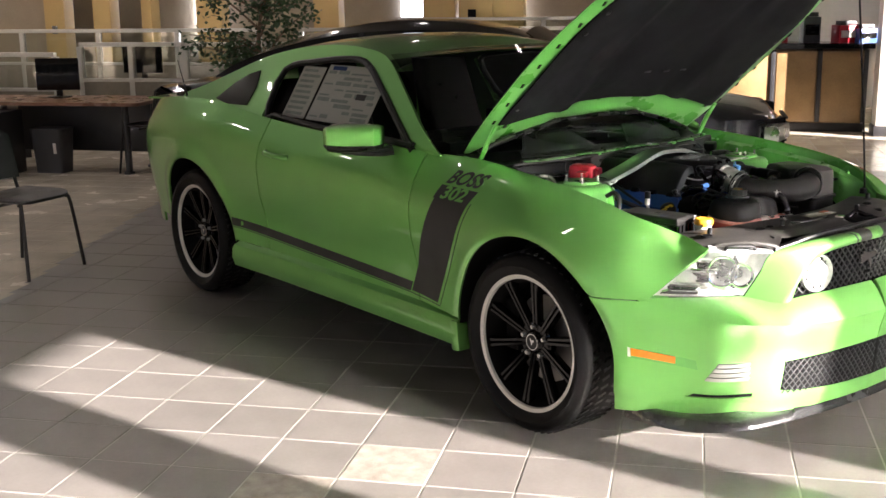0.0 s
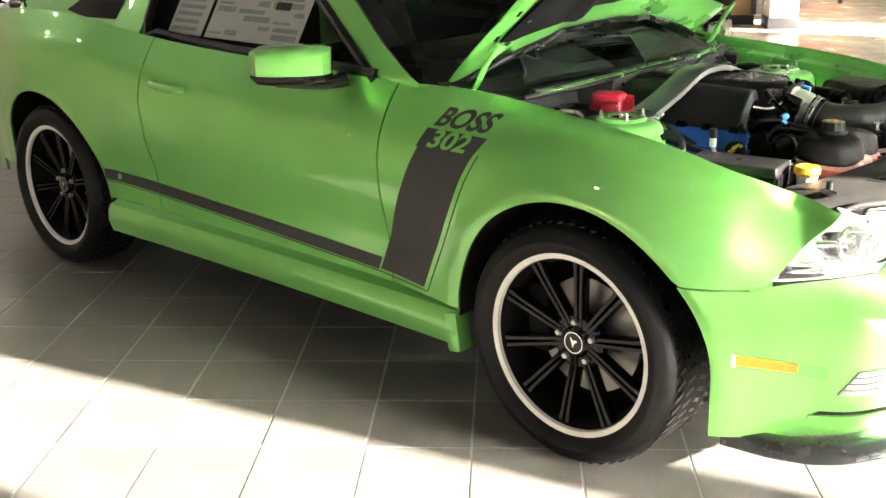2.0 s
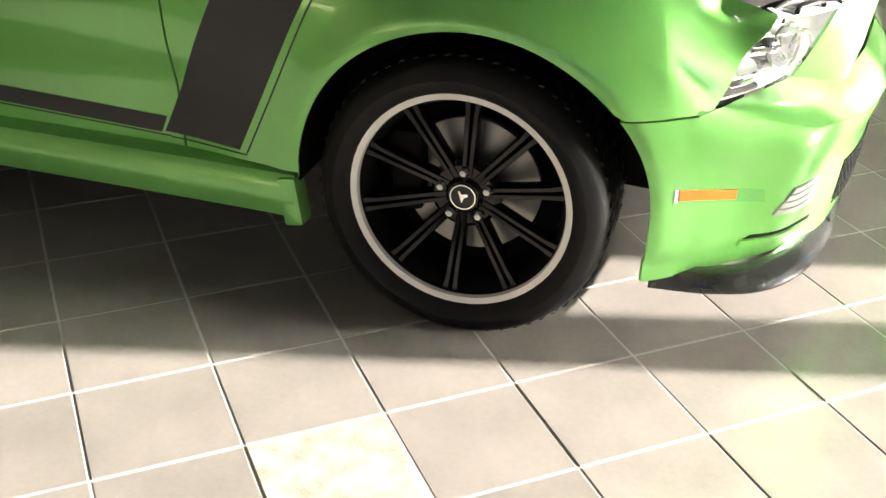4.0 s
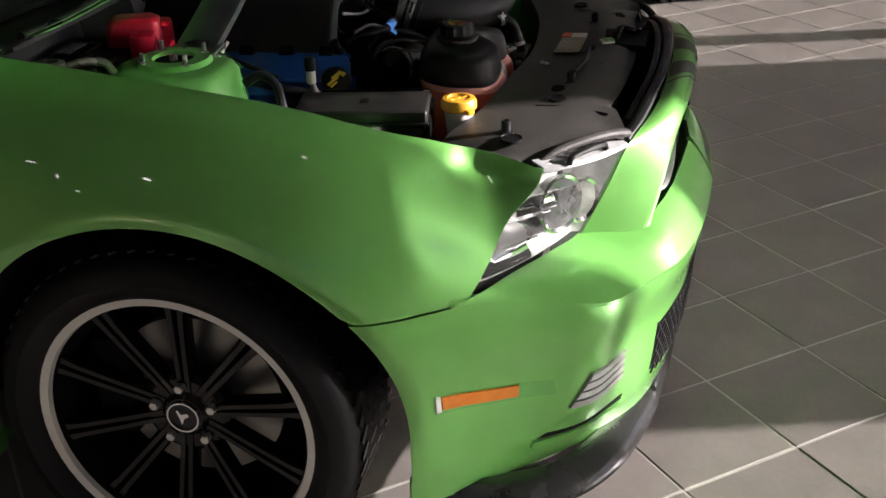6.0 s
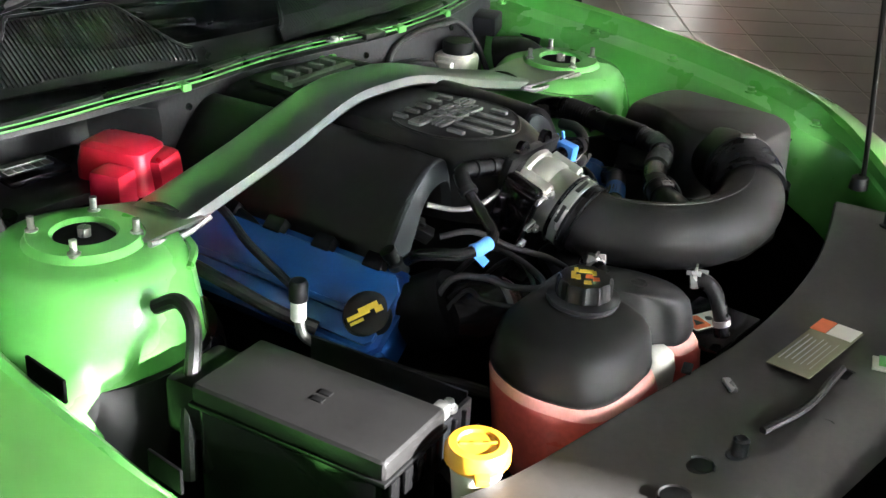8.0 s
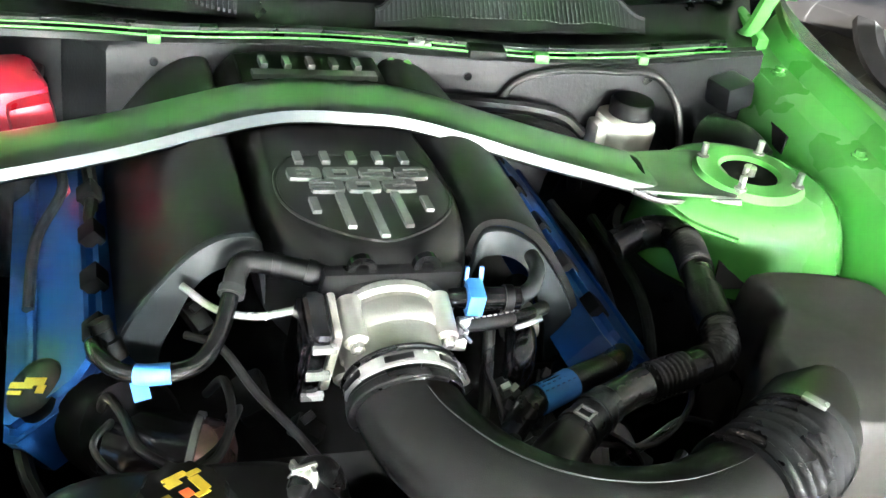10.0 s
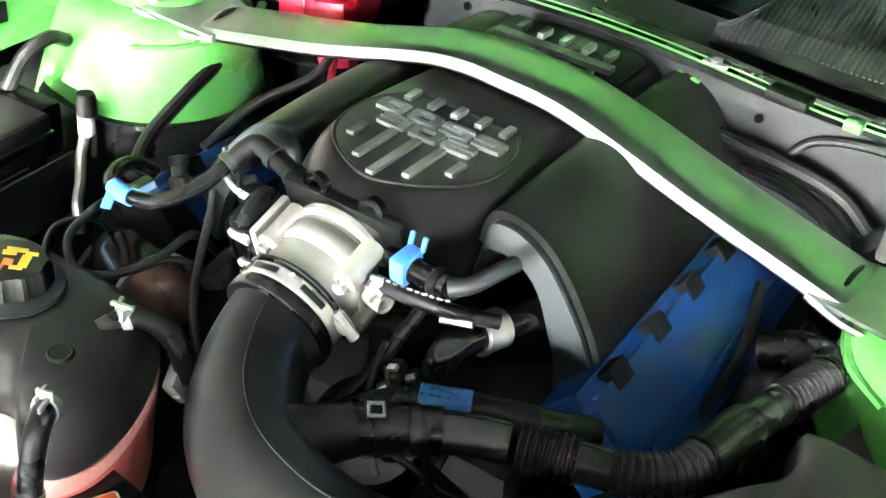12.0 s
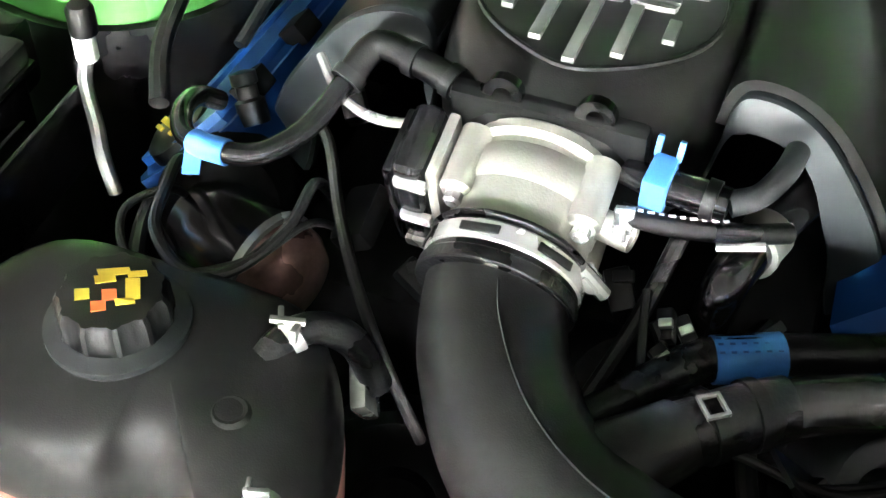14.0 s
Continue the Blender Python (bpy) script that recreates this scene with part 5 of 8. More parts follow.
for name, a, b, r, ribs, material in (
        ("hose_end", 0, 9, 0.0195, None, RUBBER), ("hose_plain", 8, 16, 0.0175, None, HOSE), ("hose_ribs", 16, 26, 0.0178, (0.0066, 0.0024), HOSE), ("hose_plain", 25, 31, 0.017, None, HOSE),
        ("hose_ribs", 30, 49, 0.0172, (0.0072, 0.002), HOSE), ("hose_cuff", 47, 58, 0.0205, None, RUBBER), ("hose_plain", 57, 67, 0.017, None, HOSE), ("hose_ribs", 64, 75, 0.0178, (0.0066, 0.0022), HOSE), ("hose_elbow", 73, len(L), 0.0195, None, RUBBER)):
    part(name, tube(L[a:b], r, 20, 1, ribs=ribs), material, bh)
for q in (2, 5):
    clamp((L[q], L[q + 1]), 0.0215, bh, PLASTIC)
for dx, dy, w, d in ((-0.007, 0, 0.0025, 0.014), (0.007, 0, 0.0025, 0.014), (0, -0.006, 0.0165, 0.0025), (0, 0.006, 0.0165, 0.0025)):
    part("clamp_tab", xf(xf(box(w, d, 0.003, 0.0008), dx, dy, 0), 0.279, 0.184, 0.8835, 0, 0, 42), STEEL, bh)
# airbox
ab = under("airbox")
LID = smooth_loop([(0.064, 0.444), (0.098, 0.452), (0.124, 0.449), (0.15, 0.432), (0.186, 0.412), (0.215, 0.412), (0.26, 0.431), (0.288, 0.447), (0.291, 0.5), (0.289, 0.56), (0.268, 0.586), (0.2, 0.588), (0.112, 0.582), (0.084, 0.576), (0.068, 0.552), (0.06, 0.5)], 3)
lid = []
for k, drop in ((1.16, 0.2), (1.15, 0.1), (1.1, 0.028), (1.075, 0.014), (1.045, 0.005), (1.0, 0.0), (0.95, -0.0015)):
    lid.append([(0.178 + (x - 0.178) * (1 + (k - 1) * (0.45 if x > 0.24 else 1.0)), 0.505 + (y - 0.505) * k, 0.892 - 0.03 * x - drop - 0.006 * ramp(0.25, 0.29, x)) for x, y in LID])
part("airbox_lid", loft(lid), DUSTY, ab, "dusty black air filter box lid", angle=60)
part("lid_seam", loft([[(0.178 + (x - 0.178) * 1.17, 0.505 + (y - 0.505) * 1.18, z) for x, y in LID] for z in (0.765, 0.775)]), PLASTIC, ab)
part("airbox_outlet", tube([(0.2, 0.47, 0.828), (0.245, 0.432, 0.842), (0.291, 0.39, 0.853)], (0.05, 0.052, 0.052), 24, 5), COVER, ab)

# breather and vacuum hoses
pipes = under("engine_hoses")
pcv = [(0.14, -0.03, 0.926), (0.134, -0.07, 0.932), (0.13, -0.1, 0.934), (0.15, -0.112, 0.919), (0.185, -0.122, 0.898), (0.217, -0.14, 0.888), (0.229, -0.167, 0.886), (0.223, -0.2, 0.882), (0.2, -0.22, 0.88), (0.172, -0.228, 0.872), (0.152, -0.224, 0.856)]
part("breather_pipe", tube(pcv, 0.0078, 14, 6), PLASTIC_S, pipes, "glossy black breather pipe")
part("pipe_elbow", tube([(0.14, -0.02, 0.924), (0.134, -0.065, 0.931), (0.13, -0.098, 0.934), (0.138, -0.108, 0.928), (0.152, -0.112, 0.918)], 0.0102, 14, 5), PLASTIC, pipes)
for p, q in ((pcv[1], pcv[2]), ((0.138, -0.04, 0.927), (0.136, -0.05, 0.929)), (pcv[3], pcv[4]), ((0.14, -0.018, 0.924), (0.139, -0.03, 0.925))):
    clamp((p, q), 0.012, pipes, PLASTIC_G, 0.008)
part("pipe_tape", tube([(0.2285, -0.163, 0.8862), (0.2285, -0.181, 0.8845), (0.226, -0.191, 0.8832)], 0.0092, 14, 4), TAPE, pipes, "blue tape round the pipe")
part("tape_flag", xf(box(0.02, 0.014, 0.001, 0), 0.236, -0.187, 0.876, 20, 40, 20), TAPE, pipes, smooth=False)
part("valve_nozzle", xf(lathe([(0.012, 0), (0.012, 0.018), (0.0085, 0.02), (0.0085, 0.03), (0.0105, 0.031), (0.0105, 0.04), (0.0, 0.042)], 16), 0.13, -0.21, 0.825, 25, -18), PLASTIC, pipes)
part("copper_pipe", tube([(0.12, -0.155, 0.9), (0.145, -0.125, 0.892), (0.158, -0.09, 0.894), (0.158, -0.055, 0.902)], 0.0038, 10, 5), STEEL, pipes)
quick = [(0.152, 0.15, 0.915), (0.142, 0.165, 0.92), (0.122, 0.174, 0.927), (0.095, 0.176, 0.925)]
part("vacuum_hose", tube(quick, (0.0085, 0.0078, 0.0078, 0.0078), 14, 6), PLASTIC_G, pipes, "grey rubber vacuum hose")
part("hose_connector", tube([(0.15, 0.083, 0.912), (0.153, 0.11, 0.914), (0.153, 0.15, 0.915)], (0.0085, 0.012, 0.011), 16, 4), PLASTIC_S, pipes)
clamp(((0.153, 0.135, 0.915), (0.153, 0.14, 0.915)), 0.0128, pipes, PLASTIC)
part("connector_clip", xf(box(0.028, 0.016, 0.028, 0.003), 0.155, 0.106, 0.915, 0, 8), TAPE, pipes, "blue clip on the hose")
for y in (0.099, 0.113):
    part("clip_prong", xf(box(0.004, 0.004, 0.014, 0.001), 0.142, y, 0.934, 0, -14), TAPE, pipes)
part("printed_hose", tube([(0.173, 0.09, 0.899), (0.168, 0.12, 0.897), (0.15, 0.16, 0.893), (0.125, 0.188, 0.885)], 0.007, 12, 5), RUBBER, pipes)
for k in range(9):
    part("hose_print", xf(box(0.0018, 0.0032 + 0.0012 * (k % 2), 0.0008, 0), 0.1722 - 0.0016 * k - 0.0001 * k * k, 0.102 + 0.0062 * k, 0.9053 - 0.0004 * k, 0, 0, 14 + 3 * k), WHITE, pipes, smooth=False)
part("hose_spring_clip", join(xf(box(0.004, 0.012, 0.022, 0.001), 0.178, 0.094, 0.898, 0, 0, 20), xf(box(0.016, 0.003, 0.003, 0.0008), 0.184, 0.091, 0.904, 0, 0, 20), xf(box(0.016, 0.003, 0.003, 0.0008), 0.184, 0.097, 0.892, 0, 0, 20)), STEEL, pipes)
part("silver_pipe", tube([(0.158, 0.15, 0.884), (0.15, 0.178, 0.89)], 0.003, 8, 2), STEEL, pipes)
part("elbow_hose", tube([(0.04, 0.19, 0.852), (0.08, 0.179, 0.856), (0.118, 0.17, 0.858), (0.147, 0.164, 0.86), (0.162, 0.161, 0.85), (0.166, 0.159, 0.82)], 0.0155, 18, 6), PLASTIC_S, pipes)
part("elbow_ring", tube([(0.098, 0.1745, 0.857), (0.122, 0.169, 0.8583)], 0.0185, 28, 2), CRIMP, pipes, "silver crimp ring")
part("ring_lip", tube([(0.121, 0.1692, 0.8582), (0.1245, 0.1684, 0.8585)], 0.0198, 28, 1), CRIMP, pipes)
part("slim_rod", tube([(0.15, 0.128, 0.885), (0.2, 0.12, 0.84), (0.26, 0.105, 0.8)], 0.006, 10, 4), RUBBER, pipes)
part("heater_hose", tube([(0.29, 0.1, 0.815), (0.246, 0.135, 0.828), (0.207, 0.166, 0.835), (0.18, 0.212, 0.837), (0.15, 0.26, 0.832), (0.11, 0.29, 0.815)], (0.011, 0.012, 0.0145, 0.0145, 0.0145, 0.0145), 14, 5), RUBBER, pipes)
part("hose_tape", tube([(0.204, 0.171, 0.8352), (0.192, 0.192, 0.8362), (0.182, 0.209, 0.837)], 0.0155, 16, 3), TAPE, pipes, "printed blue tape")
for a in range(3):
    for b in range(6):
        part("tape_print", xf(box(0.0012, 0.0032, 0.0008, 0), 0.2035 - 0.0036 * b + 0.005 * (a - 1), 0.1735 + 0.0063 * b + 0.0028 * (a - 1), 0.8514 - 0.0012 * abs(a - 1), 0, 18 * (a - 1), 28), BLUE, pipes, smooth=False)
# wires and small looms
W = mat("loom_tape", (0.01, 0.0095, 0.009), 0.5, 0, 0, 0.3, 40)
looms = under("wiring")
for pts, r in (
        ([(0.19, -0.225, 0.8), (0.215, -0.215, 0.85), (0.25, -0.2, 0.86), (0.285, -0.185, 0.855), (0.303, -0.15, 0.848), (0.285, -0.125, 0.845), (0.24, -0.112, 0.85), (0.195, -0.118, 0.852), (0.15, -0.13, 0.8)], 0.0042),
        ([(0.14, -0.15, 0.86), (0.17, -0.12, 0.868), (0.21, -0.09, 0.85), (0.25, -0.055, 0.835), (0.275, -0.02, 0.8), (0.28, 0.01, 0.74)], 0.0042),
        ([(0.2, 0.2, 0.8), (0.26, 0.22, 0.79), (0.3, 0.25, 0.77), (0.33, 0.28, 0.76)], 0.007),
        ([(0.12, -0.3, 0.75), (0.2, -0.28, 0.74), (0.26, -0.24, 0.73), (0.3, -0.2, 0.71)], 0.008),
        ([(-0.1, -0.4, 0.84), (-0.02, -0.38, 0.82), (0.05, -0.36, 0.8), (0.1, -0.33, 0.78)], 0.009),
        ([(0.04, -0.52, 0.86), (0.07, -0.51, 0.875), (0.1, -0.515, 0.86), (0.115, -0.53, 0.82), (0.13, -0.55, 0.77), (0.14, -0.56, 0.7)], 0.009),
        ([(-0.2, -0.3, 0.87), (-0.14, -0.28, 0.85), (-0.06, -0.3, 0.83), (0.02, -0.3, 0.8)], 0.006),
        ([(-0.22, -0.26, 0.84), (-0.12, -0.25, 0.83), (-0.02, -0.27, 0.79)], 0.008),
        ([(-0.32, 0.1, 0.9), (-0.3, 0.3, 0.9), (-0.3, 0.36, 0.87)], 0.01),
        ([(-0.34, 0.2, 0.86), (-0.28, 0.28, 0.89), (-0.27, 0.34, 0.87), (-0.28, 0.36, 0.8)], 0.01),
        ([(-0.315, 0.235, 0.87), (-0.328, 0.265, 0.925), (-0.332, 0.33, 0.945), (-0.342, 0.41, 0.944), (-0.352, 0.47, 0.938), (-0.335, 0.505, 0.9), (-0.3, 0.51, 0.84)], 0.0055),
        ([(-0.2, 0.3, 0.82), (-0.1, 0.33, 0.8), (0.02, 0.33, 0.77), (0.12, 0.3, 0.74)], 0.006),
        ([(-0.2, 0.36, 0.8), (-0.05, 0.38, 0.78), (0.08, 0.36, 0.74)], 0.007),
        ([(0.27, 0.2, 0.84), (0.26, 0.27, 0.83), (0.2, 0.33, 0.83), (0.12, 0.35, 0.82)], 0.003),
        ([(0.2, -0.22, 0.79), (0.235, -0.21, 0.84), (0.27, -0.222, 0.845), (0.3, -0.2, 0.84), (0.303, -0.165, 0.838), (0.27, -0.125, 0.84), (0.225, -0.105, 0.845), (0.17, -0.11, 0.79)], 0.003)):
    part("wire", tube(pts, r, 10, 6), W, looms)
for p in ((0.14, 0.2, 0.8), (0.17, 0.1, 0.83), (0.22, 0.16, 0.79), (0.25, 0.26, 0.8), (0.1, -0.14, 0.85), (0.19, -0.04, 0.79)):
    part("connector", xf(box(0.03, 0.018, 0.02, 0.003), *p, 20, 30, random.uniform(0, 90)), PLASTIC, looms)
    part("connector_tab", xf(box(0.008, 0.014, 0.006, 0.001), p[0], p[1], p[2] + 0.014, 20, 30, random.uniform(0, 90)), PLASTIC_G, looms)
for pts, r in (([(0.2, 0.13, 0.845), (0.21, 0.15, 0.825), (0.2, 0.18, 0.8), (0.15, 0.2, 0.79)], 0.0035), ([(0.19, 0.12, 0.86), (0.215, 0.128, 0.845), (0.235, 0.14, 0.815), (0.25, 0.17, 0.78)], 0.003),
               ([(0.27, 0.24, 0.83), (0.24, 0.275, 0.815), (0.21, 0.32, 0.815), (0.2, 0.36, 0.8)], 0.003), ([(0.3, 0.2, 0.8), (0.28, 0.25, 0.775), (0.25, 0.3, 0.77), (0.2, 0.34, 0.76)], 0.006)):
    part("wire", tube(pts, r, 8, 6), PLASTIC_G, looms)
for x, y, z, a in ((0.195, 0.138, 0.84, 20), (0.215, 0.145, 0.832, 70), (0.185, 0.15, 0.83, 45)):
    part("connector", xf(box(0.022, 0.011, 0.012, 0.002), x, y, z, 25, 20, a), PLASTIC_G, looms)
    part("connector_tab", xf(box(0.006, 0.009, 0.005, 0.001), x + 0.006, y, z + 0.009, 25, 20, a), STEEL, looms)
plate = xf(loft([[(-0.014, 0.0, 0.0), (0.014, 0.0, 0.0), (0.014, 0.003, 0.0), (-0.014, 0.003, 0.0)], [(-0.03, 0.0, -0.11), (0.02, 0.0, -0.11), (0.02, 0.003, -0.11), (-0.03, 0.003, -0.11)]]), 0.272, 0.228, 0.845, 38, 0, 40)
part("loom_bracket", plate, PLASTIC_G, looms, smooth=False)
# pump and pulley low at the front
acc = under("accessory_drive")
# red reflection on the pump nose is put into its base colour
RED_REFLECTION = mat("metal_with_red_reflection", (0.34, 0.2, 0.18), 0.28, 0.7, 0, 0.4, 14)
PUMP = Matrix.Translation((0.224, -0.142, 0.786)) @ pose(0, 0, 0, 0, 94, 78)
for name, prof, material, label in (
        ("pump_housing", [(0.0, -0.075), (0.03, -0.075), (0.036, -0.06), (0.04, -0.05), (0.04, -0.004)], PLASTIC_S, ""),
        ("pump_ring", [(0.04, -0.004), (0.0435, -0.003), (0.0435, 0.003), (0.04, 0.004)], STEEL, "thin silver clamp ring"),
        ("pump_face", [(0.04, 0.004), (0.0385, 0.018), (0.031, 0.03), (0.018, 0.036), (0.0, 0.038)], RED_REFLECTION, "polished metal pump nose with a red reflection in its colour")):
    bm = lathe(prof, 32)
    bm.transform(PUMP)
    part(name, bm, material, acc, label)
for k, (x, y, z, r) in enumerate(((0.3, 0.0, 0.68, 0.07), (0.28, 0.12, 0.7, 0.06), (0.27, 0.22, 0.66, 0.08), (0.2, 0.12, 0.76, 0.05), (0.15, 0.3, 0.7, 0.05), (0.3, -0.25, 0.66, 0.06))):
    bm = lathe([(0.0, 0.02), (r * 0.4, 0.02), (r * 0.45, 0.005), (r * 0.9, 0.008), (r, 0.0), (r, -0.05), (r * 0.8, -0.06)], 24)
    bm.transform(Matrix.Translation((x, y, z)) @ pose(0, 0, 0, 10 * k - 20, 50, 20 * k))
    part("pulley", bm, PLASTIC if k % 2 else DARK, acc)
sil = box(0.05, 0.012, 0.03, 0.004)
part("alloy_bracket", xf(sil, 0.285, -0.03, 0.79, 20, 20, 30), STEEL, acc)
part("alloy_bracket", xf(box(0.05, 0.03, 0.02, 0.006), 0.18, -0.09, 0.82, 30, 10, 10), DARK, acc)

# coolant tank
tank = under("coolant_tank")
OUT = smooth_loop([(0.43, -0.262), (0.452, -0.235), (0.459, -0.19), (0.456, -0.145), (0.447, -0.118), (0.427, -0.107), (0.418, -0.085), (0.427, -0.06), (0.443, -0.043), (0.446, -0.02), (0.435, -0.002), (0.405, 0.006), (0.36, -0.004), (0.315, -0.03), (0.288, -0.06), (0.285, -0.11), (0.292, -0.17), (0.3, -0.235), (0.325, -0.268), (0.375, -0.28)], 4)


def ringed(k, z, dx=0.0, tilt=0.0, wave=0.0):
    ring = []
    for x, y in OUT:
        dip = -0.026 * math.exp(-((y + 0.075) / 0.032) ** 2) * ramp(0.4, 0.44, x) + 0.01 * math.exp(-((y + 0.16) / 0.03) ** 2) * ramp(0.4, 0.44, x)
        ring.append((0.365 + (x - 0.365) * k + dx, -0.12 + (y + 0.12) * k, z + tilt * (x - 0.365) + dip * wave))
    return ring


part("tank_top", loft([ringed(0.985, 0.79, 0, -0.08, 0.4), ringed(1.0, 0.795, 0, -0.08, 0.4), ringed(1.005, 0.803, 0, -0.08, 0.4), ringed(0.985, 0.81, 0, -0.08, 0.4), ringed(0.965, 0.822, 0, -0.08, 0.5), ringed(0.93, 0.836, 0, -0.08, 0.5), ringed(0.86, 0.845, 0, -0.06, 0.4), ringed(0.74, 0.85, 0, -0.04, 0.2), ringed(0.55, 0.853, 0, -0.02, 0.1), ringed(0.3, 0.855)]), COVER, tank, "dull black upper shell", angle=70)
part("tank_body", loft([ringed(0.9, 0.66, 0.012), ringed(1.0, 0.69, 0.014), ringed(1.03, 0.72, 0.014, -0.1), ringed(1.045, 0.748, 0.012, -0.1), ringed(1.045, 0.772, 0.009, -0.09, 0.3), ringed(1.03, 0.78, 0.006, -0.08, 0.4)]), COOLANT, tank, "translucent tank of red coolant")
part("tank_flange", loft([ringed(1.03, 0.78, 0.006, -0.08, 0.4), ringed(1.02, 0.7855, 0.003, -0.08, 0.4), ringed(1.0, 0.79, 0.001, -0.08, 0.4), ringed(0.97, 0.791, 0, -0.08, 0.4)]), PINK, tank, "pink translucent shoulder above the coolant")
part("tank_corner", loft([[(0.43 + dx + 0.022 * q * math.cos(t), -0.082 + 0.036 * q * math.sin(t), z) for t in steps(0, 2 * math.pi, 20)[:-1]] for z, q, dx in ((0.69, 0.7, 0.0), (0.73, 0.95, 0.004), (0.76, 1.0, 0.004), (0.775, 0.92, 0.002), (0.783, 0.7, -0.002), (0.785, 0.3, -0.004))]), MILKY, tank, "milky corner of the tank", angle=70)
part("tank_neck", xf(lathe([(0.05, 0.835), (0.042, 0.852), (0.04, 0.858)], 32), 0.364, -0.152, 0), PLASTIC, tank)
part("cap_skirt", xf(lathe([(0.0, 0.857), (0.041, 0.855), (0.0435, 0.858), (0.0435, 0.862), (0.034, 0.866)], 40), 0.364, -0.152, 0), PLASTIC_G, tank)
bm = lathe([(0.0335, 0.862), (0.0325, 0.882), (0.03, 0.8865), (0.0, 0.8875)], 66)
for v in bm.verts:
    r = math.hypot(v.co.x, v.co.y)
    if r > 0.028:
        q = 1 + 0.035 * (1 if math.sin(11 * math.atan2(v.co.y, v.co.x)) > 0.2 else -1)
        v.co.x, v.co.y = v.co.x * q, v.co.y * q
part("tank_cap", xf(bm, 0.364, -0.152, 0), PLASTIC, tank, "black ribbed cap with yellow warning print")
for a, b, w, h, mm in ((-0.012, -0.007, 0.006, 0.02, PRINT_Y), (-0.005, -0.008, 0.006, 0.013, PRINT_Y), (-0.006, 0.011, 0.018, 0.009, PRINT_Y), (-0.017, 0.006, 0.005, 0.012, PRINT_Y), (0.004, 0.013, 0.005, 0.012, PRINT_Y), (0.011, -0.012, 0.009, 0.009, PRINT_Y), (0.004, 0.002, 0.009, 0.009, ORANGE), (0.014, 0.002, 0.008, 0.009, ORANGE)):
    part("cap_print", xf(prism([(-w / 2, -h / 2), (w / 2, -h / 2.4), (w / 2.2, h / 2), (-w / 2.2, h / 2.3)], 0.0006), 0.364 + a, -0.152 + b, 0.8872, 0, 0, 35), mm, tank, smooth=False)
ov = [(0.34, -0.067, 0.846), (0.322, -0.06, 0.853), (0.305, -0.048, 0.85), (0.292, -0.032, 0.83), (0.286, -0.02, 0.79)]
part("overflow_hose", tube(ov, 0.0105, 12, 5), RUBBER, tank)
clamp(((0.325, -0.061, 0.852), (0.319, -0.058, 0.8535)), 0.0125, tank)
part("clamp_ear", join(xf(box(0.004, 0.022, 0.004, 0.001), 0.322, -0.06, 0.867, 0, 0, 20), xf(box(0.014, 0.004, 0.01, 0.001), 0.32, -0.066, 0.863, 0, 10, 30), xf(box(0.014, 0.004, 0.01, 0.001), 0.324, -0.053, 0.863, 0, -10, 10)), STEEL, tank)
dn = [(0.428, -0.012, 0.855), (0.44, -0.005, 0.858), (0.455, 0.004, 0.845), (0.466, 0.01, 0.815), (0.472, 0.013, 0.785)]
part("drain_hose", tube(dn, 0.0098, 14, 5), RUBBER, tank)
clamp(((0.43, -0.01, 0.856), (0.437, -0.007, 0.858)), 0.012, tank)
part("clamp_ear", join(xf(box(0.018, 0.003, 0.006, 0.001), 0.434, -0.015, 0.868, 0, 0, 25), xf(box(0.018, 0.003, 0.006, 0.001), 0.438, -0.004, 0.868, 0, 0, 25), xf(box(0.003, 0.014, 0.009, 0.001), 0.434, -0.009, 0.872, 0, 0, 25)), STEEL, tank)
clamp(((0.468, 0.011, 0.808), (0.47, 0.012, 0.8)), 0.0115, tank)
part("tank_dimple", xf(lathe([(0.006, 0.001), (0.01, 0.003), (0.014, 0.0)], 16), 0.385, -0.06, 0.851), COVER, tank)

# radiator cover
rc = under("radiator_cover")
edge_r = [(0.415, -0.64), (0.425, -0.52), (0.455, -0.40), (0.468, -0.28), (0.48, -0.15), (0.495, 0.0), (0.49, 0.15), (0.47, 0.3), (0.43, 0.45), (0.38, 0.6)]
edge_f = [(0.562, -0.622), (0.632, -0.558), (0.735, -0.435), (0.7, -0.325), (0.712, -0.2), (0.722, 0.0), (0.712, 0.2), (0.7, 0.325), (0.7, 0.47), (0.562, 0.622)]
A_, B_ = spline([(x, y, 0) for x, y in edge_r], 3), spline([(x, y, 0) for x, y in edge_f], 3)
rr = []
for a, b in zip(A_, B_):
    row = []
    for k in range(13):
        t = k / 12
        p = a.lerp(b, t)
        z = 0.784 + 0.006 * math.sin(math.pi * t) - 0.012 * ramp(0.85, 1.0, t) * ramp(0.36, 0.3, abs(p.y)) - 0.03 * ramp(0.6, 1.0, t) * ramp(0.05, 0.0, abs(abs(p.y) - 0.42))
        z += 0.006 * ramp(0.55, 0.62, t) * ramp(0.5, 0.3, abs(p.y))
        z -= 0.012 * ramp(0.7, 1.0, t) * ramp(0.5, 0.56, abs(p.y)) + 0.024 * ramp(0.54, 0.62, abs(p.y))
        row.append((p.x, p.y, z))
    rr.append([(row[0][0] - 0.004, row[0][1], row[0][2] - 0.05), (row[0][0] - 0.003, row[0][1], row[0][2] - 0.006), *row])
bm = sheet(rr, thick=0.004)
bmesh.ops.recalc_face_normals(bm, faces=bm.faces)
part("cover_panel", bm, DUSTY, rc, "dusty black plastic radiator cover", angle=40)
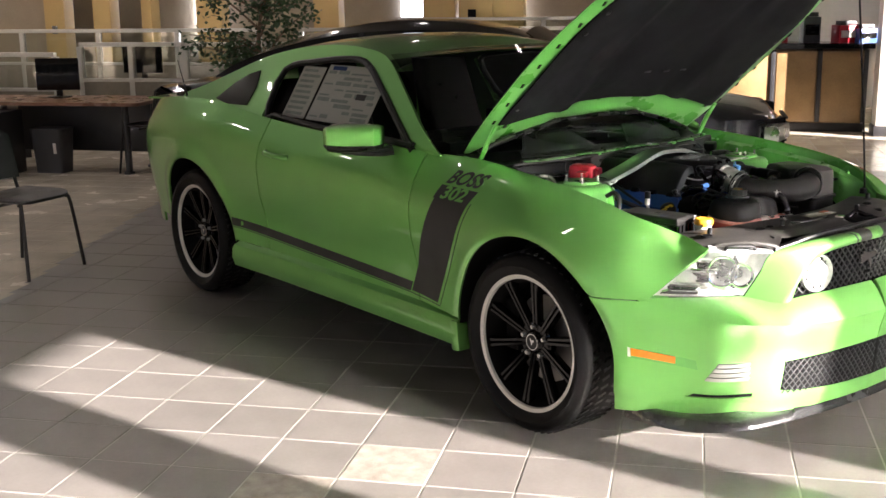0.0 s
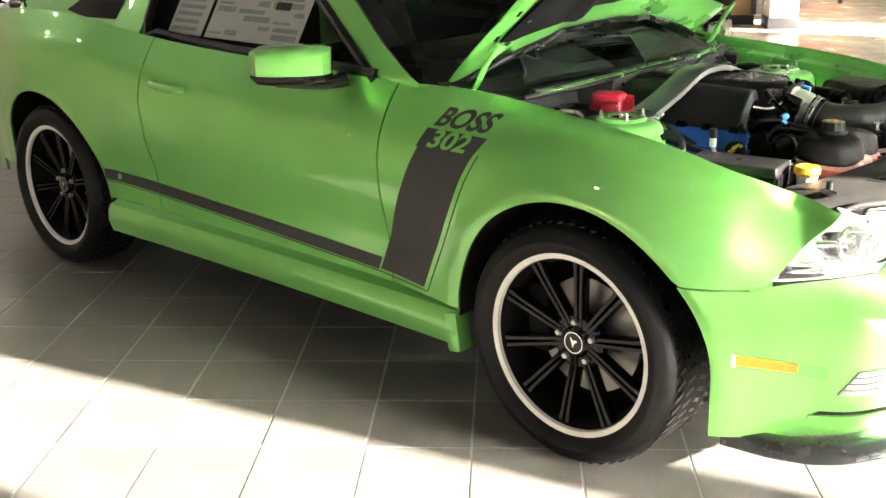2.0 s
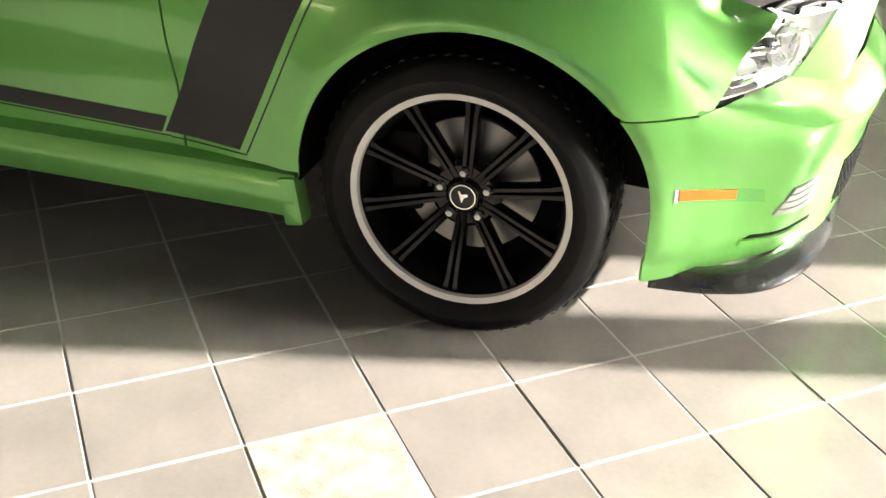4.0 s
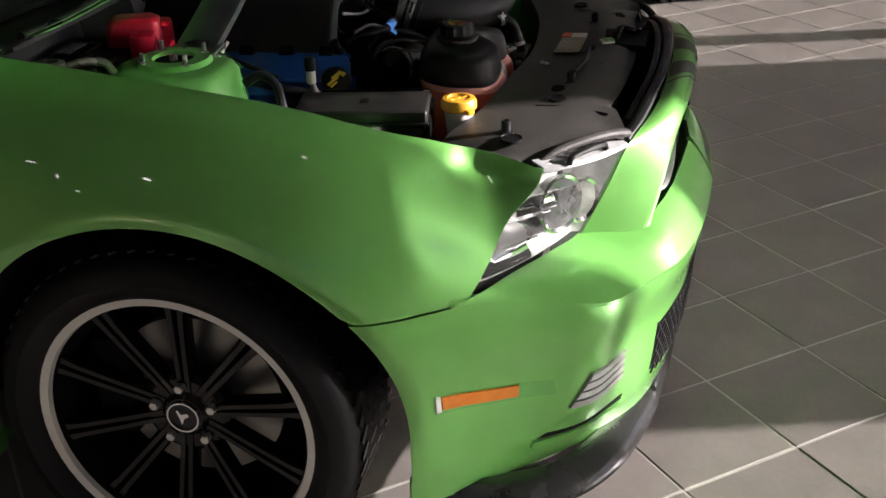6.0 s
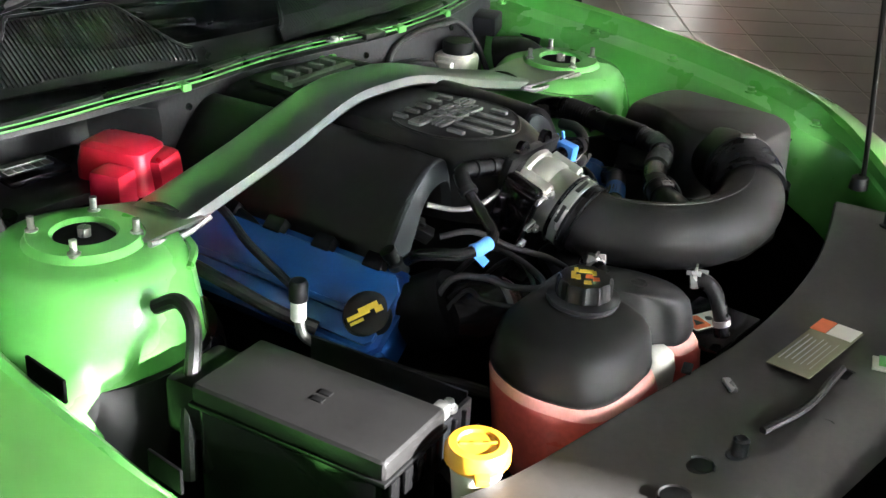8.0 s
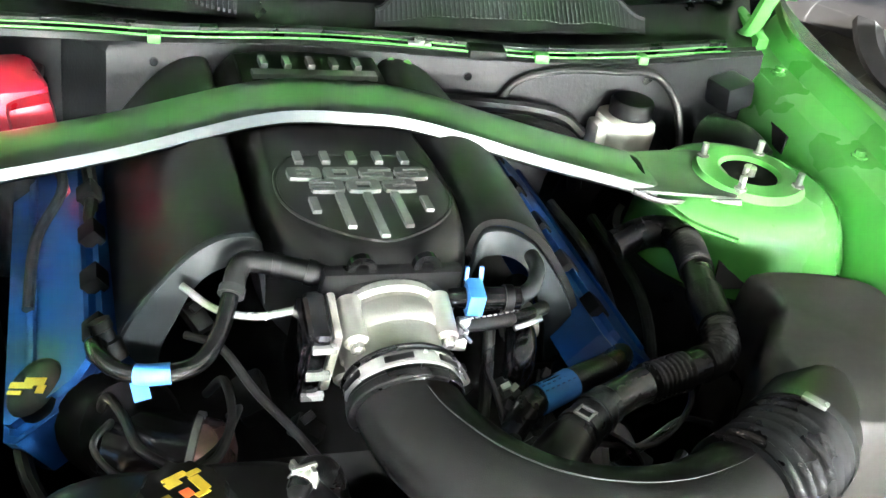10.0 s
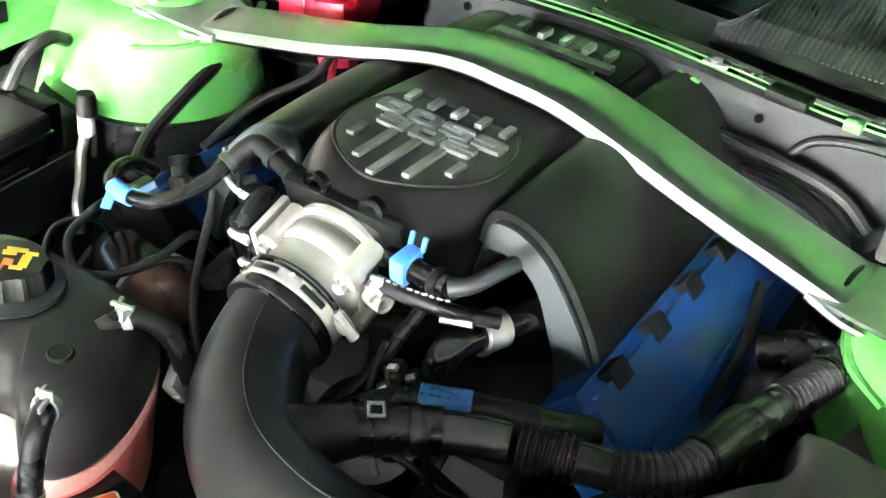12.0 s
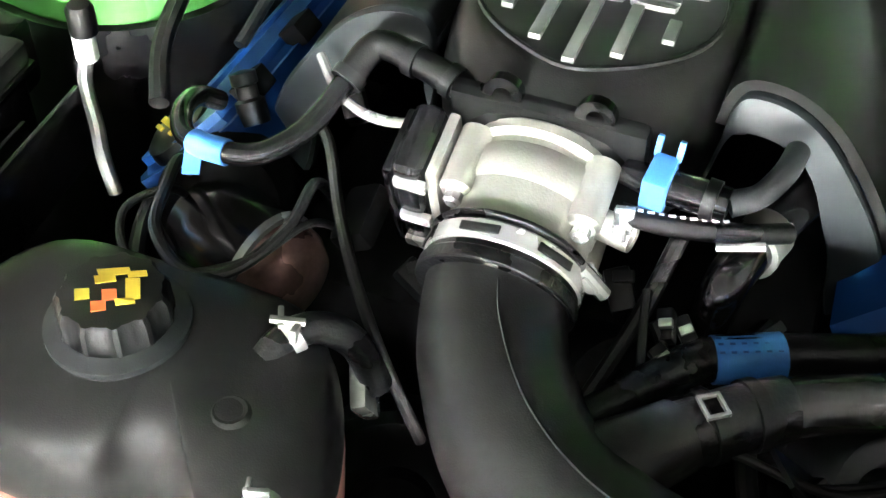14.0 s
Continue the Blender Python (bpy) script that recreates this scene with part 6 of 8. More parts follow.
for s in (-1, 1):
    part("cover_edge", tube([(0.59, s * 0.603, 0.76), (0.63, s * 0.556, 0.778), (0.69, s * 0.49, 0.782), (0.735, s * 0.425, 0.768), (0.742, s * 0.405, 0.745)], (0.005, 0.008, 0.009, 0.009, 0.008), 10, 5), DUSTY, rc)
    part("lamp_handle", tube([(0.652, s * 0.582, 0.764), (0.658, s * 0.575, 0.776), (0.7, s * 0.505, 0.774), (0.706, s * 0.495, 0.762)], 0.006, 8, 3), PLASTIC, rc)
    part("cover_groove", tube([(0.56, s * 0.36, 0.7895), (0.63, s * 0.36, 0.79), (0.7, s * 0.38, 0.786)], 0.002, 6, 3), PLASTIC, rc)
for x, y in ((0.53, -0.515), (0.61, -0.215), (0.61, 0.25), (0.5, 0.5)):
    part("cover_pin", xf(lathe([(0.014, 0.79), (0.014, 0.793), (0.009, 0.794), (0.009, 0.812), (0.006, 0.814), (0.0, 0.81)], 16), x, y, 0), PLASTIC_G, rc)
for x, y, w in ((0.598, -0.324, 0.016), (0.545, -0.55, 0.018), (0.59, -0.26, 0.012), (0.66, 0.31, 0.014), (0.56, 0.4, 0.014), (0.655, -0.1, 0.01), (0.63, 0.02, 0.011)):
    # closed disc, its colour standing in for the hole's shade
    part("cover_hole", xf(lathe([(0.0, 0.0), (w, 0.0), (w + 0.003, -0.004)], 20), x, y, 0.7935), DARK, rc)
    part("hole_rim", xf(lathe([(w, 0.7925), (w + 0.002, 0.795), (w + 0.004, 0.792)], 20, 160), x, y, 0, 0, 0, 60 * (x > 0.59)), COVER, rc)
part("cover_clip", xf(box(0.012, 0.02, 0.006, 0.002), 0.485, -0.1, 0.792, 0, 0, 20), PLASTIC_G, rc)
part("cover_clip", xf(box(0.01, 0.026, 0.005, 0.002), 0.54, -0.1, 0.794, 0, 0, 50), STEEL, rc)
part("cover_ridge", tube([(0.62, 0.03, 0.794), (0.625, -0.08, 0.795), (0.61, -0.16, 0.795)], 0.005, 8, 4), COVER, rc)
lab = part("emission_label", xf(box(0.055, 0.15, 0.001, 0), 0.578, 0.05, 0.796, 0, -2, -2), mat("olive_label", (0.16, 0.15, 0.085), 0.45), rc, "olive printed sticker", smooth=False)
part("label_red", xf(box(0.02, 0.035, 0.0012, 0), 0.562, 0.11, 0.7968, 0, -2, -2), ORANGE, rc, smooth=False)
part("label_white", xf(box(0.032, 0.035, 0.0012, 0), 0.589, 0.11, 0.7968, 0, -2, -2), WHITE, rc, smooth=False)
for k in range(7):
    part("label_line", xf(box(0.001, 0.08 - 0.008 * (k % 3), 0.0012, 0), 0.556 + 0.0065 * k, 0.035, 0.7966, 0, -2, -2), GREYPRINT, rc, smooth=False)
warn = xf(prism(rounded(0.058, 0.034, 0.004), 0.0008), 0.43, 0.05, 0.774, 0, 0, 70)
part("warning_label", warn, WHITE, rc, "orange and white warning sticker", smooth=False)
part("warning_orange", xf(prism(rounded(0.026, 0.03, 0.003), 0.0008), 0.425, 0.036, 0.7746, 0, 0, 70), ORANGE, rc, smooth=False)
part("warning_sign", xf(prism([(-0.007, -0.006), (0.007, -0.006), (0.0, 0.007)], 0.0008), 0.4255, 0.0365, 0.7752, 0, 0, 70), STRIPE, rc, smooth=False)
for dx, dy in ((0.0, 0.0), (0.006, 0.012)):
    part("warning_mark", xf(prism(rounded(0.009, 0.009, 0.003), 0.0008), 0.431 + dx, 0.057 + dy, 0.7752, 0, 0, 40), STRIPE, rc, smooth=False)
part("label_shelf", xf(box(0.09, 0.12, 0.006, 0.002), 0.435, 0.05, 0.77), PLASTIC_S, rc)
# bonnet latch
part("latch_opening", xf(box(0.1, 0.13, 0.012, 0.004), 0.69, 0.12, 0.789), DARK, rc)
part("latch_hook", tube([(0.67, 0.1, 0.79), (0.68, 0.13, 0.81), (0.71, 0.15, 0.8), (0.72, 0.18, 0.79)], 0.009, 8, 4), PLASTIC_S, rc)
part("latch_tag", xf(box(0.028, 0.03, 0.004, 0.001), 0.655, 0.07, 0.797, 0, 0, 20), MILKY, rc)
part("latch_green", xf(box(0.022, 0.024, 0.005, 0.001), 0.658, 0.075, 0.7985, 0, 0, 20), PAINT_IN, rc)
# washer bottle neck
wash = under("washer_filler")
part("filler_neck", xf(lathe([(0.02, 0.66), (0.022, 0.74), (0.026, 0.78), (0.03, 0.8)], 24), 0.423, -0.418, 0), MILKY, wash)
bm = lathe([(0.031, 0.796), (0.034, 0.8), (0.034, 0.812), (0.03, 0.818), (0.022, 0.819), (0.02, 0.816), (0.0, 0.816)], 28)
part("filler_cap", xf(bm, 0.423, -0.418, 0), YELLOW, wash, "yellow washer fluid cap")
part("cap_tab", xf(box(0.02, 0.016, 0.01, 0.003), 0.446, -0.44, 0.8, 0, 15, -40), YELLOW, wash)
for a in (-0.008, 0.0, 0.008):
    part("cap_rib", xf(box(0.024 - abs(a), 0.003, 0.003, 0.001), 0.423 + a, -0.418 + a, 0.8175, 0, 0, 45), YELLOW, wash)

# fuse box
fuse = under("fuse_box", (0.254, -0.477, 0), 9.8)
part("fuse_body", xf(box(0.236, 0.108, 0.16, 0.008), 0.0, 0.0, 0.72), PLASTIC_S, fuse)
part("fuse_lid", xf(box(0.246, 0.118, 0.026, 0.008, 3), 0, 0, 0.81), COVER, fuse, "flat dusty black fuse box lid")
part("lid_lip", xf(box(0.25, 0.122, 0.006, 0.002), 0, 0, 0.797), PLASTIC, fuse)
for y in (-0.006, 0.008):
    part("lid_emboss", xf(box(0.014, 0.009, 0.0016, 0.0005), 0.005, y, 0.8234), PLASTIC, fuse)
part("fuse_tray", xf(box(0.21, 0.055, 0.004, 0.001), 0.01, 0.088, 0.735), PLASTIC, fuse)
part("tray_wall", xf(box(0.21, 0.004, 0.075, 0.001), 0.01, 0.1175, 0.77), PLASTIC, fuse)
part("tray_rib", xf(box(0.15, 0.004, 0.018, 0.001), 0.02, 0.09, 0.785), PLASTIC, fuse)
for y in (-0.045, -0.02, 0.005, 0.03):
    part("fuse_latch", xf(box(0.012, 0.016, 0.03, 0.003), 0.122, y, 0.782), PLASTIC_S, fuse)
part("fuse_end", xf(box(0.006, 0.06, 0.062, 0.002), 0.117, 0.09, 0.77), PLASTIC_G, fuse)
for y in (0.078, 0.1):
    part("end_rib", xf(box(0.006, 0.004, 0.056, 0.001), 0.122, y, 0.768), PLASTIC_G, fuse)
part("fuse_clip", xf(box(0.016, 0.02, 0.03, 0.004), 0.11, 0.068, 0.802), GREYPRINT, fuse)
part("fuse_bolt", xf(lathe([(0.01, 0), (0.01, 0.004), (0.006, 0.005), (0.006, 0.012), (0.0, 0.012)], 10), 0.112, 0.082, 0.803), STEEL, fuse)
part("fuse_plug", xf(box(0.05, 0.09, 0.07, 0.01), -0.14, -0.01, 0.78), PLASTIC, fuse)
# fluid line beside the fuse box
line_ = under("coolant_line")
part("line_pipe", tube([(0.119, -0.378, 0.845), (0.122, -0.38, 0.82), (0.13, -0.378, 0.8), (0.15, -0.355, 0.782), (0.17, -0.335, 0.77), (0.175, -0.325, 0.74)], 0.0062, 10, 6), ALU, line_)
part("line_collar", xf(lathe([(0.008, 0.82), (0.0095, 0.822), (0.0095, 0.846), (0.007, 0.848)], 14), 0.12, -0.379, 0), WHITE, line_)
part("line_cap", xf(lathe([(0.0115, 0.846), (0.0115, 0.868), (0.009, 0.872), (0.0, 0.873)], 14), 0.119, -0.378, 0), PLASTIC, line_)

# battery
bat = under("battery", (-0.325, -0.475, -0.012), 90)
part("battery_case", xf(box(0.31, 0.175, 0.2, 0.008), 0, 0, 0.775), PLASTIC_S, bat)
part("battery_top", xf(box(0.302, 0.168, 0.018, 0.006), 0, 0, 0.882), PLASTIC, bat)
for u in (-0.07, 0.04):
    part("vent_cover", xf(box(0.09, 0.06, 0.012, 0.004), u, 0.02, 0.894), PLASTIC_S, bat)
    for k in range(5):
        part("battery_print", xf(box(0.012, 0.016, 0.001, 0), u - 0.03 + 0.014 * k, 0.022, 0.9008), GREYPRINT, bat, smooth=False)
    part("battery_label", xf(box(0.07, 0.012, 0.001, 0), u, 0.043, 0.9008), GREYPRINT, bat, smooth=False)
bm = loft([[(x * k - 0.005, y * k, z) for x, y in rounded(0.11, 0.075, 0.018)] for k, z in ((0.92, 0.865), (1.0, 0.87), (1.0, 0.9), (0.9, 0.925), (0.7, 0.932))])
bm.transform(pose(-0.255, -0.345, 0, 0, 0, 20))
part("terminal_cover", bm, RED, None, "bright red plastic terminal cover").parent = car
part("cover_step", xf(box(0.05, 0.05, 0.05, 0.01), -0.225, -0.385, 0.885, 0, 0, 20), RED, car)
part("cover_drop", xf(box(0.04, 0.05, 0.09, 0.012), -0.215, -0.315, 0.875, 10, 0, 15), RED, car)
part("red_lead", tube([(-0.2, -0.3, 0.86), (-0.17, -0.28, 0.83), (-0.16, -0.27, 0.77)], 0.005, 8, 4), RED, car)
part("earth_clamp", xf(lathe([(0.011, 0.0), (0.022, 0.0), (0.022, 0.022), (0.011, 0.024)], 16), -0.29, -0.61, 0.892), ALU, car)
part("earth_lead", tube([(-0.28, -0.6, 0.9), (-0.24, -0.585, 0.91), (-0.21, -0.57, 0.905), (-0.195, -0.565, 0.885)], 0.008, 8, 4), STEEL, car)
# splash flap in front of the tower
flap = sheet([[(-0.053 + 0.011 * t - 0.006 * t * t, 0.458 + 0.092 * t, 0.849 - 0.006 * t), (-0.04 + 0.006 * t, 0.46 + 0.09 * t, 0.838 - 0.004 * t), (-0.018 - 0.006 * t, 0.45 + 0.1 * t, 0.815)] for t in steps(0, 1, 8)], thick=0.004)
part("tower_flap", flap, PLASTIC, bay, "black rubber splash flap")
# brake fluid reservoir
mc = under("brake_reservoir", (-0.312, 0.424, 0), 8)
part("reservoir_bowl", loft([[(x * k, y * k, z) for x, y in rounded(0.075, 0.07, 0.022)] for k, z in ((0.72, 0.80), (0.82, 0.812), (0.95, 0.85), (1.0, 0.885), (0.96, 0.893), (0.8, 0.897))]), MILKY, mc, "yellowed milky fluid bowl")
part("reservoir_shoulder", xf(box(0.035, 0.02, 0.04, 0.008), 0.0, -0.04, 0.868), MILKY, mc)
part("reservoir_cap", xf(lathe([(0.029, 0.894), (0.03, 0.914), (0.027, 0.919), (0.0, 0.92)], 28), 0.0, 0.004, 0), PLASTIC, mc)
part("master_cylinder", xf(lathe([(0.03, -0.08), (0.032, 0.06), (0.026, 0.08), (0.0, 0.082)], 20), 0.0, 0, 0.78, 0, 90), DARK, mc)
part("brake_servo", xf(lathe([(0.0, 0.06), (0.06, 0.055), (0.1, 0.02), (0.11, -0.03)], 32), -0.03, 0.02, 0.76, 0, 90), PLASTIC, mc)
part("wiper_motor", tube([(-0.32, 0.56, 0.86), (-0.28, 0.58, 0.87), (-0.25, 0.6, 0.86)], (0.04, 0.035, 0.028), 14, 4), PLASTIC, car)
part("harness_plug", xf(box(0.05, 0.05, 0.04, 0.008), -0.38, 0.6, 0.91, 10, 0, 20), PLASTIC_G, car)

# ---- bonnet, raised on its rod ----
HINGE, LIFT = Vector((-0.615, 0, 0.952)), 46.0
bonnet = under("bonnet")
bonnet.matrix_world = Matrix.Translation(HINGE) @ pose(0, 0, 0, 0, -LIFT, 0)
HALF = [(0.0, 0.685), (0.15, 0.715), (0.4, 0.735), (0.65, 0.735), (0.9, 0.70), (1.12, 0.63), (1.27, 0.52), (1.37, 0.36), (1.42, 0.18)]
CLOSE = 5.5


def hood(u, v, drop=0.0, inset=0.0):
    """A point of the bonnet: u from hinge to nose, v from -1 to 1 across."""
    w = lerp(HALF, u) - inset
    rear = 0.16 * (1 - v * v) * (1 - u / 1.42) ** 2
    x = u + rear
    z = 0.012 - x * math.tan(radians(CLOSE)) + 0.05 * (1 - v * v) - 0.035 * (u / 1.42) ** 3 + 0.012 * max(0.0, 1 - abs(abs(v) - 0.35) / 0.12)
    return Vector((x, v * w, z - drop))


US, VS = steps(0.0, 1.41, 30), steps(-1, 1, 30)
part("bonnet_skin", sheet([[hood(u, v) for v in VS] for u in US], thick=0.0), PAINT, bonnet, "green outer skin")
# folded inner frame: a green rim all round, sunk panel within
rim = []
for u in US:
    rim.append([hood(u, v, 0.006 + 0.012 * (1 if abs(v) > 0.98 else 0.0)) for v in VS])
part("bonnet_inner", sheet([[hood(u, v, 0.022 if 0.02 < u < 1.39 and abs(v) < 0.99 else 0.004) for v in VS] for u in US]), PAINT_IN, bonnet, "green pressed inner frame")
ins = []
IU = steps(0.21, 1.27, 26)
for u in IU:
    ins.append([hood(u, v * (0.9 - 0.03 * ramp(0.8, 1.3, u)), 0.046 + 0.006 * math.sin(8 * v) * math.sin(9 * u) + (0.012 if abs(abs(v) - 0.52) < 0.05 else 0) - (0.012 if abs(v) > 0.985 else 0)) for v in steps(-1, 1, 32)])
part("insulation", sheet(ins, thick=0.008), mat("felt_lining", (0.004, 0.004, 0.0045), 0.85, 0, 0, 0.3, 12, 0.3, 200, spec=0.15), bonnet, "black felt bonnet lining")
for k in range(9):
    for s in (-1, 1):
        u = 0.2 + 0.12 * k
        part("lining_clip", xf(lathe([(0.0, -0.003), (0.009, -0.001), (0.011, 0.002)], 10), *hood(u, s * 0.86, 0.04)), PLASTIC, bonnet)
        part("frame_hole", xf(box(0.02, 0.012, 0.002, 0), *hood(u + 0.05, s * 0.955, 0.0245)), DARK, bonnet)
part("rear_seal", tube([hood(0.03, v, 0.03) for v in steps(-0.93, 0.93, 16)], 0.009, 8, 2), RUBBER, bonnet, "black rubber seal")
for k in range(4):
    part("lining_slot", xf(box(0.012, 0.04, 0.003, 0.001), *hood(0.42, -0.15 + 0.16 * k, 0.046)), PLASTIC_G, bonnet)
# hinges and rod
for s in (-1, 1):
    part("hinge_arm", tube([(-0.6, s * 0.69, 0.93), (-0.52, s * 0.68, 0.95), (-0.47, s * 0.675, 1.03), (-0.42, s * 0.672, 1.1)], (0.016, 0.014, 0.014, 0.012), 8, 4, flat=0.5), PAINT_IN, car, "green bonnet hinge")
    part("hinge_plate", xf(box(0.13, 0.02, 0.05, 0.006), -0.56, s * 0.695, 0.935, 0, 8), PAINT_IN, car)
part("prop_rod", tube([(0.4, 0.63, 0.795), (0.402, 0.632, 0.83), (0.36, 0.64, 1.2), (0.3, 0.64, 1.72)], 0.0045, 8, 6), PLASTIC, car, "thin black prop rod")
part("rod_socket", xf(lathe([(0.016, 0.785), (0.014, 0.805), (0.006, 0.81)], 14), 0.4, 0.63, 0), PLASTIC, car)
# cabin: dark trim seen through the glass
cab = under("cabin")
part("dashboard", xf(box(0.4, 1.3, 0.16, 0.05), -0.95, 0, 0.93), PLASTIC, cab)
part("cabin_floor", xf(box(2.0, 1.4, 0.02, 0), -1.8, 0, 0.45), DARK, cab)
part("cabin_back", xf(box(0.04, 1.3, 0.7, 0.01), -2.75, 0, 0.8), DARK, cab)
for s in (-1, 1):
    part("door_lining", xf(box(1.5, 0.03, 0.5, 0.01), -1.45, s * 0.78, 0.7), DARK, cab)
    part("seat_back", loft([[(x - 1.9 - 0.25 * t, s * 0.37 + y * (1 - 0.3 * t), 0.55 + 0.72 * t) for x, y in rounded(0.14, 0.46, 0.06)] for t in (0, 0.3, 0.7, 0.95, 1.0)]), PLASTIC, cab)
    part("seat_base", xf(box(0.5, 0.48, 0.16, 0.06), -1.65, s * 0.37, 0.58), PLASTIC, cab)
wheel_ring = [(0.0 + 0.17 * math.cos(a) * 0.4, 0.17 * math.sin(a), 0.17 * math.cos(a)) for a in [2 * math.pi * k / 20 for k in range(21)]]
part("steering_wheel", xf(tube(wheel_ring, 0.016, 8, 2, caps=False), -1.25, 0.37, 0.95), PLASTIC, cab)
# price sheets behind the side glass
stk = under("window_sticker")


def glass_patch(name, x0, x1, z0, z1, material, out=-0.03):
    rr = [[flank(x0 + (x1 - x0) * i / 6, z0 + (z1 - z0) * j / 3, -1, out) for j in range(4)] for i in range(7)]
    return part(name, flip_out(sheet(rr), -1), material, stk, smooth=False)


glass_patch("sticker_sheet", -1.99, -1.78, 1.03, 1.27, PAPER)
glass_patch("sticker_sheet", -1.76, -1.24, 1.03, 1.285, PAPER)
rnd = random.Random(4)
for k in range(9):
    z = 1.045 + 0.025 * k
    glass_patch("print_block", -1.98 + 0.01, -1.8 - rnd.uniform(0, 0.06), z, z + 0.013, PAPER_G, -0.028)
    a = -1.74
    while a < -1.3:
        b = a + rnd.uniform(0.06, 0.16)
        if rnd.random() < 0.8:
            glass_patch("print_block", a, min(b, -1.26), z, z + rnd.choice((0.008, 0.014, 0.018)), PAPER_G, -0.028)
        a = b + 0.02
glass_patch("print_dark", -1.42, -1.34, 1.14, 1.165, STRIPE, -0.027)
glass_patch("print_header", -1.72, -1.6, 1.262, 1.28, BLUE, -0.027)
# rear spoiler and aerial
sp = []
for v in steps(-1, 1, 20):
    sp.append([(-3.46 - 0.05 * (1 - v * v) + a, v * 0.70, 1.105 - 0.03 * abs(v) ** 3 + b) for a, b in ((0.13, -0.012), (0.05, 0.004), (-0.06, 0.018), (-0.08, 0.012), (-0.06, 0.0), (0.05, -0.016))])
bm = sheet(sp, close=True)
bmesh.ops.recalc_face_normals(bm, faces=bm.faces)
part("rear_spoiler", bm, PLASTIC_S, car, "black rear spoiler")
for s in (-1, 1):
    part("spoiler_post", xf(box(0.14, 0.04, 0.08, 0.015), -3.42, s * 0.6, 1.06), PLASTIC_S, car)
part("aerial", tube([(-3.12, -0.72, 1.06), (-3.16, -0.725, 1.16), (-3.2, -0.73, 1.26)], (0.007, 0.003, 0.002), 6, 3), PLASTIC, car, "short black aerial")
part("boot_lid", sheet([[(-3.22 - 0.55 * t, v * (0.74 - 0.06 * t), 1.075 - 0.035 * t - 0.03 * v * v) for v in steps(-1, 1, 12)] for t in steps(0, 1, 6)], thick=0.01), PAINT, car)

# ---- showroom ----
TURN = 39.9
ROOM = pose(0, 0, 0, 0, 0, TURN)
CEIL, HEAD, AW, BW = 4.3, 3.62, 8.5, -8.5


def rm(a, b, z=0.0):
    return ROOM @ Vector((a, b, z))


def room_thing(name, label, category, a, b, z=0.0, turn=0.0, group="", kind=""):
    p = rm(a, b, z)
    return thing(name, label, category, tuple(p), TURN + turn, group, kind)


def slab(name, a0, a1, b0, b1, z0, z1, material, parent=None, bevel=0.0, label=""):
    """A block between two places of the room; a thing of the setting when it has no parent."""
    bm = box(a1 - a0, b1 - b0, z1 - z0, bevel)
    if parent:
        inv = parent.matrix_world.inverted() @ ROOM
        bm.transform(inv @ pose((a0 + a1) / 2, (b0 + b1) / 2, (z0 + z1) / 2))
        return part(name, bm, material, parent, label, smooth=bool(bevel))
    bm.transform(ROOM @ pose((a0 + a1) / 2, (b0 + b1) / 2, (z0 + z1) / 2))
    return tagged(part(name, bm, material, None, label, smooth=bool(bevel)), kind="structure")


WALL = mat("cream_wall", (0.42, 0.4, 0.36), 0.75, vary=0.06, scale=2)
WALL_D = mat("dim_wall", (0.4, 0.33, 0.24), 0.8, vary=0.1, scale=2)
COLUMN = mat("yellow_column", (0.6, 0.42, 0.17), 0.6, vary=0.06, scale=3)
# ceiling is out of view; its dark tone cuts the light bounced down
CEILING = mat("low_bounce_ceiling", (0.1, 0.1, 0.1), 0.85, vary=0.06, scale=3)
FRAME = mat("window_frame", (0.09, 0.085, 0.08), 0.45, vary=0.1)
PANE = glass("window_glass", (0.93, 0.96, 0.94))
GROUT = mat("grout", (0.44, 0.42, 0.38), 0.85, vary=0.15, scale=6)
TILE = mat("grey_tile", (0.19, 0.176, 0.156), 0.36, vary=0.14, scale=5, bump=0.06, bump_scale=120, rough_vary=0.03, spread=0.07)
BEIGE = mat("beige_tile", (0.66, 0.59, 0.48), 0.22, vary=0.12, scale=3, bump=0.03, bump_scale=90, spread=0.05)
ROUGH_TILE = mat("stone_tile", (0.3, 0.27, 0.22), 0.6, vary=0.4, scale=18, bump=0.4, bump_scale=160)
ground = mat("asphalt", (0.06, 0.06, 0.058), 0.9, vary=0.2, scale=2, bump=0.3, bump_scale=80)
bm = bmesh.new()
bmesh.ops.create_grid(bm, x_segments=1, y_segments=1, size=400)
tagged(part("ground", xf(bm, 0, 0, -0.16), ground), kind="structure")
# unseen ring outside, added to hold back light from the low sky
bm = bmesh.new()
ring = []
for k in range(73):
    a = 2 * math.pi * k / 72
    h = 7.5 + 1.2 * math.sin(5 * a) + 0.8 * math.sin(13 * a + 1)
    ring.append([(42 * math.cos(a), 42 * math.sin(a), -0.16), (42 * math.cos(a), 42 * math.sin(a), h), (44 * math.cos(a), 44 * math.sin(a), h - 0.6), (44 * math.cos(a), 44 * math.sin(a), -0.16)])
tagged(part("sky_screen", sheet(ring), mat("low_sky_screen", (0.05, 0.055, 0.04), 0.9, vary=0.5, scale=0.6)), kind="structure")
floor = slab("floor", -14, AW, BW, 15, -0.15, -0.002, GROUT)
# outer walls
slab("wall_west", -14.25, -14, BW, 15, 0, CEIL, WALL_D)
slab("wall_north", -14, AW, 15, 15.25, 0, CEIL, WALL_D)
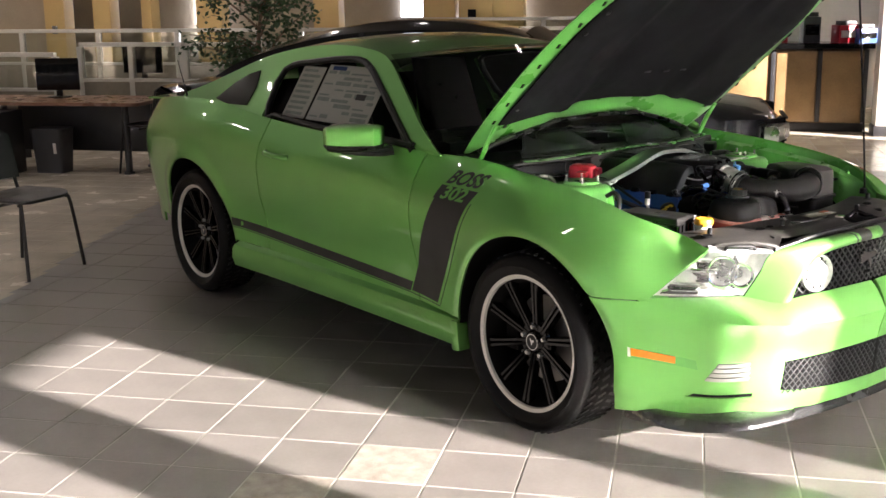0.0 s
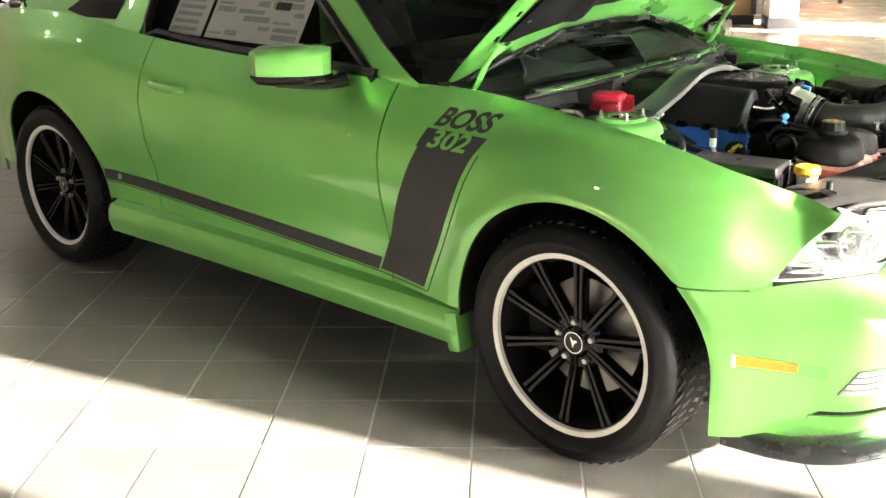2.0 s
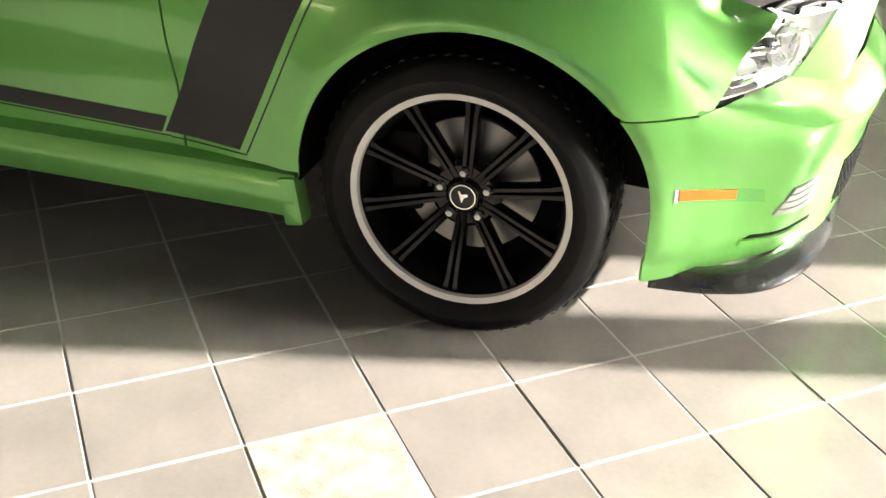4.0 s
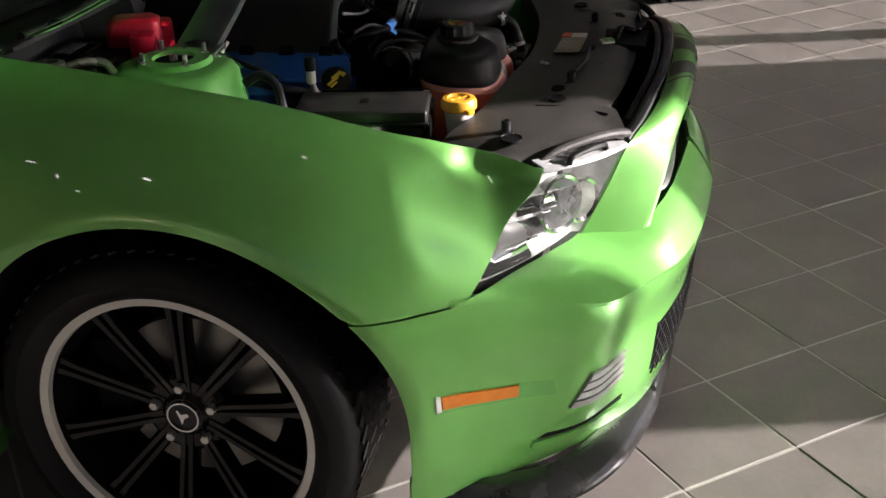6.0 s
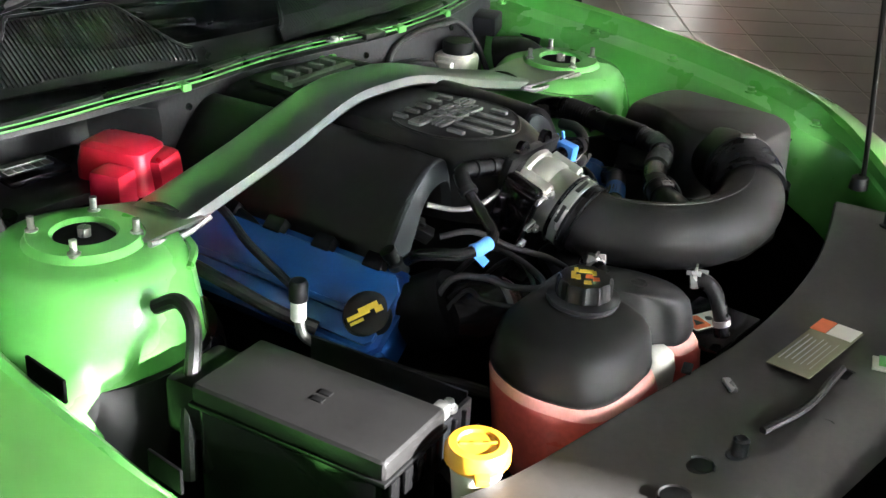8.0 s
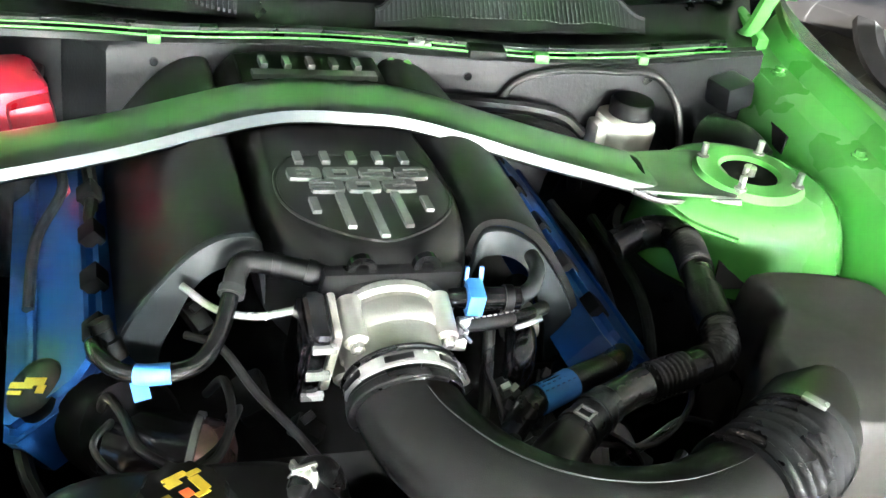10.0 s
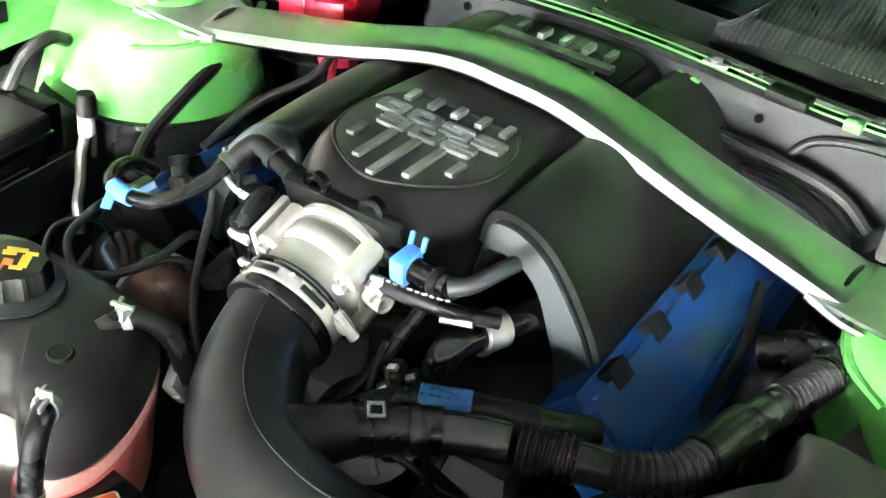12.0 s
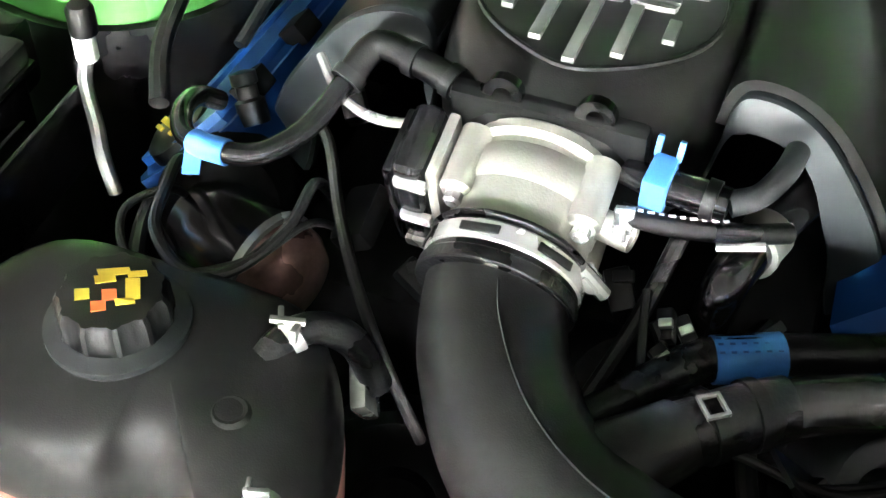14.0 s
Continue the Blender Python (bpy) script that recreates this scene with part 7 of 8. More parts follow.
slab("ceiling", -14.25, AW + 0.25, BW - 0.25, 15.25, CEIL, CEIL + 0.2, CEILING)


def glazing(name, spans, low, head, along_b, where, lo, hi):
    """A wall with windows: spans are the openings along it."""
    edges = sorted(spans)
    solid, cur = [], lo
    for s0, s1 in edges:
        solid.append((cur, s0))
        cur = s1
    solid.append((cur, hi))
    for s0, s1 in solid:
        if s1 - s0 < 0.01:
            continue
        m = FRAME if s1 - s0 < 0.5 else WALL
        if along_b:
            slab("wall_" + name, where, where + 0.2, s0, s1, 0, head, m)
        else:
            slab("wall_" + name, s0, s1, where - 0.2, where, 0, head, m)
    if along_b:
        slab("wall_" + name, where, where + 0.2, lo, hi, head, CEIL, WALL)
        if low > 0:
            slab("wall_" + name, where + 0.02, where + 0.18, lo, hi, 0, low, FRAME)
    else:
        slab("wall_" + name, lo, hi, where - 0.2, where, head, CEIL, WALL)
        if low > 0:
            slab("wall_" + name, lo, hi, where - 0.18, where - 0.02, 0, low, FRAME)
    for k, (s0, s1) in enumerate(edges):
        w = room_thing("window_%d" % (k + 1) if along_b else "window_%d" % (k + 11), "tall clear shop window in a dark metal frame, out of view", "window", 0, 0, kind="structure")
        if along_b:
            slab("pane", where + 0.09, where + 0.1, s0, s1, low, head, PANE, w).visible_shadow = False
            slab("window_bar", where + 0.07, where + 0.12, s0, s1, low, low + 0.05, FRAME, w)
        else:
            slab("pane", s0, s1, where - 0.1, where - 0.09, low, head, PANE, w).visible_shadow = False
            slab("window_bar", s0, s1, where - 0.12, where - 0.07, low, low + 0.05, FRAME, w)


def strip(n0, n1):
    """The stretch of the east front whose sunlight falls between two lines on the floor."""
    k, c = 0.4046, 0.9145
    return ((n0 - k * AW) / c, (n1 - k * AW) / c)


# unseen front: openings and solid stretches follow the sun strips on the floor
glazing("east", [strip(-3.9, -2.07), strip(-1.73, -1.0), strip(-0.845, -0.49), strip(2.1, 2.48), strip(2.56, 3.3), strip(8.5, 9.6)], 0.0, HEAD, True, AW, BW, 15)
# unseen windows, added and sized to fill the flank and offices with skylight
glazing("south_fill", [(-12.6, -11.0), (-10.8, -9.2), (-9.0, -7.2), (-7.0, -5.2), (-5.0, -3.2), (-3.0, -1.2)], 0.1, 2.7, False, BW, -14.25, AW + 0.2)

# ceiling lamps
# much stronger glow for the fill lamps added over the offices
OFFICE_FILL = glow("office_fill_disc", (1.0, 0.9, 0.76), 34.0)
LAMP = glow("lamp_disc", (1.0, 0.92, 0.8), 7.0)
k = 0
for a in (-9.5, -6.5, -3.5, -0.5, 2.5, 5.5):
    for b in (-5, -1.5, 2, 5.5, 9, 12.5):
        lamp = room_thing("ceiling_lamp", "round recessed warm ceiling lamp, out of view", "ceiling lamp", a + 0.2 * (k % 3), b, CEIL, group="ceiling lamps")
        part("lamp_trim", lathe([(0.066, 0.0), (0.074, -0.006), (0.086, -0.004), (0.086, 0.0)], 24), WHITE, lamp)
        part("lamp_disc", xf(lathe([(0.0, 0), (0.065, 0)], 20), 0, 0, -0.003), LAMP, lamp)
        k += 1
# extra unseen lamps, added to brighten the office floor
for a in (-11.5, -10.2, -8.8, -7.4, -5.6):
    for b in (3.6, 7.2, 10.6):
        lamp = room_thing("ceiling_lamp", "round recessed warm ceiling lamp, out of view", "ceiling lamp", a, b, CEIL, group="ceiling lamps")
        part("lamp_trim", lathe([(0.066, 0.0), (0.074, -0.006), (0.086, -0.004), (0.086, 0.0)], 24), WHITE, lamp)
        part("lamp_disc", xf(lathe([(0.0, 0), (0.065, 0)], 20), 0, 0, -0.003), OFFICE_FILL, lamp)

# ---- floor tiles ----
PITCH = 0.3065
OA, OB = -0.2214, -0.924


def tile_mesh(m):
    bm = box(PITCH - 0.0065, PITCH - 0.0065, 0.01, 0.0015, 1)
    me = bpy.data.meshes.new("tile")
    bm.to_mesh(me)
    bm.free()
    me.materials.append(m)
    return me


TILE_ME, STONE_ME = tile_mesh(TILE), tile_mesh(ROUGH_TILE)


def is_beige(a, b):
    return a < -3.55 - 0.19 * b + 0.004 * b * b or b > 6.2


near, far_grey, far_beige = [], [], []
for i in range(-44, 28):
    for j in range(-22, 50):
        a, b = OA + PITCH * (i + 0.5), OB + PITCH * (j + 0.5)
        if a > AW - 0.2 or b < BW + 0.2 or a < -13.8:
            continue
        if (-9 <= i < 6 and -8 <= j < 4) or (0 <= i < 7 and 4 <= j < 12):
            near.append((i, j, a, b))
        else:
            corners = [is_beige(a + p * PITCH / 2, b + q * PITCH / 2) for p in (-1, 1) for q in (-1, 1)]
            if all(corners) or not any(corners) or b > 6:
                (far_beige if is_beige(a, b) else far_grey).append((a, b, PITCH / 2 - 0.0035))
                continue
            # a tile cut along the border
            h = (PITCH - 0.007) / 14
            for p in range(7):
                for q in range(7):
                    c, d = a + (2 * p - 6) * h, b + (2 * q - 6) * h
                    (far_beige if is_beige(c, d) else far_grey).append((c, d, h))
STONES = {(-4, -2), (-3, -1)}
for i, j, a, b in near:
    ob = new("tile", STONE_ME if (i, j) in STONES else TILE_ME)
    ob.parent = floor
    ob.matrix_world = ROOM @ pose(a, b, -0.0052 + 0.0006 * math.sin(i * 3.1 + j * 1.7))


def tile_field(name, cells, m):
    verts, faces = [], []
    for a, b, h in cells:
        n = len(verts)
        for z, q in ((-0.012, h), (-0.0015, h), (0.0, h - (0.0015 if h > 0.1 else 0.0))):
            for sa, sb in ((-1, -1), (1, -1), (1, 1), (-1, 1)):
                verts.append(tuple(rm(a + sa * q, b + sb * q, z)))
        for k in range(4):
            l = (k + 1) % 4
            faces += [(n + k, n + l, n + 4 + l, n + 4 + k), (n + 4 + k, n + 4 + l, n + 8 + l, n + 8 + k)]
        faces.append((n + 8, n + 9, n + 10, n + 11))
    me = bpy.data.meshes.new(name)
    me.from_pydata(verts, [], faces)
    me.materials.append(m)
    ob = new(name, me)
    ob.parent = floor
    return tagged(ob, kind="stuff")


tile_field("tiles", far_grey, TILE)
tile_field("tiles", far_beige, BEIGE)

# ---- offices behind ----
OFFICE = mat("partition_cloth", (0.27, 0.24, 0.19), 0.85, vary=0.12, scale=20, bump=0.2, bump_scale=300)
WHITEF = mat("white_frame", (0.62, 0.6, 0.54), 0.5, vary=0.05)
DESK = mat("desk_top", (0.2, 0.09, 0.05), 0.3, vary=0.2, scale=6)
GREYD = mat("dark_grey_metal", (0.03, 0.03, 0.032), 0.45, vary=0.15)
WOOD = mat("pale_wood", (0.3, 0.19, 0.085), 0.4, vary=0.18, scale=4)
PGLASS = glass("partition_glass", (0.75, 0.8, 0.78))


def partition(a0, a1, b, top, sill, turn_b=False, bays=2):
    p = room_thing("office_partition", "low fabric office partition with framed glass on top", "partition", (a0 + a1) / 2, b, group="office partitions")
    slab("partition_panel", a0, a1, b - 0.03, b + 0.03, 0.02, sill, OFFICE, p, 0.004)
    slab("top_rail", a0, a1, b - 0.035, b + 0.035, top - 0.045, top, WHITEF, p, 0.006)
    slab("glass_sill", a0, a1, b - 0.035, b + 0.035, sill, sill + 0.035, WHITEF, p, 0.006)
    for k in range(bays + 1):
        a = a0 + (a1 - a0) * k / bays
        slab("post", a - 0.03, a + 0.03, b - 0.034, b + 0.034, 0.0, top - 0.046, WHITEF, p, 0.005)
    for k in range(bays):
        x0, x1 = a0 + (a1 - a0) * k / bays + 0.032, a0 + (a1 - a0) * (k + 1) / bays - 0.032
        slab("glass", x0, x1, b - 0.005, b + 0.005, sill + 0.036, top - 0.046, PGLASS, p)
    return p


partition(-9.6, -6.6, 6.3, 1.07, 0.66, bays=2)
partition(-6.5, -5.3, 6.65, 1.16, 0.74, bays=2)
partition(-5.25, -4.0, 6.6, 1.16, 0.74, bays=2)
partition(-9.5, -5.2, 8.6, 1.25, 0.8, bays=4)
partition(-5.0, -0.4, 9.6, 1.22, 0.85, bays=5)
partition(-4.2, -1.0, 11.6, 1.3, 0.8, bays=3)


def desk(a, b, w, d, top=0.72):
    t = room_thing("office_desk", "dark office desk with a reddish wood top and grey modesty panel", "desk", a, b, group="office desks")
    part("desk_top", xf(prism(rounded(w, d, 0.08), 0.03, 0.006), 0, 0, top - 0.03), DESK, t)
    part("modesty_panel", xf(box(w * 0.75, 0.02, 0.52, 0.004), w * 0.05, d * 0.2, 0.42), GREYD, t)
    for dx in (-w / 2 + 0.12, w / 2 - 0.2):
        part("leg", xf(lathe([(0.05, 0), (0.05, 0.02), (0.032, 0.03), (0.032, top - 0.03)], 18), dx, -d * 0.3, 0), GREYD, t)
        part("leg", xf(lathe([(0.05, 0), (0.05, 0.02), (0.032, 0.03), (0.032, top - 0.03)], 18), dx, d * 0.3, 0), GREYD, t)
    return t


desk(-5.9, 5.25, 1.9, 0.8, 0.68)
desk(-8.2, 5.2, 1.8, 0.8, 0.68)
desk(-3.2, 10.6, 1.8, 0.8)


def monitor(a, b, z, turn=0.0, w=0.42, h=0.31):
    m = room_thing("computer_monitor", "black flat computer monitor on a desk stand", "monitor", a, b, z, turn, group="monitors")
    part("screen", xf(box(w, 0.03, h, 0.008), 0, 0, 0.07 + h / 2), GLOSS, m)
    part("back_shell", xf(box(w * 0.6, 0.05, h * 0.6, 0.02), 0, 0.03, 0.07 + h / 2), PLASTIC, m)
    part("stand", xf(box(0.06, 0.03, 0.14, 0.008), 0, 0.02, 0.07), PLASTIC, m)
    part("foot", xf(prism(rounded(0.22, 0.16, 0.05), 0.012, 0.003), 0, 0.02, 0), PLASTIC, m)


monitor(-6.05, 5.4, 0.68, 12)
monitor(-5.95, 7.0, 0.74, -8, 0.5, 0.3)
monitor(-3.4, 10.6, 0.72, 15)
monitor(-8.4, 5.5, 0.68, 20)
cab = room_thing("filing_cabinet", "dark grey metal filing cabinet with two drawers", "cabinet", -6.55, 4.75)
part("cabinet_body", xf(box(0.6, 0.6, 0.6, 0.008), 0, 0, 0.3), GREYD, cab)
for k in range(2):
    d = part("drawer", xf(box(0.56, 0.02, 0.26, 0.006), 0, -0.305, 0.16 + 0.28 * k), GREYD, cab)
    part("drawer_handle", xf(box(0.12, 0.02, 0.015, 0.005), 0, -0.322, 0.22 + 0.28 * k), STEEL, d)
bin_ = room_thing("waste_bin", "dark grey plastic waste bin with a white label", "bin", -5.95, 5.05)
part("bin_body", loft([[(x * k, y * k, z) for x, y in rounded(0.34, 0.26, 0.04)] for k, z in ((0.82, 0.0), (0.98, 0.4), (1.03, 0.42), (1.0, 0.425))]), mat("bin_plastic", (0.05, 0.05, 0.055), 0.5), bin_)
part("bin_label", xf(box(0.03, 0.004, 0.1, 0), 0.09, -0.128, 0.24, 4), WHITE, bin_)
for k in range(9):
    w = room_thing("desk_clutter", "small office box of papers and files on a desk", "office supplies", -9.2 + 0.33 * k, 5.95 if k % 2 else 6.0, 0.68 if k < 7 else 0.0, 20 * k, group="desk clutter")
    hgt = 0.1 + 0.05 * ((k * 7) % 4)
    part("box_body", xf(box(0.22, 0.16, hgt, 0.006), 0, 0, hgt / 2), (PLASTIC, WHITEF, DESK, GREYD)[k % 4], w)
    part("box_lid", xf(box(0.23, 0.17, 0.02, 0.004), 0, 0, hgt + 0.0105), (GREYD, PAPER, WHITEF, PLASTIC)[k % 4], w)

# chairs
CHAIRM = mat("chair_frame", (0.025, 0.023, 0.022), 0.4, 0.3)
SEATM = mat("chair_plastic", (0.012, 0.012, 0.013), 0.45, vary=0.2, bump=0.1, bump_scale=300)


def chair(name="stacking_chair"):
    c = thing(name, "black plastic stacking chair on thin dark metal legs", "chair", (0, 0, 0), 0, "visitor chairs")
    part("seat", loft([[(x * k, y * k, z + 0.02 * (x / 0.22) ** 2) for x, y in rounded(0.45, 0.43, 0.09)] for k, z in ((0.94, 0.43), (1.0, 0.437), (1.0, 0.452), (0.95, 0.458))]), SEATM, c)
    rr = []
    for v in steps(-1, 1, 10):
        rr.append([(v * 0.215, 0.22 + 0.03 * (1 - v * v) + 0.06 * t, 0.53 + 0.31 * t - 0.05 * abs(v) ** 4 * t) for t in steps(0, 1, 5)])
    part("backrest", sheet(rr, thick=0.016), SEATM, c)
    for s in (-1, 1):
        part("leg", tube([(s * 0.19, -0.17, 0.44), (s * 0.2, -0.2, 0.4), (s * 0.235, -0.24, 0.0)], 0.011, 8, 4), CHAIRM, c)
        part("leg", tube([(s * 0.19, 0.15, 0.44), (s * 0.2, 0.2, 0.4), (s * 0.235, 0.27, 0.0)], 0.011, 8, 4), CHAIRM, c)
        part("back_post", tube([(s * 0.19, 0.14, 0.43), (s * 0.2, 0.215, 0.46), (s * 0.2, 0.25, 0.6), (s * 0.2, 0.285, 0.78)], 0.011, 8, 4), CHAIRM, c)
    part("seat_bar", tube([(-0.19, 0.0, 0.425), (0.19, 0.0, 0.425)], 0.01, 8, 2), CHAIRM, c)
    return c


ch = chair()
ch.matrix_world = ROOM @ pose(-3.94, 1.36, 0, 0, 0, 78)
for a, b, r in ((-4.95, 5.16, 250), (-7.4, 4.2, 190)):
    copy_thing(ch, ROOM @ pose(a, b, 0, 0, 0, r))

# potted fig tree
tree = room_thing("potted_tree", "bushy green potted indoor fig tree", "plant", -4.2, 6.05)
part("pot", lathe([(0.0, 0), (0.16, 0), (0.21, 0.34), (0.225, 0.36), (0.2, 0.36), (0.19, 0.3), (0.0, 0.3)], 28), GREYD, tree)
BARK = mat("bark", (0.16, 0.11, 0.07), 0.85, vary=0.3, scale=20, bump=0.4, bump_scale=80)
part("trunk", tube([(0, 0, 0.28), (0.03, 0.02, 0.6), (-0.02, 0.0, 1.0), (0.02, 0.03, 1.5)], (0.035, 0.03, 0.026, 0.015), 10, 5), BARK, tree)
rnd = random.Random(11)
tips = []
for k in range(26):
    z0 = rnd.uniform(0.6, 1.5)
    an = rnd.uniform(0, 6.28)
    L_ = rnd.uniform(0.25, 0.62) * (1.15 - 0.35 * abs(z0 - 1.05))
    end = Vector((math.cos(an) * L_, math.sin(an) * L_, z0 + rnd.uniform(0.05, 0.5)))
    start = Vector((0.01, 0.01, z0))
    part("limb", tube([start, start.lerp(end, 0.5) + Vector((0, 0, 0.06)), end], (0.012, 0.008, 0.004), 6, 3), BARK, tree)
    for q in range(9):
        tips.append(start.lerp(end, 0.35 + 0.65 * q / 8) + Vector((rnd.gauss(0, 0.06), rnd.gauss(0, 0.06), rnd.gauss(0, 0.05))))
verts, faces = [], []
for p in tips:
    for q in range(9):
        c = p + Vector((rnd.gauss(0, 0.06), rnd.gauss(0, 0.06), rnd.gauss(0, 0.05)))
        d = Vector((rnd.gauss(0, 1), rnd.gauss(0, 1), rnd.uniform(-1.2, 0.3))).normalized()
        s = d.cross(Vector((rnd.gauss(0, 1), rnd.gauss(0, 1), rnd.gauss(0, 1)))).normalized()
        l, w = rnd.uniform(0.05, 0.085), rnd.uniform(0.014, 0.022)
        n = len(verts)
        verts += [tuple(c), tuple(c + d * l * 0.45 + s * w), tuple(c + d * l), tuple(c + d * l * 0.45 - s * w)]
        faces += [(n, n + 1, n + 2), (n, n + 2, n + 3)]
me = bpy.data.meshes.new("crown")
me.from_pydata(verts, [], faces)
me.materials.append(mat("leaf", (0.035, 0.075, 0.022), 0.45, vary=0.4, scale=9))
crown = new("crown", me)
crown.parent = tree
tagged(crown, kind="stuff")

# back wall with columns and openings
for k, (a0, a1) in enumerate(((-12.6, -11.6), (-10.1, -9.75), (-9.25, -8.95), (-8.42, -8.25), (-7.5, -7.08), (-5.6, -5.2), (-3.9, -3.42), (-2.9, -2.4), (-0.6, 0.0), (3.4, 3.9))):
    slab("column", a0, a1, 11.9, 12.2, 0, CEIL, COLUMN, None, 0.01)
slab("wall_back", -14, -9.9, 12.2, 12.35, 0, CEIL, WALL_D)
slab("wall_back", -9.9, 0.0, 12.22, 12.35, 2.4, CEIL, WALL_D)
slab("wall_back", 0.0, 3.0, 12.22, 12.35, 0.0, CEIL, WALL)
ow = room_thing("window_30", "bright office window beyond the desks", "window", 0, 0, kind="structure")
slab("pane", -8.85, -8.5, 14.9, 14.93, 0.7, 2.2, glow("daylight_pane", (0.9, 0.95, 1.0), 2.2), ow)
slab("pane", -3.3, -2.95, 14.9, 14.93, 0.8, 2.4, glow("daylight_pane_soft", (0.95, 0.97, 1.0), 2.0), ow)
slab("pane", -5.0, -4.1, 14.9, 14.93, 1.25, 1.6, glow("daylight_pane_dim", (0.8, 0.88, 1.0), 0.9), ow)
slab("pane", 2.05, 2.75, 14.9, 14.93, 0.1, 2.6, glow("daylight_door", (1.0, 1.0, 1.0), 1.6), ow)
sw = room_thing("light_switch", "small metal wall switch plate", "switch", -9.92, 11.88, 1.15)
part("plate", box(0.09, 0.02, 0.13, 0.004), STEEL, sw)
part("rocker", xf(box(0.03, 0.02, 0.05, 0.003), 0, -0.008, 0), GREYD, sw)
post = room_thing("notice_board", "orange wall panel with a small dark sign", "notice board", -3.1, 11.85, 1.45)
part("board", box(0.5, 0.03, 0.9, 0.006), COLUMN, post)
part("sign", xf(box(0.12, 0.02, 0.12, 0.004), -0.05, -0.02, -0.1), DARK, post)

# wooden counter
cnt = room_thing("service_counter", "pale wood reception counter in a black frame", "counter", 1.2, 9.45)
part("plinth", xf(box(1.56, 0.56, 0.1, 0.004), 0, 0, 0.05), GREYD, cnt)
part("counter_body", xf(box(1.5, 0.54, 0.84, 0.004), 0, 0.01, 0.52), WOOD, cnt)
part("counter_top", xf(box(1.7, 0.7, 0.06, 0.008), 0, 0, 0.99), GLOSS, cnt)
for dx in (-0.77, -0.26, 0.26, 0.77):
    part("frame_upright", xf(box(0.05, 0.58, 0.84, 0.003), dx, 0, 0.53), GREYD, cnt)
for dx in (-0.515, 0.0, 0.515):
    part("wood_panel", xf(box(0.44, 0.012, 0.8, 0.003), dx, -0.266, 0.52), WOOD, cnt)
wp = room_thing("white_pillar", "square white painted pillar beside the counter", "pillar", 2.2, 8.9, kind="structure")
part("shaft", xf(box(0.3, 0.3, CEIL - 0.01, 0.01), 0, 0, CEIL / 2), WHITEF, wp)
part("base_trim", xf(box(0.34, 0.34, 0.12, 0.008), 0, 0, 0.06), GREYD, wp)
for k, (a, col, w, h) in enumerate(((0.95, RED, 0.3, 0.12), (1.35, GREYD, 0.2, 0.3), (1.75, RED, 0.26, 0.2), (1.95, BLUE, 0.25, 0.16))):
    d = room_thing("display_box", "small coloured display box on the counter", "display", a, 9.4, 1.02, 10 * k, group="counter displays")
    part("box_base", xf(box(w, 0.2, h, 0.012), 0, 0, h / 2), col, d)
    part("box_top", xf(box(w * 0.7, 0.16, 0.05, 0.01), 0, 0, h + 0.0255), GREYD, d)
    part("box_front", xf(box(w * 0.8, 0.012, h * 0.4, 0.003), 0, -0.105, h * 0.5), GLOSS if k % 2 else WHITE, d)
rk = room_thing("red_rack", "red and orange slatted display rack", "rack", 3.0, 11.2)
for k in range(6):
    part("slat", xf(box(0.9, 0.05, 0.12, 0.006), 0, 0, 0.15 + 0.2 * k), RED if k % 2 else ORANGE, rk)
for s in (-1, 1):
    part("upright", xf(box(0.05, 0.06, 1.4, 0.005), s * 0.47, 0, 0.7), GREYD, rk)

# ---- black coupe standing behind ----
BLACK = mat("black_paint", (0.006, 0.006, 0.007), 0.2, 0, 1.0, 0.05, 4)
bc = room_thing("parked_coupe", "shiny black coupe parked behind the green car", "car", 0.0, 4.5)


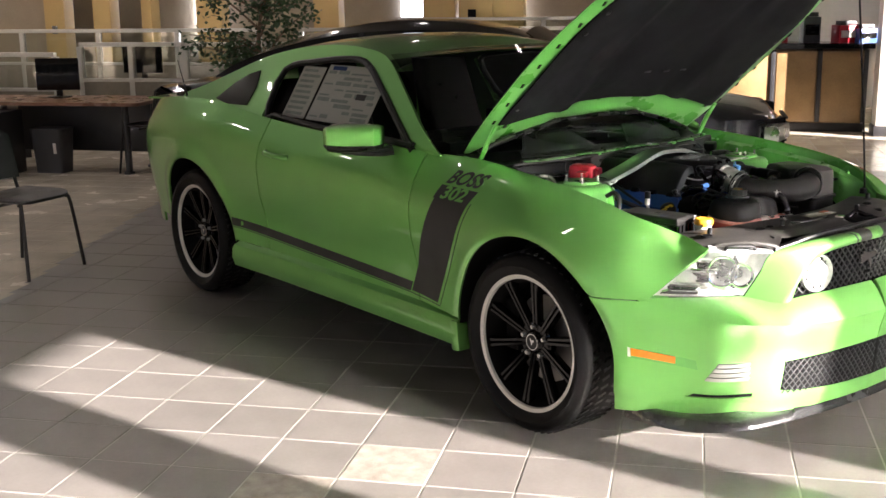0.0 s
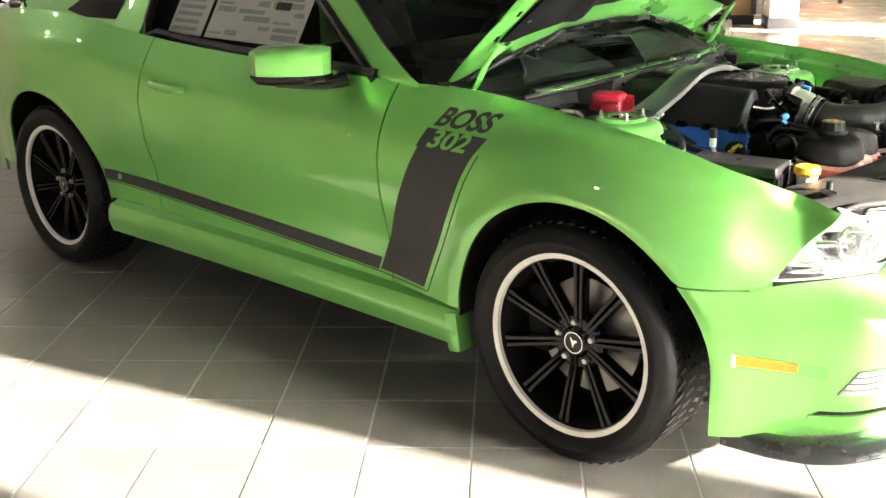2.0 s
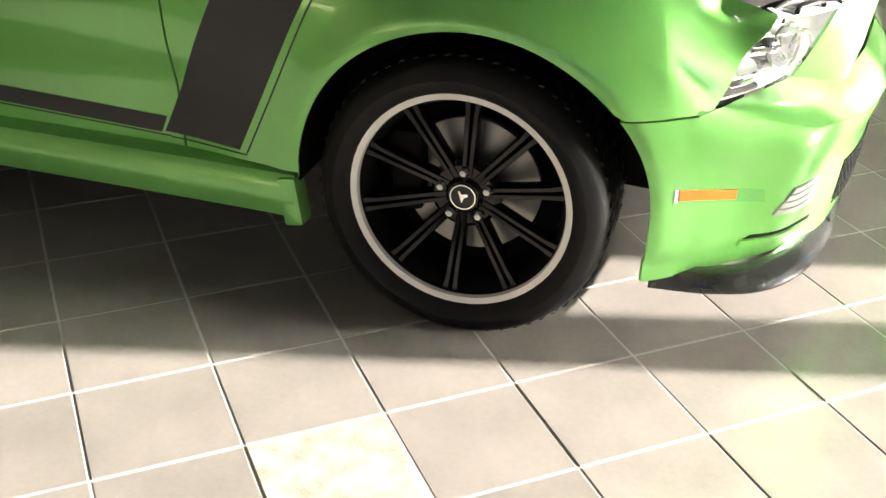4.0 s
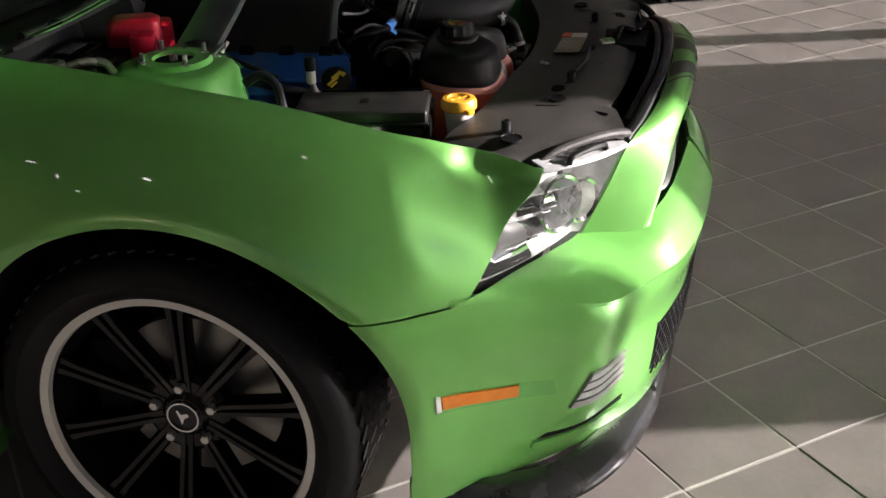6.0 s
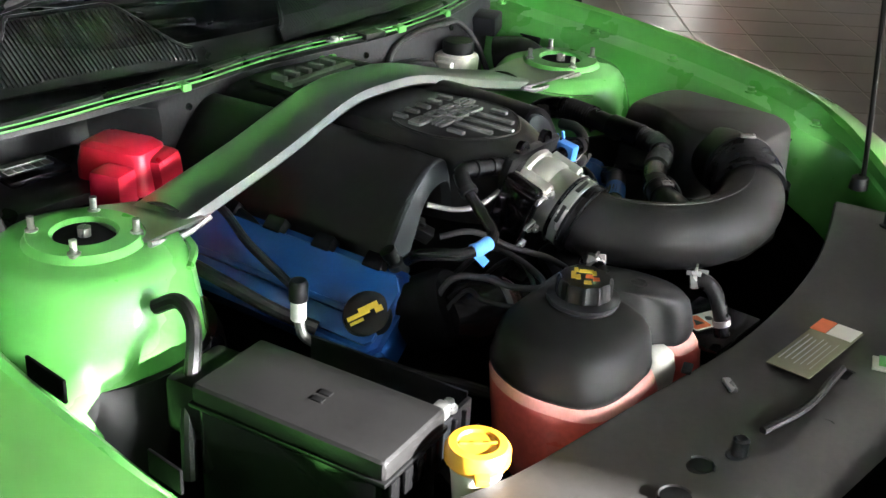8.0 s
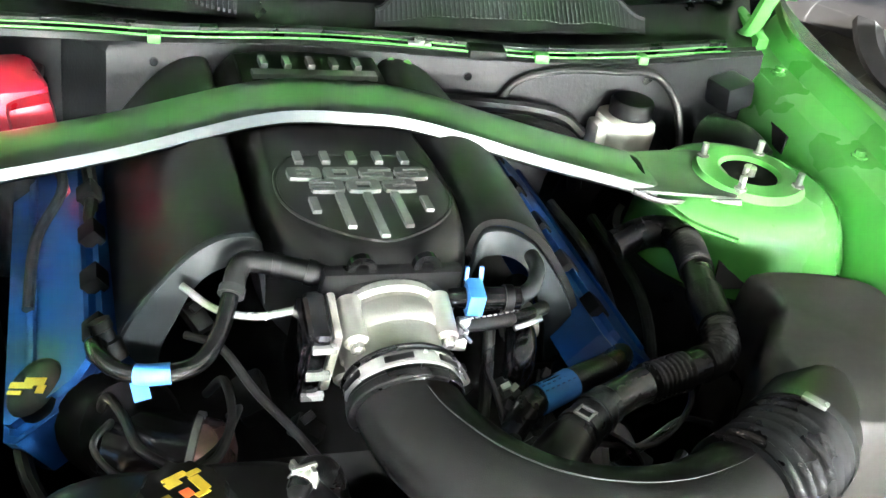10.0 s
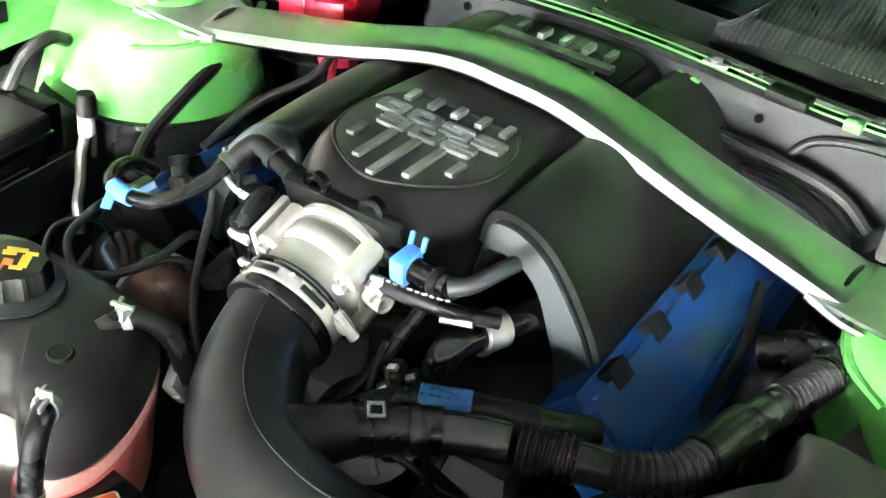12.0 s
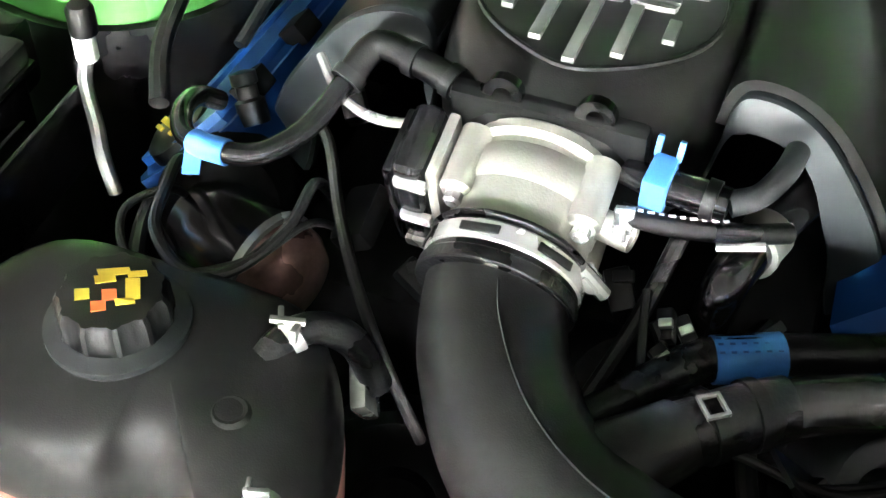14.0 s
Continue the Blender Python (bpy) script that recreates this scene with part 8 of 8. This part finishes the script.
def car_shell(parent, length, width, height, paint, belt=0.62, nose=0.75, cabin=(0.28, 0.92), clear=0.16):
    """A plain car body along local x, nose towards +x, front end at x = 0."""
    rows = []
    for t in steps(0, 1, 36):
        x = -length * t
        w = width / 2 * (1 - 0.34 * (1 - min(1.0, t / 0.12)) ** 2 - 0.22 * max(0.0, (t - 0.9) / 0.1) ** 2)
        deck = nose + 0.2 * min(1.0, t / 0.3) - 0.02 * t
        if t < 0.02:
            deck = nose - 0.12
        ring = [(x, -w * 0.9, clear), (x, -w * 0.99, clear + 0.12), (x, -w, 0.5), (x, -w * 0.98, belt + 0.1), (x, -w * 0.9, deck - 0.03), (x, -w * 0.6, deck + 0.015), (x, 0, deck + 0.03)]
        ring += [(x, -y, z) for x, y, z in ring[-2::-1]]
        rows.append(ring)
    bm = sheet(rows)
    for r in (rows[0], rows[-1]):
        f = bm.faces.new([bm.verts.new(p) for p in r])
    bmesh.ops.remove_doubles(bm, verts=bm.verts, dist=1e-5)
    bmesh.ops.recalc_face_normals(bm, faces=bm.faces)
    part("body", bm, paint, parent, angle=40)
    c0, c1 = -length * cabin[0], -length * cabin[1]
    rows = []
    for t in steps(0, 1, 24):
        x = c0 + (c1 - c0) * t
        up = math.sin(math.pi * min(1, max(0.0, t * 0.96 + 0.02))) ** 0.55
        base = nose + 0.17
        z = base + (height - base) * up
        w = width / 2
        rows.append([(x, -w * 0.88, base - 0.03), (x, -w * (0.88 - 0.2 * up), base + (z - base) * 0.85), (x, -w * 0.5, z - 0.01), (x, 0, z), (x, w * 0.5, z - 0.01), (x, w * (0.88 - 0.2 * up), base + (z - base) * 0.85), (x, w * 0.88, base - 0.03)])
    bm = sheet(rows)
    bmesh.ops.recalc_face_normals(bm, faces=bm.faces)
    part("cabin_top", bm, paint, parent, angle=40)


def road_wheel(parent, x, y, r, w, rim_m, knobs=False):
    h = new("wheel")
    h.parent = parent
    h.matrix_world = parent.matrix_world @ pose(x, y, r, 90 if y < 0 else -90)
    part("tyre", lathe([(r * 0.62, w * 0.42), (r * 0.7, w * 0.5), (r * 0.9, w * 0.5), (r * 0.98, w * 0.4), (r, w * 0.2), (r, -w * 0.2), (r * 0.98, -w * 0.4), (r * 0.9, -w * 0.5), (r * 0.62, -w * 0.42)], 48), TYRE, h)
    if knobs:
        bm = bmesh.new()
        for k in range(36):
            for z, s in ((0.42, 1), (0.15, 0.8), (-0.15, 0.8), (-0.42, 1)):
                b = box(0.03, r * 0.1, w * 0.2 * s, 0)
                b.transform(Matrix.Rotation(2 * math.pi * (k + (0.5 if abs(z) < 0.3 else 0)) / 36, 4, "Z") @ pose(r * (0.985 if abs(z) > 0.3 else 1.0), 0, z * w, 0, 20 * (1 if z > 0 else -1)))
                bm = join(bm, b)
        part("tread_block", bm, TYRE, h, smooth=False)
    part("rim", lathe([(r * 0.64, w * 0.42), (r * 0.6, w * 0.44), (r * 0.57, w * 0.3), (r * 0.55, -w * 0.3)], 40), rim_m, h)
    part("rim_back", xf(lathe([(0, 0), (r * 0.56, 0)], 24), 0, 0, -w * 0.1), DARK, h)
    for k in range(6):
        a = 2 * math.pi * k / 6
        s = box(r * 0.5, r * 0.14, w * 0.1, 0.01)
        s.transform(Matrix.Rotation(a, 4, "Z") @ pose(r * 0.33, 0, w * 0.3, 0, -6))
        part("spoke", s, rim_m, h)
    part("hub", lathe([(0, w * 0.38), (r * 0.13, w * 0.37), (r * 0.15, w * 0.2)], 20), rim_m, h)


bc.matrix_world = ROOM @ pose(0.68, 4.45, 0, 0, 0, 0)
bpy.context.view_layer.update()
car_shell(bc, 4.7, 1.86, 1.43, BLACK)
for x in (-0.95, -3.75):
    for y in (-0.8, 0.8):
        road_wheel(bc, x, y, 0.34, 0.24, ALU)
for k in range(5):
    part("grille_bar", xf(box(0.03, 0.5, 0.02, 0.006), 0.005, -0.32, 0.55 + 0.04 * k), GREYD, bc)
part("front_plate_bar", xf(box(0.02, 1.3, 0.05, 0.01), 0.01, 0, 0.42), GREYD, bc)
part("side_glass", xf(sheet([[(-1.7 - 1.9 * t, -0.86 + 0.11 * v, 0.95 + 0.3 * v * math.sin(math.pi * (0.15 + 0.7 * t))) for v in (0, 0.5, 1)] for t in steps(0, 1, 8)]), 0, -0.01, 0), GLOSS, bc)
part("windscreen", sheet([[(-1.35 - 0.55 * t, v * (0.72 - 0.12 * t), 0.97 + 0.36 * t + 0.03 * (1 - v * v)) for t in steps(0, 1, 4)] for v in steps(-1, 1, 8)], thick=0.004), GLOSS, bc)
part("headlamp", xf(box(0.12, 0.3, 0.12, 0.03), -0.06, -0.66, 0.62, 0, 0, -18), REFLECT, bc)

# ---- maroon pickup ----
MAROON = mat("maroon_paint", (0.05, 0.012, 0.01), 0.25, 0, 1.0, 0.05, 4)
tk = room_thing("pickup_truck", "dark maroon pickup truck on knobbly off-road tyres", "truck", 2.0, 3.25)
tk.matrix_world = ROOM @ pose(2.05, 3.3, 0, 0, 0, 180)
bpy.context.view_layer.update()
for x in (-0.9, -4.2):
    for y in (0.82, -0.82):
        road_wheel(tk, x, y, 0.4, 0.27, ALU, True)
rows = []
for x, zt in ((0.0, 0.95), (-0.05, 1.08), (-0.4, 1.15), (-1.5, 1.2), (-1.55, 1.2), (-2.1, 1.8), (-3.6, 1.82), (-3.8, 1.25), (-5.7, 1.25), (-5.75, 1.2)):
    w = 0.98 if x > -1.52 or x < -3.7 else 0.95
    rows.append([(x, -w, 0.62), (x, -w, 0.95), (x, -w * (0.97 if zt < 1.4 else 0.95), min(zt, 1.1)), (x, -w * (0.9 if zt < 1.4 else 0.78), zt), (x, 0, zt + 0.03), (x, w * (0.9 if zt < 1.4 else 0.78), zt), (x, w * (0.97 if zt < 1.4 else 0.95), min(zt, 1.1)), (x, w, 0.95), (x, w, 0.62)])
bm = sheet(rows, close=True)
bm.faces.new([v for v in bm.verts[:9]])
bm.verts.ensure_lookup_table()
bmesh.ops.recalc_face_normals(bm, faces=bm.faces)
part("body", bm, MAROON, tk, angle=35)
part("chassis", xf(box(5.4, 1.3, 0.2, 0.02), -2.9, 0, 0.52), DARK, tk)
part("front_bumper", xf(box(0.2, 1.9, 0.22, 0.04), 0.06, 0, 0.6), GREYD, tk)
for y in (-0.7, 0.7):
    part("headlamp", xf(box(0.08, 0.34, 0.18, 0.03), 0.01, y, 0.88), REFLECT, tk)
part("side_step", xf(tube([(-1.5, 0.95, 0.42), (-3.6, 0.95, 0.42)], 0.04, 10, 2), 0, 0, 0), GREYD, tk)
